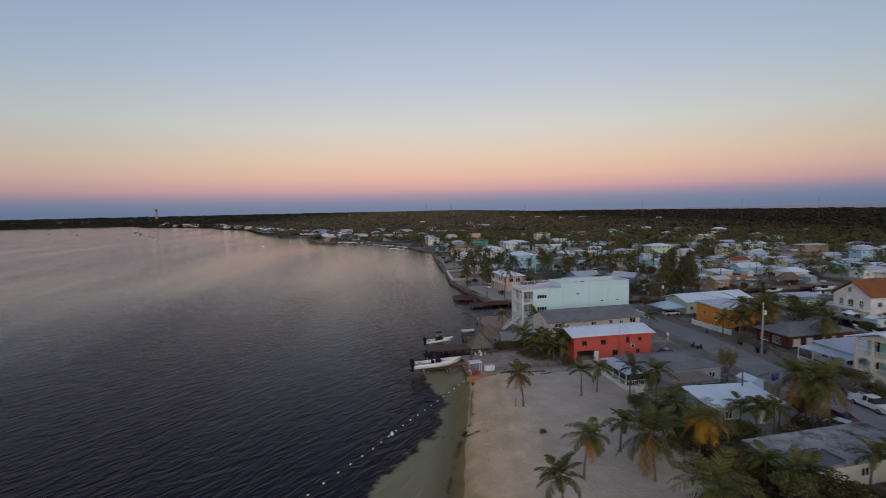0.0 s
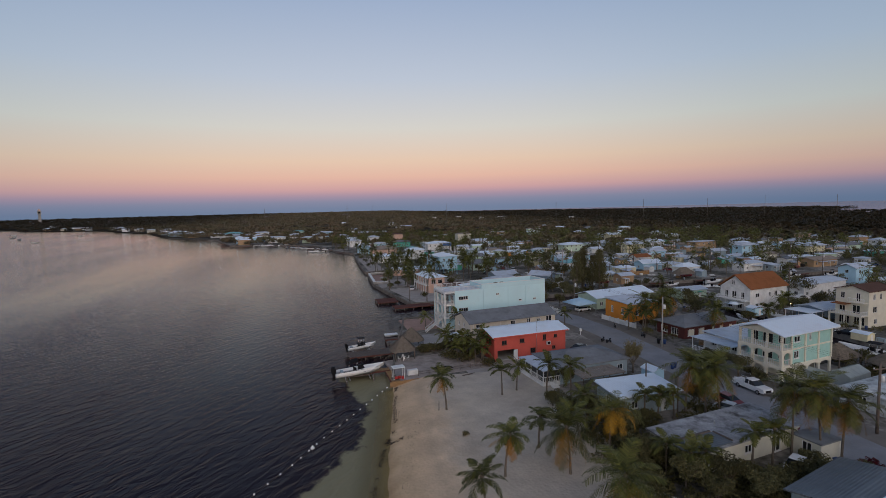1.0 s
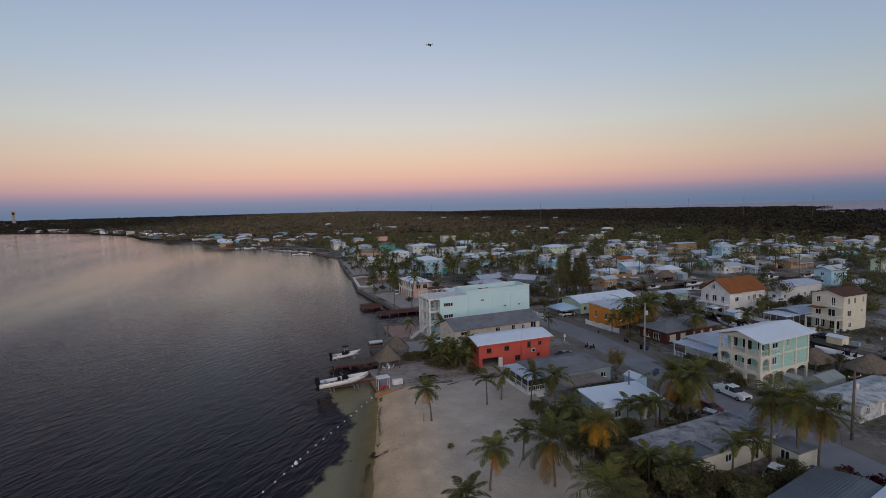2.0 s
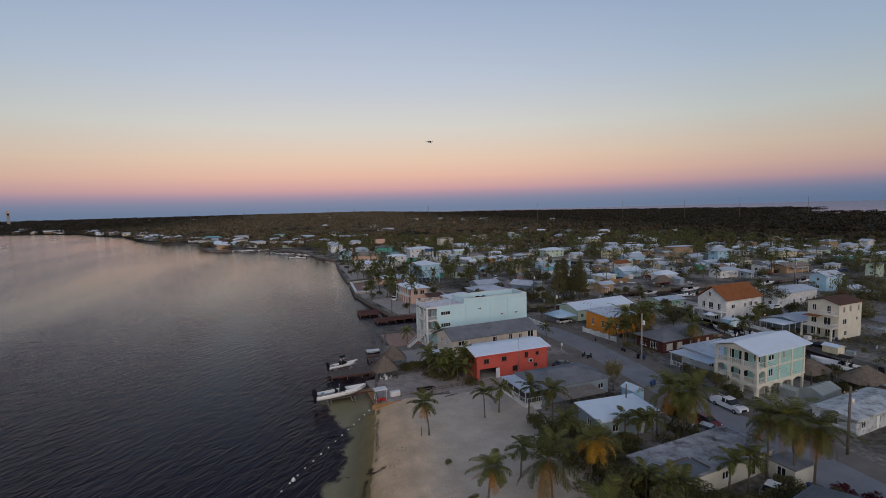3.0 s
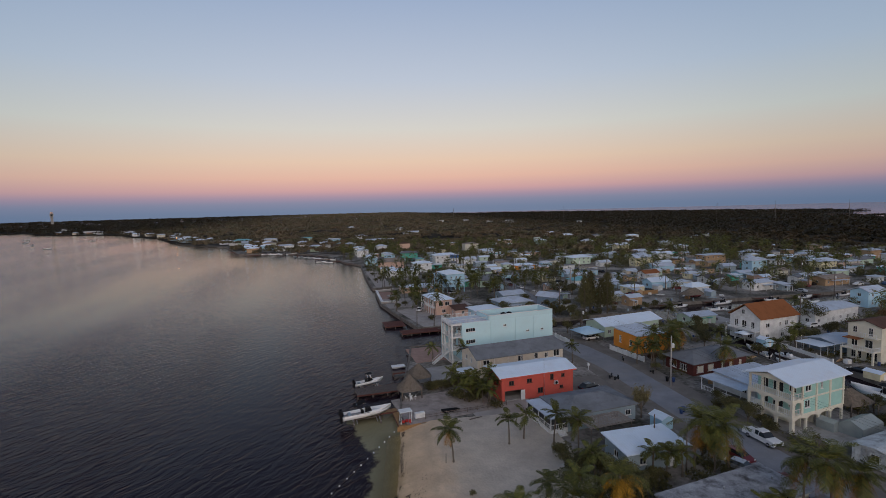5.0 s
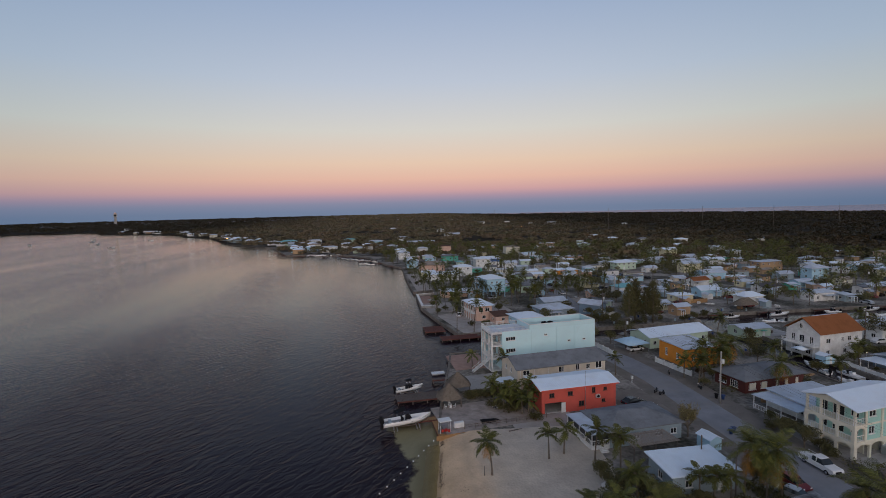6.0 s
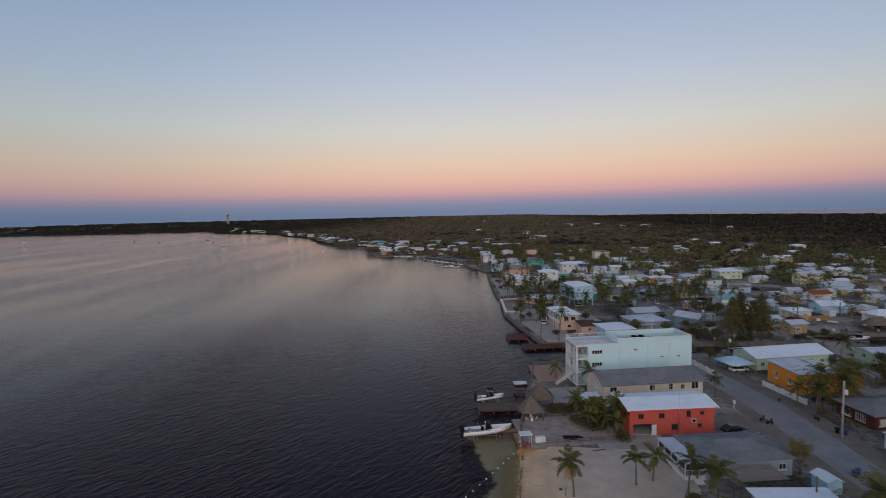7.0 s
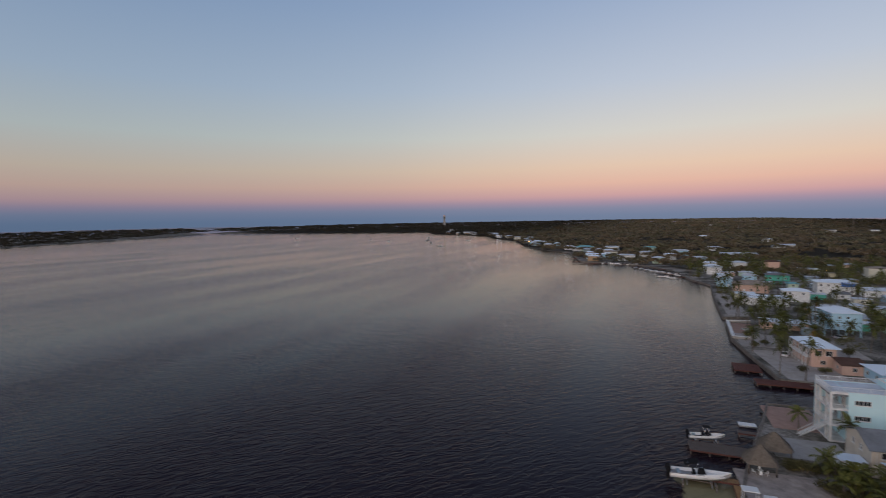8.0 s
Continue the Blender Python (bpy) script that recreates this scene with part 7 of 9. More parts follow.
SHRUBS = [(tree_kit(21, 1.6, 1.3, 900, 0.09, LEAF), "dark green garden shrub"), (tree_kit(22, 1.3, 1.2, 800, 0.09, LEAF_OLIVE), "olive green garden shrub"), (tree_kit(23, 1.4, 1.2, 800, 0.085, RED_LEAF), "crimson flowering garden shrub")]


COARSE = [tree_kit(31, 5.5, 3.0, 1900, 0.135, LEAF), tree_kit(32, 4.2, 2.6, 1600, 0.125, LEAF_OLIVE), tree_kit(33, 7.0, 3.6, 2100, 0.145, LEAF), tree_kit(34, 5.0, 2.4, 1500, 0.11, LEAF_RUSSET), tree_kit(35, 3.0, 2.2, 1400, 0.125, LEAF_OLIVE)]


def tree(x, y, k, s=1.0, rz=0.0, kits=TREES, name="tree", group="village trees", z=GZ):
    (tm, cm), words = kits[k]
    if kits is TREES and k < 5 and math.hypot(x, y) > 150:
        tm, cm = COARSE[k]
    to = thing(name, words, "shrub" if name == "shrub" else "tree", spot(x, y, z, rz, s), group)
    part("trunk", tm, TRUNK, to)
    part("crown", cm, LEAF, to)


tree(48.2, 80.6, 3, 1.25, 40, group="")
for x, y, k, s in ((26.5, 60.5, 0, 0.75), (27.8, 64.5, 0, 0.7), (33.5, 60.0, 2, 0.62), (32.6, 56.5, 0, 0.75), (30.6, 50.6, 0, 0.75), (33.6, 45.5, 0, 0.72), (37.6, 44.2, 0, 0.75), (41.0, 44.0, 1, 0.7), (30.2, 46.6, 1, 0.7),
                   (34.8, 58.6, 0, 0.6), (49.0, 65.0, 0, 0.62), (51.0, 66.4, 1, 0.6), (63.6, 78.0, 0, 0.7), (65.0, 74.8, 0, 0.7), (66.5, 79.8, 1, 0.7), (28.2, 69.6, 4, 0.8), (33.8, 77.2, 0, 0.55), (52.0, 41.0, 0, 0.6), (41.5, 41.8, 0, 0.6),
                   (54.5, 151.0 - 8, 0, 0.8), (50.5, 138.0, 2, 0.7), (58.8, 139.5, 0, 0.75), (66.0, 146.0, 2, 0.8), (96.0, 107.5, 1, 0.8), (88.8, 118.0, 0, 0.8), (93.0, 125.0, 2, 0.8), (118.0, 114.0, 0, 0.85), (114.6, 116.0, 0, 0.8),
                   (86.5, 74.0, 4, 0.9), (90.0, 71.5, 4, 0.9), (92.0, 76.0, 1, 0.7), (128.0, 118.0, 0, 0.9), (132.0, 112.0, 2, 0.8), (100.0, 136.0, 0, 0.8), (88.0, 147.0, 1, 0.8), (31.0, 86.0, 0, 0.5), 
                   (80.0, 195.0, 2, 1.0), (86.5, 200.0, 0, 1.0), (47.5, 171.0, 0, 0.9), (57.0, 170.0, 0, 0.8), (47.0, 190.5, 4, 0.9), (44.0, 178.0, 4, 0.9), (34.0, 190, 1, 0.8), (30.0, 207, 4, 0.9), (62, 190.5, 1, 0.9), (85, 184, 2, 0.9), (90, 190, 0, 1.0), (80, 205, 2, 0.9), (77, 218, 0, 0.9), (60, 225, 2, 0.8), (53, 222, 0, 0.8), (40, 240, 0, 0.8),
                   (63, 240, 4, 1.0), (79, 244, 2, 0.9), (84, 252, 0, 1.0), (92, 236, 2, 0.9), (60.0, 256, 4, 0.8), (22.0, 254, 4, 0.9), (28, 258, 0, 0.8), (47, 262, 0, 0.9), (106, 180, 0, 0.7), (95, 196, 1, 0.9)):
    tree(x, y, k, s, (x * 37 + y * 11) % 360)
for x, y, k, s in ((69.5, 106.6, 0, 0.6), (66.8, 107.2, 6, 0.6), (73.0, 106.4, 0, 0.55), (70.4, 103.2, 6, 0.5), (76.8, 107.6, 4, 0.8), (65.2, 103.2, 1, 0.5), (74.5, 161.5, 5, 1.1), (77.5, 163.0, 5, 1.2), (80.5, 161.4, 5, 1.0), (83.6, 162.6, 5, 1.15), (79.0, 167.0, 5, 0.9), (85.5, 166.0, 5, 0.8), (63.5, 162.5, 0, 0.8), (66.5, 164.5, 4, 1.0), (69.0, 162.0, 0, 0.7), (71.6, 165.0, 1, 0.9),
                   (72.0, 172.0, 0, 0.8), (67.0, 177.0, 4, 1.0), (87.5, 178.0, 0, 0.7), (92.0, 181.0, 1, 0.7), (95.0, 162.5, 4, 0.8), (99.0, 163.5, 0, 0.6), (105.5, 168.0, 4, 0.8)):
    tree(x, y, k, s, (x * 37 + y * 11) % 360)
for i in range(13):
    tree(11.5 + i * 0.72, 102.2 + i * 0.15, i % 2, 1.1, i * 50, SHRUBS, "shrub", "clipped hedge shrubs")
for i, (x, y, k) in enumerate([(17.2, 96.0, 0), (18.8, 94.0, 0), (20.6, 94.6, 1), (22.0, 96.4, 0), (16.0, 97.4, 1), (19.8, 98.2, 0), (23.4, 90.0, 1), (42.4, 45.6, 0), (44.6, 45.2, 0), (46.8, 44.8, 0), (49.0, 45.0, 0), (39.8, 45.8, 1), (56.0, 44.0, 2), (55.0, 42.6, 2), (57.0, 42.0, 2),
                                (31.4, 66.8, 0), (33.2, 68.4, 1), (29.6, 66.0, 0), (28.4, 58.4, 0), (31.0, 58.0, 0), (34.6, 53.0, 1), (33.2, 52.0, 0), (36.2, 61.0, 1), (30.0, 49.0, 0), (50.8, 46.8, 0), (53.2, 52.4, 2), (52.2, 54.6, 2), (51.6, 57.6, 2), (66.2, 71.6, 0), (67.0, 73.6, 0), (64.8, 81.6, 1)]):
    tree(x, y, k, 1.15, i * 77, SHRUBS, "shrub", "garden shrubs")
thick = random.Random(5)
under = [[], [], []]
ug = np.random.RandomState(15)


def clump_at(store, x, y, z, rx, rz_, n, size):
    """Adds a low mound of loose leaves."""
    d = ug.normal(size=(n, 3))
    d /= np.linalg.norm(d, axis=1)[:, None]
    d[:, 2] = np.abs(d[:, 2])
    a = ug.normal(size=(n, 3))
    a /= np.linalg.norm(a, axis=1)[:, None]
    b = np.cross(a, ug.normal(size=(n, 3)))
    b /= np.linalg.norm(b, axis=1)[:, None]
    sz = size * ug.uniform(0.6, 1.4, (n, 1))
    store[0].append(d * (0.55 + 0.5 * ug.rand(n, 1)) * np.array((rx, rx, rz_)) + np.array((x, y, z)))
    store[1].append(a * sz)
    store[2].append(b * sz * 0.6)


for k in range(430):
    x, y = thick.uniform(25.5, 57), thick.uniform(30, 66)
    roofed = any(math.hypot(x - px_, y - py_) < pr * 0.72 for px_, py_, pr in PLOTS) or abs(x - 58.5) < 6.2 or (abs(x - 44.6) < 9 and abs(y - 52.4) < 5.6) or (abs(x - 41) < 6.5 and abs(y - 67) < 4.5)
    if roofed or x < 26.4 + (y - 40) * 0.09 or k % 4 and x > 52:
        continue
    if k % 14 == 0:
        tree(x, y, thick.choice((0, 0, 1, 4)), thick.uniform(0.45, 0.7), k * 41)
    else:
        clump_at(under, x, y, GZ, thick.uniform(0.7, 1.5), thick.uniform(0.7, 2.0), 120, 0.13)
for k in range(420):
    x, y = thick.uniform(64.5, 135), thick.uniform(56, 168)
    if any(math.hypot(x - px_, y - py_) < pr * 0.8 + 0.5 for px_, py_, pr in PLOTS) or in_canal(x, y, 1.5) or abs(x - 58) < 6.8 or (72 < x < 86 and 60 < y < 74) or 104 < x < 122 and 140 < y < 162:
        continue
    if noise.noise((x * 0.09, y * 0.09, 2)) < -0.05:
        continue
    if k % 11 == 0:
        tree(x, y, thick.choice((0, 1, 4)), thick.uniform(0.45, 0.8), k * 41)
    else:
        clump_at(under, x, y, GZ, thick.uniform(0.6, 1.7), thick.uniform(0.5, 1.9), 100, 0.14)
tagged(new("undergrowth", quads_mesh("undergrowth", *[np.concatenate(v) for v in under], LEAF_OLIVE)), "dense dark green undergrowth below palms and along yards", "undergrowth", kind="stuff")
for x, y, hh_, kit, rz in ((7, 274, 6, 2, 80), (20, 262, 6.5, 2, 200), (24, 271, 7, 5, 240), (9.5, 238, 6, 1, 280), (6.0, 247, 5.5, 0, 320), (12.5, 243, 7, 2, 15), (17, 250, 7, 5, 55), (14, 216, 6, 0, 95), (13.5, 205, 6.5, 2, 135), (20.5, 212, 7, 5, 175),
                           (28.5, 236, 7.5, 2, 215), (31, 216, 7, 5, 255), (26, 222, 7.5, 2, 295), (47, 214, 8, 5, 335), (49, 250, 8, 2, 25), (62, 222, 8, 5, 65), (43.5, 256, 7.5, 2, 105), (66.5, 205, 7.5, 5, 145), (82, 216, 8, 2, 185), (91, 224, 7.5, 5, 225), (33.5, 258, 7, 1, 265), (36, 205, 7.5, 2, 305), (88, 178 - 9, 7, 5, 345)):
    if (y < 130 or inside(x - 0.8, y - 0.8, SHORE)) and not in_canal(x, y, 0.6):
        palm(x, y, kit, hh_, rz)
for x, y, hh_, kit, rz in ((2.5, 262, 6, 2, 40), (1.0, 284, 6.5, 5, 90), (-1.0, 300, 6, 2, 130), (-3.5, 322, 6.5, 5, 10), (4.5, 296, 7, 2, 250), (6.0, 312, 6.5, 5, 300), (2.0, 336, 7, 2, 200), (-5.5, 344, 6, 5, 60), (8.5, 226.5, 5.5, 2, 30), (9.0, 186, 6, 5, 80)):
    palm(x, y, kit, hh_, rz)
for i, (x, y) in enumerate(((1.5, 268), (3.8, 275), (0.2, 292), (5.2, 304), (-2.4, 312), (-4.0, 334), (9.6, 192), (8.0, 208), (13.0, 196), (20.5, 168), (25.5, 168.5), (17.0, 214))):
    tree(x, y, i % 2, 1.2, i * 63, SHRUBS, "shrub", "seafront shrubs")
tree(12.9, 62.8, 1, 0.45, 0, SHRUBS, "shrub", "", GZ + 0.05)

rng = random.Random(31)
far_palms = []
n_tree = 0
street_x = lambda y: np.interp(y, (162, 185, 209, 263, 308, 380), (60.5, 64, 67, 69.5, 75, 84))
for k in range(9000):
    x, y = rng.uniform(-30, 325), rng.uniform(105, 560)
    q = 0.45 * x + y
    if q < 150 or q > 560 or not inside(x - 2.5, y, SHORE) or in_canal(x, y, 2.5):
        continue
    if not all(math.hypot(x - px_, y - py_) > pr * 0.78 + 1.2 for px_, py_, pr in PLOTS):
        continue
    if abs(x - street_x(y)) < 4.6 and y < 380 or y < 165 and x < 56:
        continue
    if x < 62 and y < 165 or (x > 80 and y < 176 and x < 135):
        continue
    if 95 < x < 240 and 165 < y < 300 and rng.random() < 0.5:
        continue
    if x < 50 and y < 420 and rng.random() < 0.6:
        continue
    if rng.random() < (0.3 if x > 62 else 0.68 if y < 300 else 0.45):
        continue
    n_tree += 1
    near_sea = not inside(x - 45, y, SHORE)
    is_palm = rng.random() < (0.7 if near_sea else 0.3)
    if math.hypot(x, y) > 205:
        if n_tree % 2 or is_palm:
            far_palms.append((x, y, is_palm))
    elif n_tree % 5 and not is_palm:
        far_palms.append((x, y, False))
    elif n_tree % 3 == 0:
        if is_palm:
            palm(x, y, rng.randrange(6), rng.uniform(4.5, 8.5), rng.uniform(0, 360), group="village palms")
        else:
            tree(x, y, rng.randrange(5), rng.uniform(0.7, 1.15), rng.uniform(0, 360))

# the village greenery farther off: palm heads and leafy crowns past counting
ng = np.random.RandomState(3)
heads = [[np.array(a) for a in palm_crown(300 + k, 15, 3.5, -45, 78, 1.0, 11, 0.11)] for k in range(3)]
leafy = []
for k in range(6):
    n_leaf, half = (640, 0.16) if k < 3 else (200, 0.31)
    d = ng.normal(size=(n_leaf, 3))
    d /= np.linalg.norm(d, axis=1)[:, None]
    lob = ng.normal(size=(6, 3)) * np.array((1.3, 1.3, 0.6))
    c0 = lob[ng.randint(6, size=n_leaf)] + d * (0.75 + 0.6 * ng.rand(n_leaf, 1)) * np.array((1.1, 1.1, 0.8))
    a = ng.normal(size=(n_leaf, 3))
    a /= np.linalg.norm(a, axis=1)[:, None]
    b = np.cross(a, ng.normal(size=(n_leaf, 3)))
    b /= np.linalg.norm(b, axis=1)[:, None]
    leafy.append([c0, a * half, b * half * 0.7])
pc, lc = [[], [], []], [[], [], []]
trunks = bmesh.new()
for x, y, is_palm in far_palms[:1550]:
    an = rng.uniform(0, 6.28)
    ro = np.array(((math.cos(an), -math.sin(an), 0), (math.sin(an), math.cos(an), 0), (0, 0, 1)))
    if x < 150 and y < 360 and rng.random() < (0.4 if is_palm else 0.5):
        continue
    if is_palm:
        hz = rng.uniform(4.5, 8.5)
        kit, store = [v[::2] for v in heads[rng.randrange(3)]], pc
        scale_w = 1.5
        tube(trunks, (x, y, GZ - 0.1), (x, y, GZ + hz), 0.2, 0.13, 4, False)
    else:
        hz = rng.uniform(1.2, 2.6)
        kit, store = leafy[rng.randrange(3) + (3 if math.hypot(x, y) > 330 else 0)], lc
        scale_w = 1.0
    sz = rng.uniform(0.85, 1.3)
    store[0].append(kit[0] @ ro.T * sz + np.array((x, y, GZ + hz)))
    store[1].append(kit[1] @ ro.T * sz)
    store[2].append(kit[2] @ ro.T * sz * scale_w)
tagged(new("palm_grove", quads_mesh("palm_grove", *[np.concatenate(v) for v in pc], PALM)), "many coconut palm crowns among the village houses", "palms", kind="stuff")
tagged(new("garden_trees", quads_mesh("garden_trees", *[np.concatenate(v) for v in lc], LEAF)), "leafy dark garden trees among the village houses", "trees", kind="stuff")
solid("palm_trunks", trunks, TRUNK, "slender trunks of the distant village palms", "palms", kind="stuff")

# mangrove and hardwood forest beyond the houses: loose leaf clumps
ng = np.random.RandomState(8)
cs, us, vs = [], [], []
clump = ng.normal(size=(74, 3))
clump /= np.linalg.norm(clump, axis=1)[:, None]
clump[:, 2] = np.abs(clump[:, 2]) * 0.9 + 0.05
dist = 120.0
while dist < 3600:
    step_a = 4.2 / (dist ** 0.80) * 2.0
    for az in np.arange(-1.02, 1.32, step_a):
        aa = az + ng.uniform(-0.5, 0.5) * step_a
        rr = dist * (1 + ng.uniform(-0.02, 0.02))
        x, y = -math.sin(aa) * rr, math.cos(aa) * rr
        q = 0.45 * x + y
        land_here = inside(x, y, SHORE)
        isle_here = any(inside(x, y, isle) for isle in ISLES)
        if not (land_here or isle_here):
            continue
        if land_here:
            shore_wood = (x < -95 and y > 560)
            if not shore_wood and q < 425 + 45 * noise.noise((x * 0.01, y * 0.01, 0)) and x < 330:
                continue
            if not all(math.hypot(x - px_, y - py_) > pr * 0.8 + (2 if py_ < 900 else 0) for px_, py_, pr in PLOTS):
                continue
            if noise.noise((x * 0.006, y * 0.006, 5)) > 0.6:
                continue
        size = (2.6 + rr * 0.0046) * ng.uniform(0.55, 1.5)
        hgt = (4.4 + 2.4 * noise.noise((x * 0.012, y * 0.012, 9)) + 3.2 * noise.noise((x * 0.06, y * 0.06, 4)) + ng.uniform(-1.2, 1.4)) * (0.75 if rr > 1400 else 1.0)
        # the far wooded land to the west lies higher
        hgt += 17 * min(1.0, max(0.0, (rr - 1500) / 1300)) * min(1.0, max(0.0, (650 - x) / 500))
        n = 74 if rr < 700 else 34
        d = clump[:n] * (0.75 + 0.4 * ng.rand(n, 1))
        pts = d * np.array((size, size, 2.4)) + np.array((x, y, GZ + hgt - 1.6))
        up = np.array((0, 0, 1.0)) + 0.6 * ng.normal(size=(n, 3))
        a = np.cross(up, ng.normal(size=(n, 3)))
        a /= np.linalg.norm(a, axis=1)[:, None]
        b = np.cross(up, a)
        b /= np.linalg.norm(b, axis=1)[:, None]
        s = (0.28 + size * 0.125) * ng.uniform(0.7, 1.3, (n, 1))
        cs.append(pts)
        us.append(a * s)
        vs.append(b * s * 0.7)
    dist *= 1.0105
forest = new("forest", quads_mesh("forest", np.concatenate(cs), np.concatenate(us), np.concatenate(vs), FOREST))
tagged(forest, "dark green mangrove and hardwood forest canopy", "forest", kind="stuff")

# ---- boats ----


def hull_bm(L, beam, free_b, draft, open_deck=True):
    """A lofted planing hull, bow towards +x, keel line at z = 0."""
    bm = bmesh.new()
    N = 12
    secs = []
    for i in range(N + 1):
        t = i / N
        x = -L / 2 + L * t
        wb = beam / 2 * (0.94 + 0.06 * min(1, t / 0.3)) * (1 - max(0, (t - 0.34) / 0.66) ** 1.9)
        wb = max(wb, 0.03)
        keel = 0.0 + (draft + free_b * 0.75) * max(0, (t - 0.62) / 0.38) ** 2.4
        sheer = draft + free_b * (0.85 + 0.62 * t ** 2.2)
        chine = keel + (sheer - keel) * (0.36 + 0.1 * t)
        cw = wb * (0.87 - 0.55 * max(0, t - 0.55))
        pts = [(0, keel), (cw, chine), (wb, sheer), (wb * 0.86, sheer), (wb * 0.84, sheer - 0.12 if not open_deck else max(chine, sheer - 0.55))]
        secs.append([bm.verts.new((x, s * y, z)) for s in (-1, 1) for y, z in (pts if s < 0 else pts)])
    for a, b in zip(secs, secs[1:]):
        for k in range(4):
            for o, flip in ((0, False), (5, True)):
                f = (a[o + k], b[o + k], b[o + k + 1], a[o + k + 1])
                bm.faces.new(f if not flip else f[::-1]).smooth = k != 2
        bm.faces.new((a[4], b[4], b[9], a[9]))
    bm.faces.new([secs[0][i] for i in (0, 1, 2, 3, 4, 9, 8, 7, 6, 5)])
    bmesh.ops.remove_doubles(bm, verts=bm.verts, dist=0.002)
    bmesh.ops.recalc_face_normals(bm, faces=bm.faces)
    return bm


def outboard(parent, x, y, z, s=1.0):
    c = bmesh.new()
    box(c, 0.62 * s, 0.46 * s, 0.62 * s, 0, 0, 0.35 * s, 0, 0.09 * s)
    box(c, 0.5 * s, 0.4 * s, 0.2 * s, 0, 0, 0.16 * s)
    eo = part("outboard_motor", c, BLACK, parent, "black outboard motor", pose(x, y, z))
    g = bmesh.new()
    box(g, 0.24 * s, 0.14 * s, 0.95 * s, 0.02, 0, -0.78 * s)
    tube(g, (-0.32 * s, 0, -0.68 * s), (0.25 * s, 0, -0.68 * s), 0.07 * s, 0.04 * s, 8)
    part("leg", g, BLACK, eo)


def boat(label, x, y, z, rz, L=9.0, engines=2, top=True, console=True, hull=GEL, group=""):
    bo = thing("motor_boat", label, "boat", spot(x, y, z, rz), group)
    beam = 0.26 * L
    part("hull", hull_bm(L, beam, 0.095 * L, 0.06 * L), hull, bo)
    fl = 0.06 * L + 0.095 * L * 0.85 - 0.5
    if console:
        c = bmesh.new()
        side_prism(c, [(-0.5, 0), (0.7, 0), (0.6, 0.7), (0.25, 1.15), (-0.45, 1.15)], -0.5, 0.5, 0.06, 0.6)
        co = part("console", c, BLACK if top or L > 9 else hull, bo, "dark helm console" if top or L > 9 else "", pose(0.02 * L, 0, fl + 0.02))
        w_ = bmesh.new()
        box(w_, 0.04, 0.86, 0.42, 0, 0, 0)
        part("windshield", w_, GLASS, co, "dark tinted windshield", pose(0.42, 0, 1.12, 0, -22))
        s_ = bmesh.new()
        box(s_, 0.5, 1.0, 0.75, 0, 0, 0, 0, 0.05)
        box(s_, 0.12, 1.0, 0.5, -0.22, 0, 0.72, 0, 0.03)
        part("helm_seat", s_, BLACK, bo, m=pose(-0.1 * L, 0, fl))
    sole = bmesh.new()
    prism(sole, [(-0.47 * L, -beam * 0.37), (0.1 * L, -beam * 0.4), (0.1 * L, beam * 0.4), (-0.47 * L, beam * 0.37)], fl - 0.04, fl + 0.04)
    part("cockpit_sole", sole, DECK_GREY, bo, "grey non-skid cockpit sole")
    if L > 6.2:
        rub = bmesh.new()
        for sy in (-1, 1):
            tube(rub, (-L / 2, sy * beam * 0.475, 0.06 * L + 0.078 * L), (0.05 * L, sy * beam * 0.5, 0.06 * L + 0.09 * L), 0.035, seg=5)
        part("rub_rail", rub, BLACK, bo, "dark rub rail")
    bc = bmesh.new()
    box(bc, 0.6, beam * 0.6, 0.45, 0, 0, 0, 0, 0.05)
    part("stern_bench", bc, W_GREY, bo, m=pose(-0.36 * L, 0, fl))
    fd = bmesh.new()
    prism(fd, [(0.12 * L, -beam * 0.38), (0.30 * L, -beam * 0.29), (0.40 * L, -beam * 0.12), (0.43 * L, 0), (0.40 * L, beam * 0.12), (0.30 * L, beam * 0.29), (0.12 * L, beam * 0.38)], fl + 0.12, fl + 0.3)
    part("foredeck", fd, hull, bo)
    if top:
        t = bmesh.new()
        box(t, 0.2 * L, beam * 0.72, 0.08, 0, 0, 0, 0, 0.03)
        to = part("t_top", t, BLACK, bo, "black canvas top", pose(-0.02 * L, 0, fl + 2.1))
        f = bmesh.new()
        for sx in (-0.06, 0.05):
            for sy in (-1, 1):
                tube(f, (sx * L, sy * 0.55, -2.1), (sx * L, sy * beam * 0.3, 0), 0.03, seg=6)
        part("frame", f, CHROME, to)
    for i in range(engines):
        outboard(bo, -L / 2 - 0.25, (i - (engines - 1) / 2) * 0.7, 0.06 * L + 0.3, L / 7)
    return bo


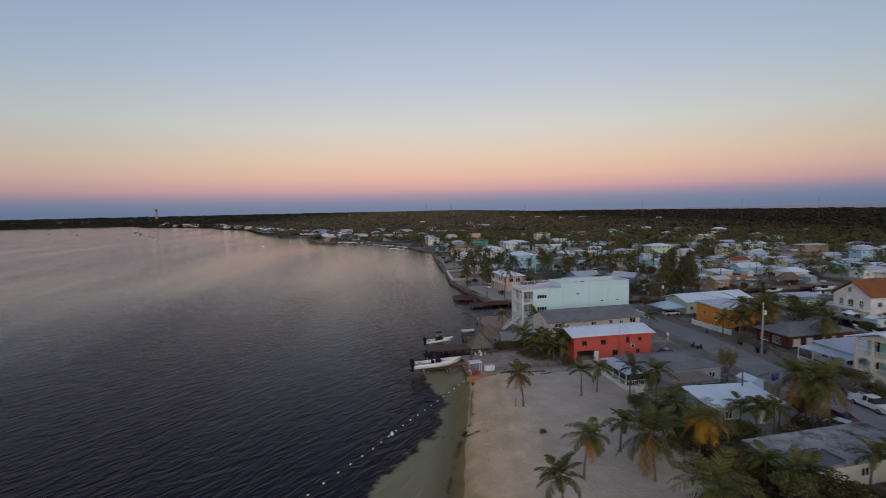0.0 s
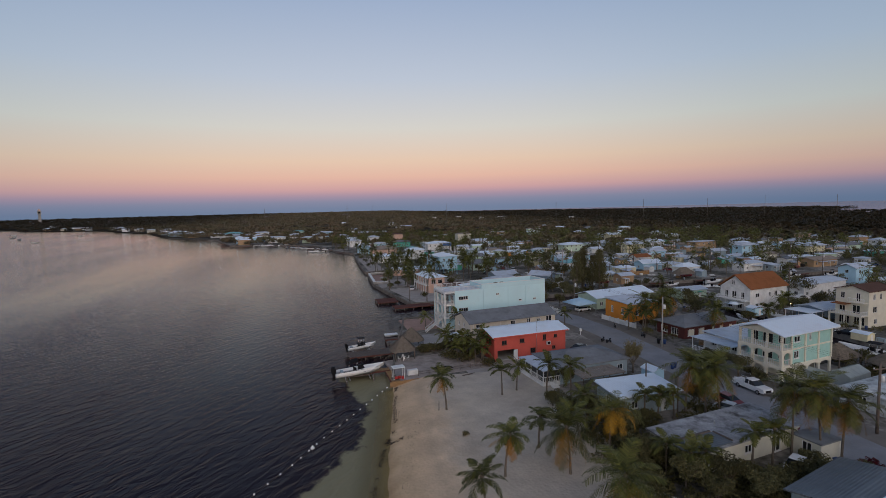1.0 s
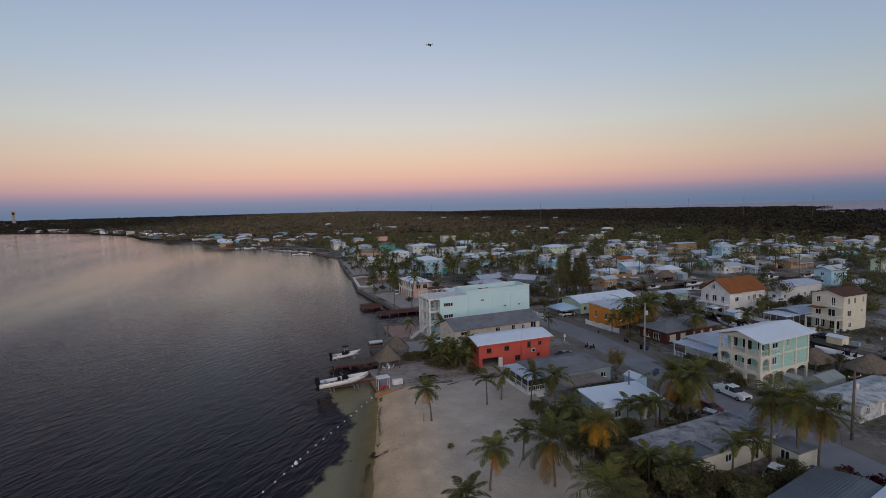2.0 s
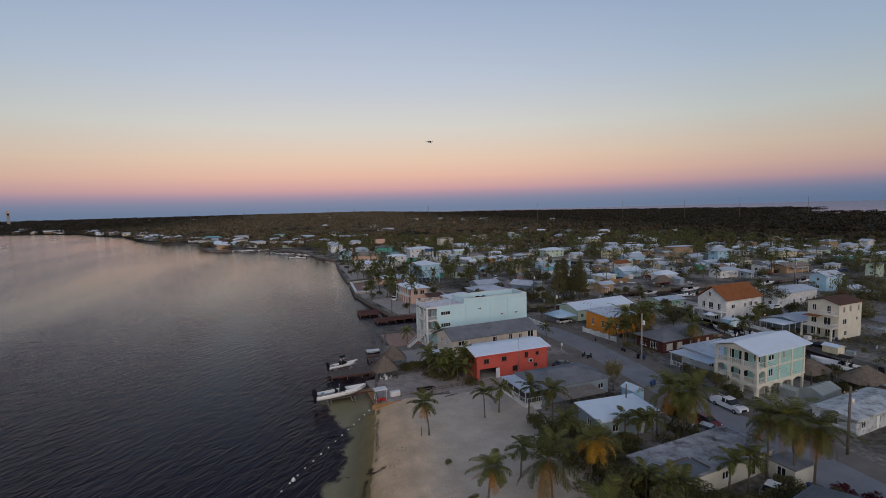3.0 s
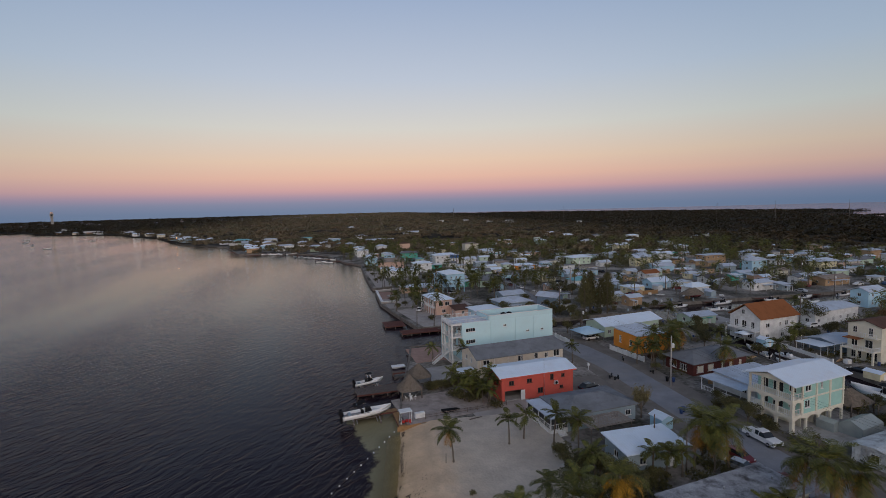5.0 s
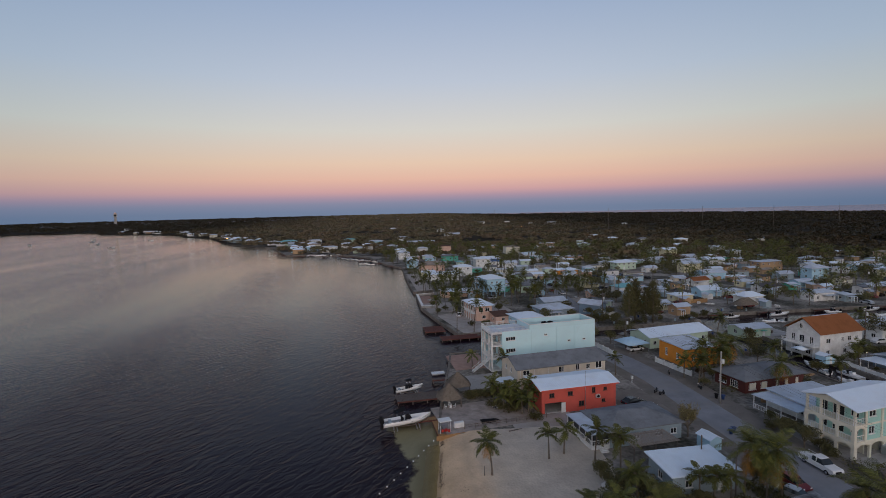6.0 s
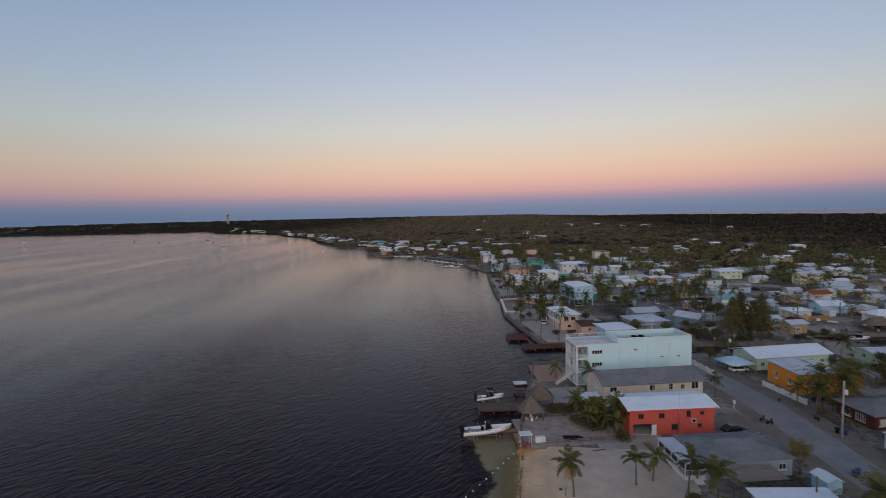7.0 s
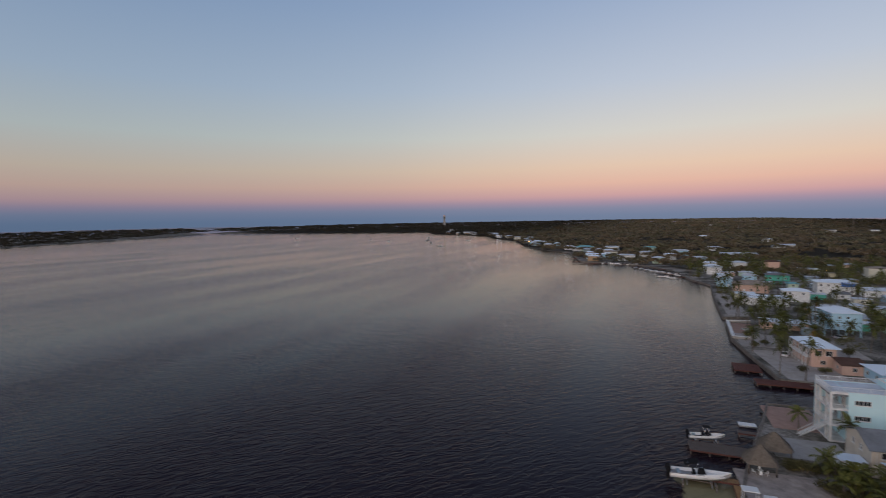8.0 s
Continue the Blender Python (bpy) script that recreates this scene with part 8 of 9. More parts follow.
def boat_lift(x, y, rz, L, W, top=3.0, bed=0.98):
    lo = thing("boat_lift", "timber pile boat lift with cradle beams", "boat lift", spot(x, y, 0, rz), "boat lifts")
    for sx in (-1, 1):
        for sy in (-1, 1):
            p = bmesh.new()
            tube(p, (sx * L / 2, sy * W / 2, -2.0), (sx * L / 2, sy * W / 2, top), 0.14, 0.13, 8)
            part("pile", p, WOOD, lo)
        b = bmesh.new()
        box(b, 0.18, W + 0.3, 0.22, sx * L / 2 * 0.75, 0, bed)
        part("cradle_beam", b, METAL, lo)
        b = bmesh.new()
        box(b, 0.2, W + 0.4, 0.12, sx * L / 2, 0, top * 0.35)
        part("cross_beam", b, METAL, lo)
    for sy in (-0.4, 0.4):
        b = bmesh.new()
        box(b, L * 0.8, 0.14, 0.14, 0, sy, bed + 0.22)
        part("bunk", b, WOOD, lo)


boat_lift(-1.7, 91.4, 8, 5.0, 3.4, 1.35, 0.55)
boat("large white centre console boat with black outboards on lift", -1.5, 91.3, 0.9, 14, 9.4, 2, False)
bi = thing("folded_bimini", "black folded canvas awning on bent metal frame over boat stern", "awning", spot(-2.8, 93.1, 2.2, 14))
cv_ = bmesh.new()
box(cv_, 2.3, 1.3, 0.12, 0, 0, 0.9, 0, 0.04)
part("canvas", cv_, BLACK, bi, m=pose(0, 0, 0, 12, -16))
fr_ = bmesh.new()
for sx in (-0.8, 0.8):
    tube(fr_, (sx, -0.55, -0.6), (sx, -0.5, 0.95), 0.03, seg=6)
    tube(fr_, (sx, 0.55, -0.6), (sx, 0.5, 0.95), 0.03, seg=6)
part("frame", fr_, CHROME, bi)
boat_lift(-1.4, 109.3, 14, 3.8, 3.0, 1.2, 0.35)
boat("white open boat with black outboards on lift", -1.2, 109.3, 0.7, 18, 6.6, 2)
boat("small grey skiff moored behind the large boat", -1.7, 94.6, -0.2, 8, 6.4, 1, False)

# ---- docks ----


def dock(label, x, y, rz, L, W, z=0.95, planks=True, material=WOOD, group="", deck=None):
    do = thing("dock", label, "dock", spot(x, y, 0, rz), group)
    if planks:
        n = int(L / 0.3)
        k = bmesh.new()
        box(k, 0.27, W, 0.06, 0, 0, 0, 0, 0.01)
        me = mesh_from("plank", k, material)
        for i in range(n):
            part("plank", me, material, do, m=pose(-L / 2 + L * (i + 0.5) / n, 0, z - 0.06, 0, 0, random.uniform(-0.4, 0.4)))
    else:
        slab(do, "deck", L, W, 0.16, 0, 0, z - 0.16, deck or material)
    for sy in (-1, 1):
        b = bmesh.new()
        box(b, L, 0.12, 0.22, 0, sy * (W / 2 - 0.12), z - 0.29)
        part("joist", b, material, do)
        b = bmesh.new()
        box(b, L, 0.06, 0.3, 0, sy * (W / 2 + 0.032), z - 0.3)
        part("fascia", b, WOOD_RED, do)
    m_ = max(2, int(L / 3) + 1)
    for i in range(m_):
        for sy in (-1, 1):
            p = bmesh.new()
            tube(p, (0, 0, -2), (0, 0, z - 0.06), 0.13, 0.12, 7)
            part("pile", p, WOOD, do, m=pose(-L / 2 + 0.2 + (L - 0.4) * i / (m_ - 1), sy * (W / 2 - 0.15), 0))
    return do


dock("weathered grey plank dock beside thatched hut", 0.9, 105.2, 8, 10.0, 4.2)
dock("tan wooden plank walkway beside boat lift", 0.2, 93.0, 8, 8.0, 1.5, 0.95, True, WOOD_WARM)
dock("small tan plank landing at the seawall corner", 4.6, 89.2, 98, 6.2, 1.7, 0.97, True, WOOD_WARM)
dock("short grey dock with moored pontoon", 7.0, 116.0, 8, 5.6, 1.4)
dock("dark red plank dock on the canal mouth", 16.0, 154.4, 8, 15.0, 4.4, 0.95, True, WOOD_RED)
dock("dark red platform dock on piles", 6.9, 166.0, 6, 7.0, 7.5, 0.9, True, WOOD_RED)
for x, y, rz, L in ((2.2, 216.5, 94, 29.5), (5.9, 201.9, 4, 5.6), (5.4, 232.2, 20, 8.2)):
    pw = thing("parapet_wall", "thick white concrete parapet round a seaside terrace", "wall", spot(x + 0.5, y, GZ + 0.26, rz), kind="structure")
    slab(pw, "panel", L, 0.9, 0.75, 0, 0, 0, CONCRETE)
    slab(pw, "coping", L + 0.1, 1.1, 0.12, 0, 0, 0.754, WHITE)
fp = bmesh.new()
lathe(fp, [(1.7, 0), (1.75, 0.4), (1.6, 0.45), (1.35, 0.45), (1.3, 0.1)], 20)
solid("round_planter", fp, CONCRETE, "low round pale concrete ring on seaside terrace", "planter", spot(8.0, 219.0, GZ + 0.08))
dock("long weathered pier on the far shore", -118, 472, 0, 26, 2.2, 1.0, False)
dock("weathered pier by the far boats", -38, 412, 10, 18, 2.0, 1.0, False)
dock("weathered pier by the far houses", -60, 446, 20, 14, 2.0, 1.0, False)

for k, (x, y, rz, L) in enumerate(((-14, 367, 215, 12), (-26, 389, 205, 10), (-33, 408, 205, 12), (-47, 436, 225, 12), (-70, 459, 250, 12), (-84, 467, 250, 14), (-100, 476, 255, 12), (-128, 490, 200, 14), (-142, 520, 205, 12))):
    dock("weathered timber jetty on the far shore", x, y, rz, L, 1.6, 0.9, False, WOOD, "far jetties")
po = thing("pontoon_platform", "small pale floating platform with ribbed deck", "platform", spot(6.0, 121.8, 0.0, 8))
slab(po, "deck", 3.4, 1.9, 0.12, 0, 0, 0.35, ALU)
for y in (-0.6, 0.6):
    t = bmesh.new()
    tube(t, (-1.6, y, 0.12), (1.6, y, 0.12), 0.24, seg=10)
    part("float", t, METAL, po)
for i in range(5):
    slab(po, "slat", 0.16, 1.9, 0.04, -1.3 + 0.65 * i, 0, 0.472, TRIM)

# ---- thatched huts ----


def hut(label, x, y, rz, w, d, eave=2.3, apex=4.6):
    ho = thing("thatched_hut", label, "hut", spot(x, y, GZ, rz), "thatched huts")
    bm = bmesh.new()
    r = random.Random(int(x * 10))
    # layered shaggy thatch
    layers = 7
    for k in range(layers):
        t0, t1 = k / layers, min(1.0, (k + 1.25) / layers)
        n = 30
        lo, hi = [], []
        for i in range(n):
            a = 2 * math.pi * i / n
            ca, sa = math.cos(a), math.sin(a)
            sq = 1 / max(abs(ca), abs(sa)) * 0.45 + 0.55
            for t, store, dz in ((t0, lo, -0.16 + r.uniform(-0.1, 0.05)), (t1, hi, 0.0)):
                f = 1 - t
                ridge = (w - d) / 2 * t if w > d else 0
                store.append(bm.verts.new(((w / 2 * f + max(0.0, ridge) * 0.8) * ca * sq, d / 2 * f * sa * sq, eave + (apex - eave) * t ** 0.9 + dz)))
        for i in range(n):
            j = (i + 1) % n
            bm.faces.new((lo[i], lo[j], hi[j], hi[i]))
    bmesh.ops.remove_doubles(bm, verts=bm.verts, dist=0.001)
    part("roof", bm, THATCH, ho, "shaggy grey-brown palm thatch")
    for sx in (-1, 1):
        for sy in (-1, 1):
            p = bmesh.new()
            tube(p, (sx * (w / 2 - 0.7), sy * (d / 2 - 0.7), 0), (sx * (w / 2 - 0.7), sy * (d / 2 - 0.7), eave + 0.6), 0.13, 0.1, 8)
            part("post", p, WOOD, ho)
    return ho


hut("open thatched hut beside the dock", 7.3, 99.6, 10, 5.5, 5.2, 2.0, 4.7)
hut("second thatched hut with low eaves", 9.8, 107.0, 10, 5.8, 5.2, 1.9, 4.5)
hut("thatched hut by the canal", 128.5, 178.5, 10, 10, 6, 2.2, 4.6)
hut("thatched hut behind the boats", 86.8, 76.0, 10, 7.5, 6, 2.2, 4.2)
hut("wide thatched hut beside the canal", 91.8, 69.8, 14, 9, 6.4, 2.2, 4.4)
hut("thatched hut on the shore", 0.2, 377.0, 10, 9, 7, 2.4, 5.0)


def chair(x, y, rz):
    co = thing("garden_chair", "white plastic garden chair under thatched hut", "chair", spot(x, y, GZ + 0.07, rz), "garden chairs")
    slab(co, "seat", 0.46, 0.44, 0.04, 0, 0, 0.42, TRIM)
    slab(co, "backrest", 0.04, 0.44, 0.5, -0.22, 0, 0.44, TRIM)
    for sx in (-1, 1):
        for sy in (-1, 1):
            slab(co, "leg", 0.04, 0.04, 0.42, sx * 0.19, sy * 0.18, 0, TRIM)


for x, y, rz in ((6.4, 97.6, 20), (7.4, 97.2, 80), (8.2, 97.9, 150), (7.2, 98.6, 260)):
    chair(x, y, rz)
to = thing("garden_table", "white round garden table under thatched hut", "table", spot(7.3, 97.9, GZ + 0.07))
t = bmesh.new()
lathe(t, [(0.45, 0.7), (0.46, 0.73), (0.45, 0.75)], 16)
part("tabletop", t, TRIM, to)
t = bmesh.new()
lathe(t, [(0.25, 0), (0.06, 0.08), (0.05, 0.7)], 10)
part("pedestal", t, TRIM, to)

# kiosk with white canopy and red box at the seawall
ko = thing("ticket_kiosk", "small open kiosk with white flat canopy", "kiosk", spot(5.5, 87.4, GZ + 0.02, 12))
slab(ko, "canopy", 2.3, 1.7, 0.12, 0, 0, 2.15, TRIM)
for sx in (-1, 1):
    for sy in (-1, 1):
        slab(ko, "post", 0.09, 0.09, 2.15, sx * 1.0, sy * 0.6, 0, WHITE)
for i in range(3):
    b = bmesh.new()
    box(b, 0.5, 0.42, 0.34, 0, 0, 0, 0, 0.05)
    box(b, 0.54, 0.46, 0.08, 0, 0, 0.345, 0, 0.03)
    solid("cooler_box", b, RED, "faded red plastic cooler box below kiosk canopy", "cooler", spot(5.1 + 0.62 * i, 87.1 + 0.25 * (i % 2), GZ + 0.08, 12 + 25 * i))
fo = thing("chest_freezer", "white double-lid chest freezer on concrete yard", "freezer", spot(8.3, 88.9, GZ + 0.06, 12))
slab(fo, "body", 1.9, 0.8, 0.85, 0, 0, 0, WHITE)
for x in (-0.48, 0.48):
    slab(fo, "lid", 0.92, 0.82, 0.08, x, 0, 0.854, TRIM)
wo = thing("timber_retaining_wall", "tan timber retaining wall at the beach edge", "wall", spot(6.6, 86.0, 0.15, 12), kind="structure")
for k in range(4):
    slab(wo, "board", 5.6, 0.1, 0.22, 0, 0, 0.235 * k, WOOD_WARM)

# fence between yard and beach
fe = thing("yard_fence", "low weathered wooden post and rail fence", "fence", spot(17.5, 89.4, GZ, 11))
for i in range(9):
    slab(fe, "post", 0.12, 0.12, 1.0, -8.4 + 2.1 * i, 0, 0, WOOD)
for z in (0.4, 0.8):
    slab(fe, "rail", 16.9, 0.05, 0.1, 0, -0.09, z, WOOD)
do = thing("dinghy", "dark overturned dinghy beside yard fence", "boat", spot(14.6, 90.6, GZ + 0.6, 8))
part("hull", hull_bm(3.8, 1.4, 0.4, 0.2, False), BLACK, do, m=Matrix.Rotation(math.pi, 4, "X"))
dr = bmesh.new()
tube(dr, (-1.2, 0, 0.12), (0.4, 0.15, 0.18), 0.13, 0.1, 7)
tube(dr, (0.4, 0.15, 0.18), (1.3, -0.1, 0.4), 0.1, 0.04, 7)
tube(dr, (0.3, 0.15, 0.16), (0.7, 0.6, 0.1), 0.06, 0.03, 6)
solid("driftwood", dr, WOOD, "dark branching driftwood log lying on sand", "driftwood", spot(18.4, 86.0, GZ + 0.02, 10))
so = bmesh.new()
tube(so, (0, 0, -0.2), (0.05, 0, 1.6), 0.07, 0.05, 7)
solid("wooden_stake", so, WOOD, "short dark wooden stake standing in sand", "stake", spot(10.6, 71.6, GZ))

# swimming area float line
k = bmesh.new()
lathe(k, [(0.03, -0.12), (0.1, -0.1), (0.14, -0.03), (0.14, 0.08), (0.1, 0.15), (0.03, 0.17)], 10)
FLOAT = mesh_from("float", k, GEL)
CURVE = [(3.3, 85.8), (-0.4, 79.0), (-3.4, 73.6), (-6.4, 68.4), (-9.8, 61.6), (-13.2, 55.9), (-15.6, 51.4), (-19.0, 44.0)]
pts = []
for (x0, y0), (x1, y1) in zip(CURVE, CURVE[1:]):
    n = max(2, int(math.hypot(x1 - x0, y1 - y0) / 1.75))
    pts += [(x0 + (x1 - x0) * i / n, y0 + (y1 - y0) * i / n) for i in range(n)]
for i, (x, y) in enumerate(pts):
    fo = new("buoy", FLOAT)
    fo.matrix_basis = spot(x, y, 0.03, i * 33, 0.85)
    tagged(fo, "small white float on swimming area rope", "buoy", "swim line buoys")
rp = bmesh.new()
for a, b in zip(pts, pts[1:]):
    tube(rp, (*a, 0.02), (*b, 0.02), 0.02, seg=5, caps=False)
solid("float_rope", rp, WOOD, "thin grey rope joining the white floats", "rope")
bb = bmesh.new()
lathe(bb, [(0.1, -0.3), (0.35, -0.2), (0.42, 0.05), (0.3, 0.35), (0.1, 0.5), (0.06, 0.7)], 14)
solid("mooring_buoy", bb, GEL, "large white mooring buoy on float line", "buoy", spot(-7.7, 65.6, 0.03, 0, 0.7))

# moored boats: canal and bay
for x, y, rz, L, lab in ((100.5, 113, 88, 8.0, "white boat moored along the canal wall"), (99.2, 102, 92, 7.0, "white boat moored along the canal wall"), (100.6, 80.6, 112, 11.5, "large white boat moored along the canal"),
                         (104.2, 107, 270, 7.0, "white boat moored along the canal wall")):
    boat(lab, x, y, -0.25, rz, L, 1, L > 7.6, True, GEL, "canal boats")
boat("small bright blue boat moored in the canal", 97.2, 83.5, -0.2, 90, 4.6, 0, False, False, BLUEP, "canal boats")
for x, y, rz, L in ((-640, 1010, 30, 9), (-590, 930, 200, 8), (-560, 880, 60, 9), (-500, 800, 100, 10), (-460, 880, 10, 9), (-620, 820, 150, 10), (-700, 860, 120, 11), (-420, 700, 10, 9), (-980, 900, 10, 12)):
    boat("white boat anchored out in the bay", x, y, -0.3, rz, L, 1, True, True, GEL, "anchored bay boats")
for i in range(8):
    boat("white boat docked at the far marina", -30 - 5.5 * i, 402 + 6.2 * i, -0.25, 200 + 9 * i, 8.5, 1, True, True, GEL, "marina boats")

for x, y, rz, L in ((-92, 477, 5, 9), (-84, 474, 185, 8), (-76, 474, 10, 10), (-68, 470, 190, 8), (-100, 480, 0, 9), (-40, 390, 10, 8), (-34, 384, 190, 7)):
    boat("white boat docked along the far shore", x, y, -0.25, rz, L, 1, True, True, GEL, "marina boats")
for k, x in enumerate((113, 122, 133, 144, 156, 168, 180, 192)):
    dock("short grey timber dock along the canal", x, (157.6 if k % 2 else 173.6) + (x - 152) * 0.052, 3, 8, 1.5, 1.0, False, WOOD, "canal docks")
for k, x in enumerate((117, 125, 136, 147, 158, 165, 174, 184, 194)):
    boat("white boat moored along the inner canal", x, (160.2 if k % 2 else 171.2) + (x - 152) * 0.052, -0.25, 3 + 180 * (k % 3 == 1), 6.5 + (k * 7 % 4) * 0.8, 1, k % 2 == 0, True, GEL, "canal boats")
for x, y, rz, L in ((84.5, 63.5, 20, 6.5), (140.5, 143.5, 12, 8.0), (126, 143, 100, 7)):
    to = thing("boat_trailer", "galvanised boat trailer standing in a yard", "trailer", spot(x, y, GZ, rz), "boat trailers")
    fr = bmesh.new()
    box(fr, L * 0.8, 0.1, 0.1, 0, -0.5, 0.5)
    box(fr, L * 0.8, 0.1, 0.1, 0, 0.5, 0.5)
    box(fr, 0.1, 1.1, 0.1, -L * 0.3, 0, 0.5)
    box(fr, 0.1, 1.1, 0.1, L * 0.3, 0, 0.5)
    part("frame", fr, METAL, to)
    for sy in (-0.8, 0.8):
        t = bmesh.new()
        tube(t, (-0.4, sy - 0.1, 0.32), (-0.4, sy + 0.1, 0.32), 0.32, seg=12)
        part("wheel", t, RUBBER, to)
    boat("white boat stored on a trailer", x, y, GZ + 0.6, rz, L, 1, False, True, GEL, "stored boats")
canal_wall = thing("garden_wall", "white rendered wall along the canal bank", "wall", spot(108.2, 112, GZ, 90), kind="structure")
slab(canal_wall, "panel", 26, 0.25, 0.9, 0, 0, 0, WHITE)
for i in range(7):
    slab(canal_wall, "pier", 0.4, 0.4, 1.1, -13 + 4.33 * i, 0, 0, WHITE)

# ---- vehicles ----


def wheel(parent, x, y, r=0.36, w=0.24):
    t = bmesh.new()
    tube(t, (0, -w / 2, 0), (0, w / 2, 0), r, seg=16)
    wo_ = part("wheel", t, RUBBER, parent, m=pose(x, y, r))
    c = bmesh.new()
    tube(c, (0, -w / 2 - 0.02, 0), (0, w / 2 + 0.02, 0), r * 0.58, seg=12)
    part("rim", c, CHROME, wo_)


def vehicle(label, x, y, rz, style, paint, z=GZ + 0.075, group="parked cars"):
    vo = thing("pickup_truck" if style == "pickup" else "car", label, "truck" if style == "pickup" else "car", spot(x, y, z, rz), group)
    b = bmesh.new()
    if style == "pickup":
        L, W = 5.9, 1.95
        side_prism(b, [(-2.95, 0.5), (-2.9, 0.42), (2.85, 0.4), (2.95, 0.5), (2.95, 0.92), (2.8, 1.07), (1.4, 1.17), (-2.95, 1.14)], -W / 2, W / 2)
        part("body", b, paint, vo)
        c = bmesh.new()
        side_prism(c, [(-0.75, 1.14), (1.38, 1.16), (0.72, 1.82), (-0.6, 1.86)], -W / 2 + 0.04, W / 2 - 0.04, 0.18, 1.3)
        part("cab", c, GLASS, vo, "dark cab windows")
        r = bmesh.new()
        side_prism(r, [(-0.62, 1.85), (0.73, 1.81), (0.66, 1.9), (-0.58, 1.93)], -W / 2 + 0.2, W / 2 - 0.2)
        part("roof", r, paint, vo)
        for px_ in (-0.66, 0.1):
            for sy in (-1, 1):
                p = bmesh.new()
                tube(p, (px_, sy * (W / 2 - 0.05), 1.1), (px_ + 0.04, sy * (W / 2 - 0.2), 1.88), 0.05, seg=6)
                part("pillar", p, paint, vo)
        d = bmesh.new()
        box(d, 2.0, W - 0.3, 0.05, -1.85, 0, 1.09)
        part("bed", d, BLACK, vo, "dark open load bed")
        slab(vo, "grille", 0.05, 1.1, 0.3, L / 2 + 0.01, 0, 0.6, BLACK, "dark grille")
        for px_ in (-L / 2 - 0.06, L / 2 + 0.07):
            slab(vo, "bumper", 0.16, W - 0.1, 0.2, px_, 0, 0.4, CHROME, "bright metal bumper")
        k = bmesh.new()
        for sy in (-1, 1):
            tube(k, (-2.8, sy * 0.8, 1.5), (-0.7, sy * 0.8, 1.5), 0.035, seg=6)
            for px_ in (-2.7, -0.9):
                tube(k, (px_, sy * 0.8, 1.1), (px_, sy * 0.8, 1.5), 0.035, seg=6)
        part("rack", k, ALU, vo, "metal load rack")
        ax = (-1.85, 1.85)
    else:
        L, W = 4.6, 1.8
        side_prism(b, [(-2.3, 0.4), (2.25, 0.35), (2.3, 0.65), (1.3, 0.92), (-2.0, 0.98), (-2.3, 0.85)], -W / 2, W / 2)
        part("body", b, paint, vo)
        c = bmesh.new()
        side_prism(c, [(-1.9, 0.97), (1.25, 0.92), (0.5, 1.4), (-1.2, 1.44)], -W / 2 + 0.05, W / 2 - 0.05, 0.2, 1.1)
        part("cab", c, GLASS, vo, "dark cabin windows")
        r = bmesh.new()
        side_prism(r, [(-1.22, 1.43), (0.5, 1.39), (0.42, 1.47), (-1.1, 1.5)], -W / 2 + 0.22, W / 2 - 0.22)
        part("roof", r, paint, vo)
        ax = (-1.4, 1.4)
    for sx in ax:
        for sy in (-1, 1):
            wheel(vo, sx, sy * (W / 2 - 0.1))
    for sy in (-0.62, 0.62):
        slab(vo, "headlight", 0.06, 0.3, 0.16, L / 2 - 0.03, sy, 0.66, TRIM, "clear headlight")
        slab(vo, "tail_light", 0.06, 0.24, 0.16, -L / 2 - 0.01, sy, 0.72, RED, "red tail light")
    return vo


vehicle("white extended-cab pickup truck parked at the verge", 62.3, 68.6, -84, "pickup", CARS[1], GZ + 0.06)
vehicle("dark red car parked on the verge", 54.6, 64.6, -80, "car", CARS[2], GZ + 0.06)
vehicle("silver car parked behind the palms", 52.6, 61.6, -60, "car", CARS[0], GZ + 0.035)
vehicle("dark red car parked beside cream garage", 55.6, 56.5, -80, "car", CARS[2], GZ + 0.06)
vehicle("black car parked beside coral house", 45.0, 95.4, 20, "car", CARS[3], GZ + 0.055)
vehicle("black car parked beside coral house", 46.6, 92.6, 15, "car", CARS[3], GZ + 0.055)
vehicle("white car parked under blue canopy", 62.6, 131.6, 15, "car", CARS[1], GZ + 0.035)
vehicle("white car parked on the waterfront lot", 17.6, 184.0, 78, "car", CARS[1], GZ + 0.075)
vehicle("silver car parked below light blue house", 36.5, 217.5, 30, "car", CARS[0], GZ + 0.055)
vehicle("dark car parked under yellow house", 107.8, 92.0, 100, "car", CARS[3], GZ)
vehicle("blue car parked beside low house", 150.8, 205.5, 10, "car", CARS[4], GZ)
vehicle("silver car parked under white awning", 86.0, 86.0, 100, "car", CARS[0], GZ)
vehicle("white car parked beside weathered house", 49.0, 46.9, 30, "car", CARS[1], GZ)
for i, (x, y) in enumerate([(63, 196), (72, 224), (66, 232), (73, 249), (71, 275), (79, 290), (66, 254)]):
    vehicle("car parked along the village street", x + (-1.5 if i % 2 else 1.5), y, 88, "car", CARS[i % 5], GZ + 0.03, "street cars")


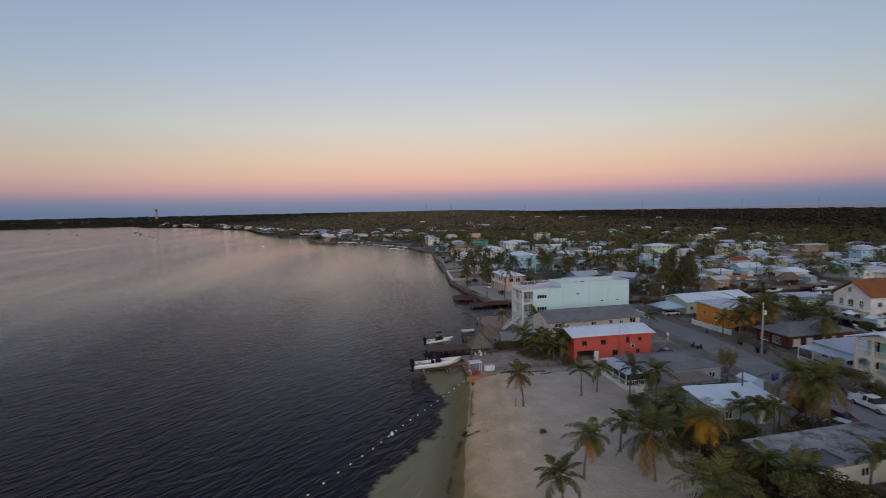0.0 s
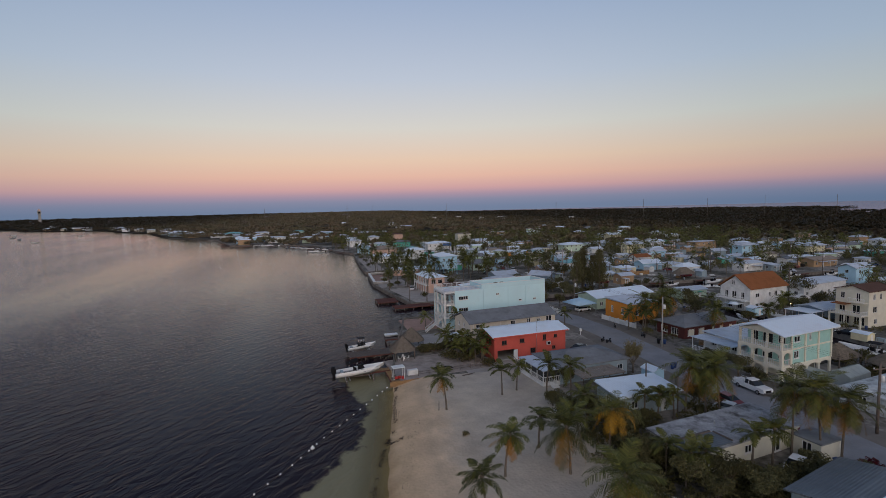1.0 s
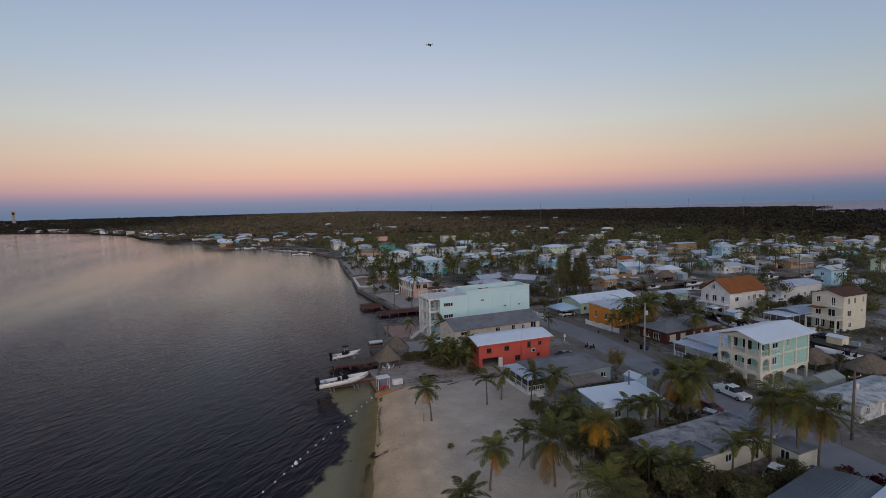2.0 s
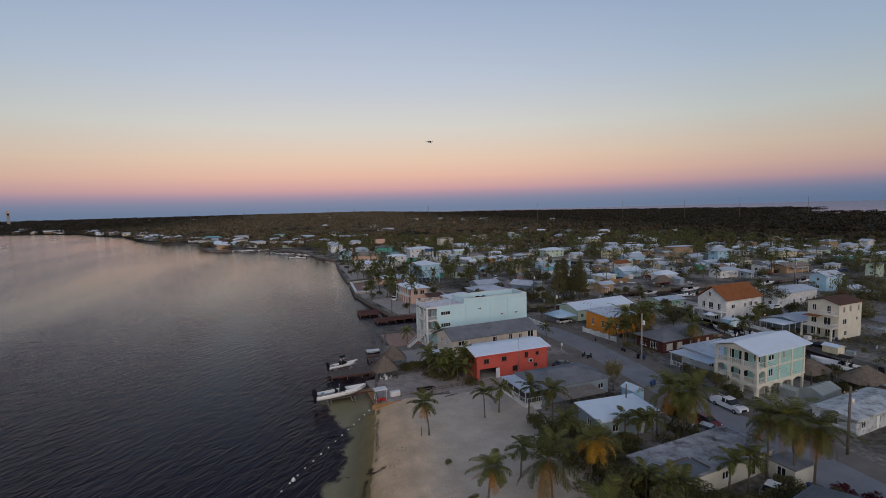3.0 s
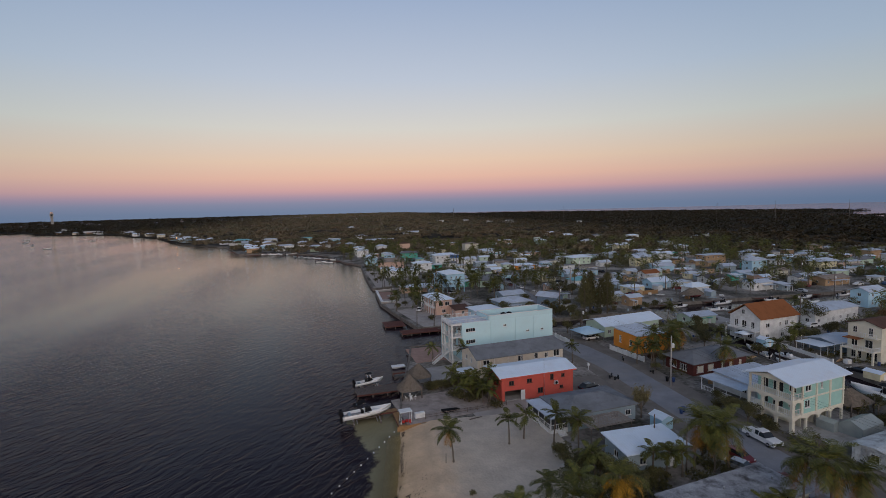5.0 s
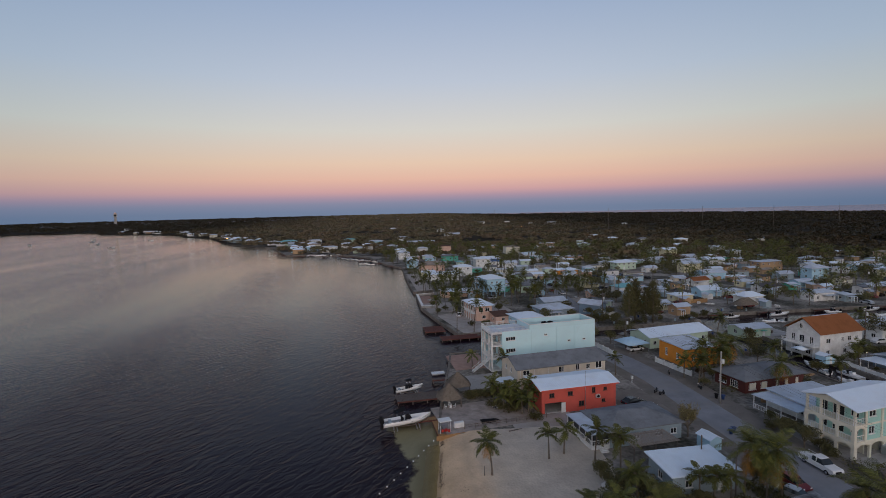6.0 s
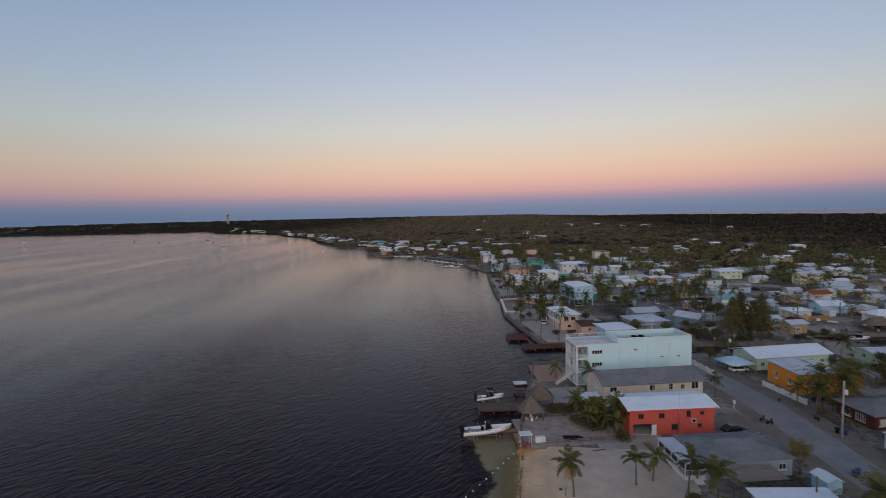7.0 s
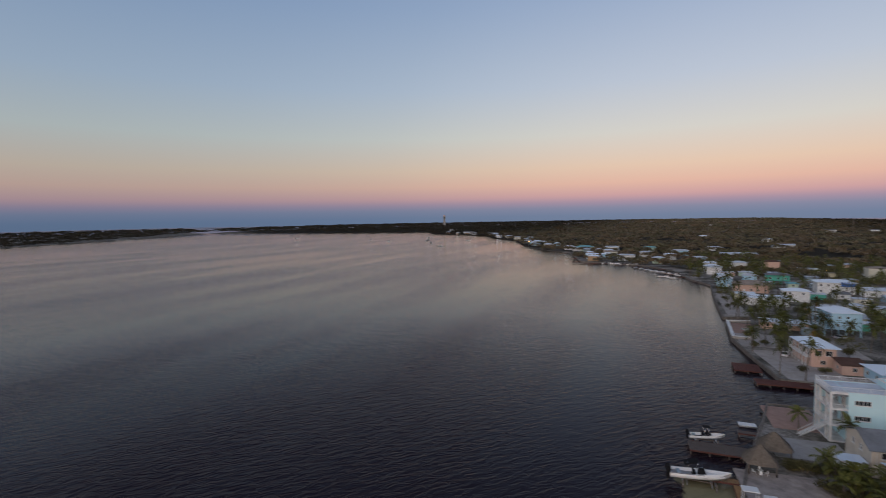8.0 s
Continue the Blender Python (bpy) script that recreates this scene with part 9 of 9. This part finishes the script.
def scooter(x, y, rz):
    so_ = thing("motor_scooter", "dark motor scooter parked at the roadside", "scooter", spot(x, y, GZ + 0.04, rz), "scooters")
    b = bmesh.new()
    side_prism(b, [(-0.6, 0.35), (0.35, 0.3), (0.55, 0.95), (0.45, 1.0), (0.2, 0.5), (-0.1, 0.75), (-0.7, 0.8)], -0.16, 0.16)
    part("body", b, CARS[3], so_)
    for px_ in (-0.5, 0.6):
        t = bmesh.new()
        tube(t, (px_, -0.06, 0.24), (px_, 0.06, 0.24), 0.24, seg=12)
        part("wheel", t, RUBBER, so_)
    t = bmesh.new()
    tube(t, (0.48, -0.35, 1.02), (0.48, 0.35, 1.02), 0.03, seg=6)
    part("handlebar", t, CHROME, so_)


for x, y, rz in ((53.5, 99.5, 20), (52.8, 100.8, 40), (63.4, 101.8, 90), (61.6, 111.5, 70)):
    scooter(x, y, rz)


def wheelie_bin(x, y, rz, material, words):
    bo = thing("wheeled_bin", words, "bin", spot(x, y, GZ + 0.035, rz), "wheeled bins")
    b = bmesh.new()
    lathe(b, [(0.27, 0.05), (0.34, 0.95)], 8)
    part("body", b, material, bo)
    slab(bo, "lid", 0.72, 0.72, 0.07, 0, 0, 0.955, material)


for x, y, mt, wd in ((56.2, 80.6, BLUEBIN, "dark blue wheeled bin at the kerb"), (57.1, 81.2, BLUEBIN, "dark blue wheeled bin at the kerb"), (64.6, 95.5, BLUEBIN, "dark blue wheeled bin beside pole"), (63.6, 96.2, BLACK, "black wheeled bin beside pole"), (53.4, 48.2 - 2, BLUEBIN, "dark blue wheeled bin by the garage")):
    wheelie_bin(x, y, 10, mt, wd)
mb = thing("mailbox", "white post-mounted box beside the street", "mailbox", spot(50.4, 107.2, GZ + 0.04))
slab(mb, "post", 0.12, 0.12, 1.0, 0, 0, 0, WHITE)
slab(mb, "box", 0.4, 0.55, 0.6, 0, 0, 1.0, WHITE)

# ---- poles, wires, masts ----


def pole(x, y, h, label, material=WOOD, arm=True, can=True, r=0.17, rz=0.0, z=GZ, group="utility poles"):
    po_ = thing("utility_pole", label, "pole", spot(x, y, z, rz), group)
    b = bmesh.new()
    tube(b, (0, 0, -0.3), (0, 0, h), r, r * 0.65, 9)
    part("shaft", b, material, po_)
    if arm:
        slab(po_, "crossarm", 2.2, 0.12, 0.14, 0, 0, h - 0.9, WOOD)
        for x_ in (-0.95, 0, 0.95):
            k_ = bmesh.new()
            lathe(k_, [(0.05, 0), (0.07, 0.06), (0.04, 0.18)], 8)
            part("insulator", k_, TRIM, po_, m=pose(x_, 0, h - 0.76))
    if can:
        k_ = bmesh.new()
        lathe(k_, [(0.26, 0), (0.28, 0.06), (0.28, 0.8), (0.2, 0.92)], 12)
        part("transformer", k_, ALU, po_, "grey transformer can", pose(0.42, 0, h - 2.6))
    return po_


pole(62.7, 93.6, 11.0, "tall pale concrete utility pole with transformer", CONCRETE, False, True, 0.17)
pole(66.1, 52.0, 9.6, "wooden utility pole with transformer", WOOD, True, True, 0.2)
pole(61.2, 134.5, 9.5, "wooden utility pole with transformer by canal", WOOD)
pole(44.1, 69.9, 5.6, "short dark wooden pole between cottages", WOOD, False, False, 0.14)
pole(44.6, 62.6, 5.8, "short dark wooden pole between cottages", WOOD, False, False, 0.12)
pole(86.8, 202.9, 12.0, "tall pale utility pole among houses", CONCRETE, True, True, 0.25)
pole(68.5, 170.0, 10, "wooden utility pole along village street", WOOD)
pole(72.0, 240.0, 10, "wooden utility pole along village street", WOOD)
pole(80.0, 310.0, 10, "wooden utility pole along village street", WOOD)
for x, y in ((180, 165), (150, 190), (205, 205), (225, 240), (170, 245), (128, 250), (250, 200), (130, 130)):
    pole(x, y, 10.5, "wooden utility pole among houses", WOOD)
for i, (x, y, h_) in enumerate([(-135, 700, 36), (-25, 760, 38), (15, 800, 38), (140, 820, 39), (330, 800, 38), (470, 760, 38), (640, 690, 39), (560, 720, 37), (720, 640, 38), (-260, 900, 36)]):
    pole(x, y, h_, "tall pale transmission pole in the forest", SEAWALL, False, False, 0.32, group="transmission poles")


def cable(p0, p1, sag, label="dark sagging overhead power cable"):
    b = bmesh.new()
    n = 14
    p0, p1 = Vector(p0), Vector(p1)
    prev = None
    for i in range(n + 1):
        t = i / n
        q = p0.lerp(p1, t) - Vector((0, 0, sag * 4 * t * (1 - t)))
        ring = [b.verts.new(q + Vector((0.011 * math.cos(k * 2.1), 0, 0.011 * math.sin(k * 2.1)))) for k in range(3)]
        if prev:
            for k in range(3):
                b.faces.new((prev[k], prev[(k + 1) % 3], ring[(k + 1) % 3], ring[k]))
        prev = ring
    solid("power_cable", b, BLACK, label, "cable", group="power cables")


for dx in (-0.95, 0, 0.95):
    cable((66.1 + dx, 52.0, 10.0), (62.7 + dx, 93.6, 11.4), 0.7)
    cable((62.7 + dx, 93.6, 11.4), (61.2 + dx, 134.5, 9.9), 0.7)
    cable((61.2 + dx, 134.5, 9.9), (68.5 + dx, 170.0, 10.4), 0.7)
    cable((68.5 + dx, 170.0, 10.4), (72 + dx, 240, 10.4), 1.0)

# far tower above the trees
tw = thing("observation_tower", "pale concrete tower with dark top openings above trees", "tower", spot(-1187, 2014, GZ, 30, 0.85))
b = bmesh.new()
box(b, 11, 10, 52, 0, 0, 0, 0, 0.8)
part("shaft", b, CONCRETE, tw)
b = bmesh.new()
box(b, 14, 13, 3, 0, 0, 52)
box(b, 14, 13, 4, 0, 0, 63)
part("gallery", b, CONCRETE, tw)
for sx in (-1, 1):
    for sy in (-1, 1):
        slab(tw, "pier", 3.2, 3.2, 8, sx * 5.2, sy * 4.7, 55, CONCRETE)
slab(tw, "core", 7, 6, 8, 0, 0, 55, BLACK)
slab(tw, "cap", 9, 8, 6, 0, 0, 67, W_SALMON)

# ---- yard things farther along the street ----
ca = thing("canopy_tent", "pale blue pyramid canopy tent over parked car", "canopy", spot(62.0, 132.5, GZ, 15))
b = bmesh.new()
lathe(b, [(4.9, 2.3), (4.9, 2.45), (2.4, 3.3), (0.2, 3.9)], 4)
part("cover", b, CANOPY_BLUE, ca, m=Matrix.Rotation(radians(45), 4, "Z"))
for sx in (-1, 1):
    for sy in (-1, 1):
        slab(ca, "leg", 0.09, 0.09, 2.35, sx * 3.2, sy * 3.2, 0, METAL)


def low_wall(x0, y0, x1, y1, h, label):
    d = math.hypot(x1 - x0, y1 - y0)
    wo_ = thing("garden_wall", label, "wall", spot((x0 + x1) / 2, (y0 + y1) / 2, GZ, math.degrees(math.atan2(y1 - y0, x1 - x0))), kind="structure")
    slab(wo_, "panel", d, 0.18, h, 0, 0, 0, WHITE)
    for i in range(int(d / 2.4) + 1):
        slab(wo_, "pier", 0.34, 0.34, h + 0.2, -d / 2 + d * i / int(d / 2.4), 0, 0, WHITE)


low_wall(52.2, 143.5, 54.8, 128.0, 1.3, "white rendered garden wall beside canal")
low_wall(63.3, 121.2, 66.2, 109.8, 1.2, "white garden wall before orange house")
TENT = mat("grey_tent_fabric", (0.3, 0.34, 0.34), 0.6, vary=0.2)
ta = thing("storage_tent", "translucent white fabric storage tent", "tent", spot(80.5, 68.3, GZ + 0.05, 16, 0.92))
b = bmesh.new()
side_prism(b, [(-1.9, 0), (1.9, 0), (1.85, 1.75), (1.7, 1.9), (0, 2.75), (-1.7, 1.9), (-1.85, 1.75)], -3.4, 3.4)
part("cover", b, TENT, ta, m=Matrix.Rotation(radians(90), 4, "Z"))
for i in range(5):
    r = bmesh.new()
    x = -3.42 + 1.71 * i
    for a, c in zip([(-1.9, 0), (-1.86, 1.75), (-1.7, 1.9), (0, 2.75)], [(-1.86, 1.75), (-1.7, 1.9), (0, 2.75), (1.7, 1.9)]):
        tube(r, (x, a[0], a[1]), (x, c[0], c[1]), 0.035, seg=5)
    part("hoop", r, TENT, ta)
ta = thing("storage_tent", "white boxy fabric shelter beside tent", "tent", spot(76.6, 70.4, GZ + 0.05, 14, 0.85))
b = bmesh.new()
side_prism(b, [(-1.3, 0), (1.3, 0), (1.3, 1.7), (0, 2.2), (-1.3, 1.7)], -1.6, 1.6)
part("cover", b, TENT, ta)
sh = thing("garden_shed", "small yellow garden shed with white roof", "shed", spot(107.5, 88.5, GZ, 12, 0.72))
b = bmesh.new()
side_prism(b, [(-1.8, 0), (1.8, 0), (1.8, 2.1), (0, 2.7), (-1.8, 2.1)], -2.2, 2.2)
part("wall", b, W_YELLOW, sh)
part("roof", roof_mesh("gable_y", 3.6, 4.4, 0.62, 0.25, 0.08), ROOF_WHITE, sh, m=pose(0, 0, 2.12))
slab(sh, "door", 0.9, 0.06, 1.9, 0.4, -2.24, 0, TRIM, "white door")
sh = thing("garden_shed", "small pale blue shed with white roof", "shed", spot(49.6, 76.6, GZ, 12))
b = bmesh.new()
side_prism(b, [(-1.2, 0), (1.2, 0), (1.2, 1.9), (0, 2.5), (-1.2, 1.9)], -1.4, 1.4)
part("wall", b, W_SKY, sh)
part("roof", roof_mesh("gable_y", 2.4, 2.8, 0.62, 0.2, 0.07), ROOF_WHITE, sh, m=pose(0, 0, 1.92))
sh = thing("garden_shed", "white shed by the cream building", "shed", spot(20.6, 106.6, GZ + 0.06, 12))
b = bmesh.new()
side_prism(b, [(-1.8, 0), (1.8, 0), (1.8, 2.0), (-1.8, 2.3)], -1.4, 1.4)
part("wall", b, WHITE, sh)
slab(sh, "door", 0.9, 0.06, 1.9, 0.3, -1.44, 0, W_GREY, "pale grey door")
slab(sh, "roof", 4.0, 3.2, 0.08, 0, 0, 2.31, ROOF_WHITE)
sk = thing("skiff", "white skiff stored on sand under palms", "boat", spot(29.0, 67.0, GZ + 0.1, 30))
part("hull", hull_bm(3.8, 1.5, 0.45, 0.25), GEL, sk)
slab(sk, "thwart", 0.3, 1.0, 0.05, 0, 0, 0.42, WOOD)
sk = thing("skiff", "white and blue skiff stored under palms", "boat", spot(29.6, 44.0, GZ + 0.1, 140))
part("hull", hull_bm(3.4, 1.4, 0.45, 0.25), GEL, sk)
slab(sk, "thwart", 0.3, 0.95, 0.05, 0, 0, 0.42, BLUEP)

# street lamps that are already lit
for x, y, hz, mt in ((204.1, 901.0, 7.0, LAMP_ORANGE), (-262, 700, 8.0, LAMP_ORANGE), (62.3, 444.8, 2.6, LAMP_ORANGE), (124.8, 222.4, 2.4, LAMP_WARM), (131.0, 222.0, 2.6, LAMP_WARM), (112.4, 111.7, 3.2, LAMP_WARM)):
    lo = thing("street_lamp", "lit lamp on a slender grey post", "lamp", spot(x, y, GZ), "lit lamps")
    b = bmesh.new()
    tube(b, (0, 0, 0), (0, 0, hz), 0.08, 0.05, 7)
    part("post", b, METAL, lo)
    b = bmesh.new()
    k_ = 0.5 if hz > 7 else 0.1
    lathe(b, [(k_ * 0.5, 0), (k_, k_ * 0.4), (k_ * 0.8, k_), (k_ * 0.3, k_ * 1.3)], 10)
    part("lantern", b, mt, lo, "glowing lantern", pose(0, 0, hz))

# the other drone, hovering
dn = thing("quadcopter_drone", "small dark quadcopter drone hovering in the air", "drone", spot(2.52, 11.6, 37.32, 20, 0.45))
b = bmesh.new()
box(b, 0.16, 0.08, 0.06, 0, 0, 0, 0, 0.015)
part("body", b, BLACK, dn)
for sx in (-1, 1):
    for sy in (-1, 1):
        a = bmesh.new()
        tube(a, (sx * 0.05, sy * 0.03, 0.03), (sx * 0.1, sy * 0.11, 0.045), 0.009, seg=6)
        tube(a, (sx * 0.1, sy * 0.11, 0.02), (sx * 0.1, sy * 0.11, 0.065), 0.013, seg=8)
        ao_ = part("arm", a, METAL, dn)
        p = bmesh.new()
        box(p, 0.12, 0.012, 0.003, sx * 0.1, sy * 0.11, 0.066, 30 * sx)
        part("propeller", p, BLACK, ao_)
b = bmesh.new()
box(b, 0.04, 0.04, 0.035, 0.06, 0, -0.035, 0, 0.006)
part("camera_pod", b, BLACK, dn)

# ---- yard things along the canal ----
sh = thing("garden_shed", "small bright blue shed with white roof beside canal house", "shed", spot(104.6, 115.1, GZ, 12))
b = bmesh.new()
side_prism(b, [(-1.5, 0), (1.5, 0), (1.5, 1.9), (0, 2.4), (-1.5, 1.9)], -1.3, 1.3)
part("wall", b, W_SKY, sh)
part("roof", roof_mesh("gable_y", 3.0, 2.6, 0.55, 0.2, 0.07), ROOF_WHITE, sh, m=pose(0, 0, 1.92))
slab(sh, "door", 0.8, 0.06, 1.7, 0.2, -1.33, 0, TRIM, "white door")
cn = thing("canopy_tent", "low white square canopy over garden seats", "canopy", spot(103.0, 120.7, GZ, 12))
b = bmesh.new()
lathe(b, [(2.4, 2.1), (2.4, 2.2), (0.2, 2.9)], 4)
part("cover", b, ROOF_WHITE, cn, m=Matrix.Rotation(radians(45), 4, "Z"))
for sx in (-1, 1):
    for sy in (-1, 1):
        slab(cn, "leg", 0.07, 0.07, 2.12, sx * 1.55, sy * 1.55, 0, METAL)
fe = thing("board_fence", "warm orange-brown board fence beside a canal house", "fence", spot(118.5, 193.0, GZ, 8))
for k in range(20):
    slab(fe, "board", 0.42, 0.05, 1.7, -4.3 + 0.45 * k, 0, 0, WOOD_WARM)
for z in (0.4, 1.3):
    slab(fe, "rail", 9.0, 0.07, 0.1, 0, 0.06, z, WOOD_WARM)


def kayak(x, y, rz, material, words):
    ko_ = thing("kayak", words, "kayak", spot(x, y, GZ + 0.05, rz), "stored kayaks")
    b = bmesh.new()
    lathe(b, [(0.03, -1.9), (0.2, -1.3), (0.34, -0.4), (0.34, 0.4), (0.2, 1.3), (0.03, 1.9)], 10, squash=0.55)
    part("hull", b, material, ko_, m=pose(0, 0, 0.19, 0, 90))
    slab(ko_, "cockpit_rim", 0.8, 0.42, 0.03, 0, 0, 0.35, BLACK)


def crate(x, y, rz, w, d, hgt, material, words):
    co_ = thing("storage_crate", words, "crate", spot(x, y, GZ, rz), "yard crates")
    slab(co_, "body", w, d, hgt, 0, 0, 0, material)
    slab(co_, "lid", w + 0.06, d + 0.06, 0.06, 0, 0, hgt + 0.003, material)
    for sx in (-1, 1):
        slab(co_, "batten", 0.08, d + 0.02, hgt * 0.8, sx * w * 0.35, 0, 0.03, WOOD)


def barrel(x, y, material, words):
    b = bmesh.new()
    lathe(b, [(0.28, 0), (0.3, 0.05), (0.3, 0.28), (0.32, 0.31), (0.3, 0.34), (0.3, 0.56), (0.32, 0.59), (0.3, 0.62), (0.3, 0.85), (0.28, 0.9)], 12)
    solid("barrel", b, material, words, "barrel", spot(x, y, GZ), "yard barrels")


yard_rng = random.Random(23)
clear_of = lambda x, y, r: all(math.hypot(x - px_, y - py_) > pr * 0.8 + r for px_, py_, pr in PLOTS) and not in_canal(x, y, 1.2)
KAYAKS = [(WHITE, "white kayak lying in a yard"), (BLUEP, "blue kayak lying in a yard"), (W_GREY, "blue-grey kayak lying in a yard"), (W_TAN, "tan kayak lying in a yard")]
CRATES = [(WOOD, "weathered wooden storage crate in a yard"), (WHITE, "white dock storage box in a yard"), (W_GREY, "blue-grey storage box in a yard"), (WOOD_WARM, "tan wooden crate in a yard")]
BARRELS = [(BLUEBIN, "dark blue drum in a yard"), (WHITE, "white drum in a yard"), (W_GREY, "grey drum in a yard")]
for k in range(190):
    x, y = yard_rng.uniform(64.5, 150), yard_rng.uniform(60, 215)
    if not clear_of(x, y, 0.8) or abs(x - 58.5) < 7 or (y > 160 and abs(x - street_x(y)) < 5):
        continue
    rz = yard_rng.uniform(0, 180)
    if k % 5 == 0:
        kayak(x, y, rz, *KAYAKS[k // 5 % 4])
    elif k % 5 < 3:
        crate(x, y, rz, yard_rng.uniform(0.8, 1.8), yard_rng.uniform(0.6, 1.1), yard_rng.uniform(0.5, 1.0), *CRATES[k % 4])
    else:
        barrel(x, y, *BARRELS[k % 3])
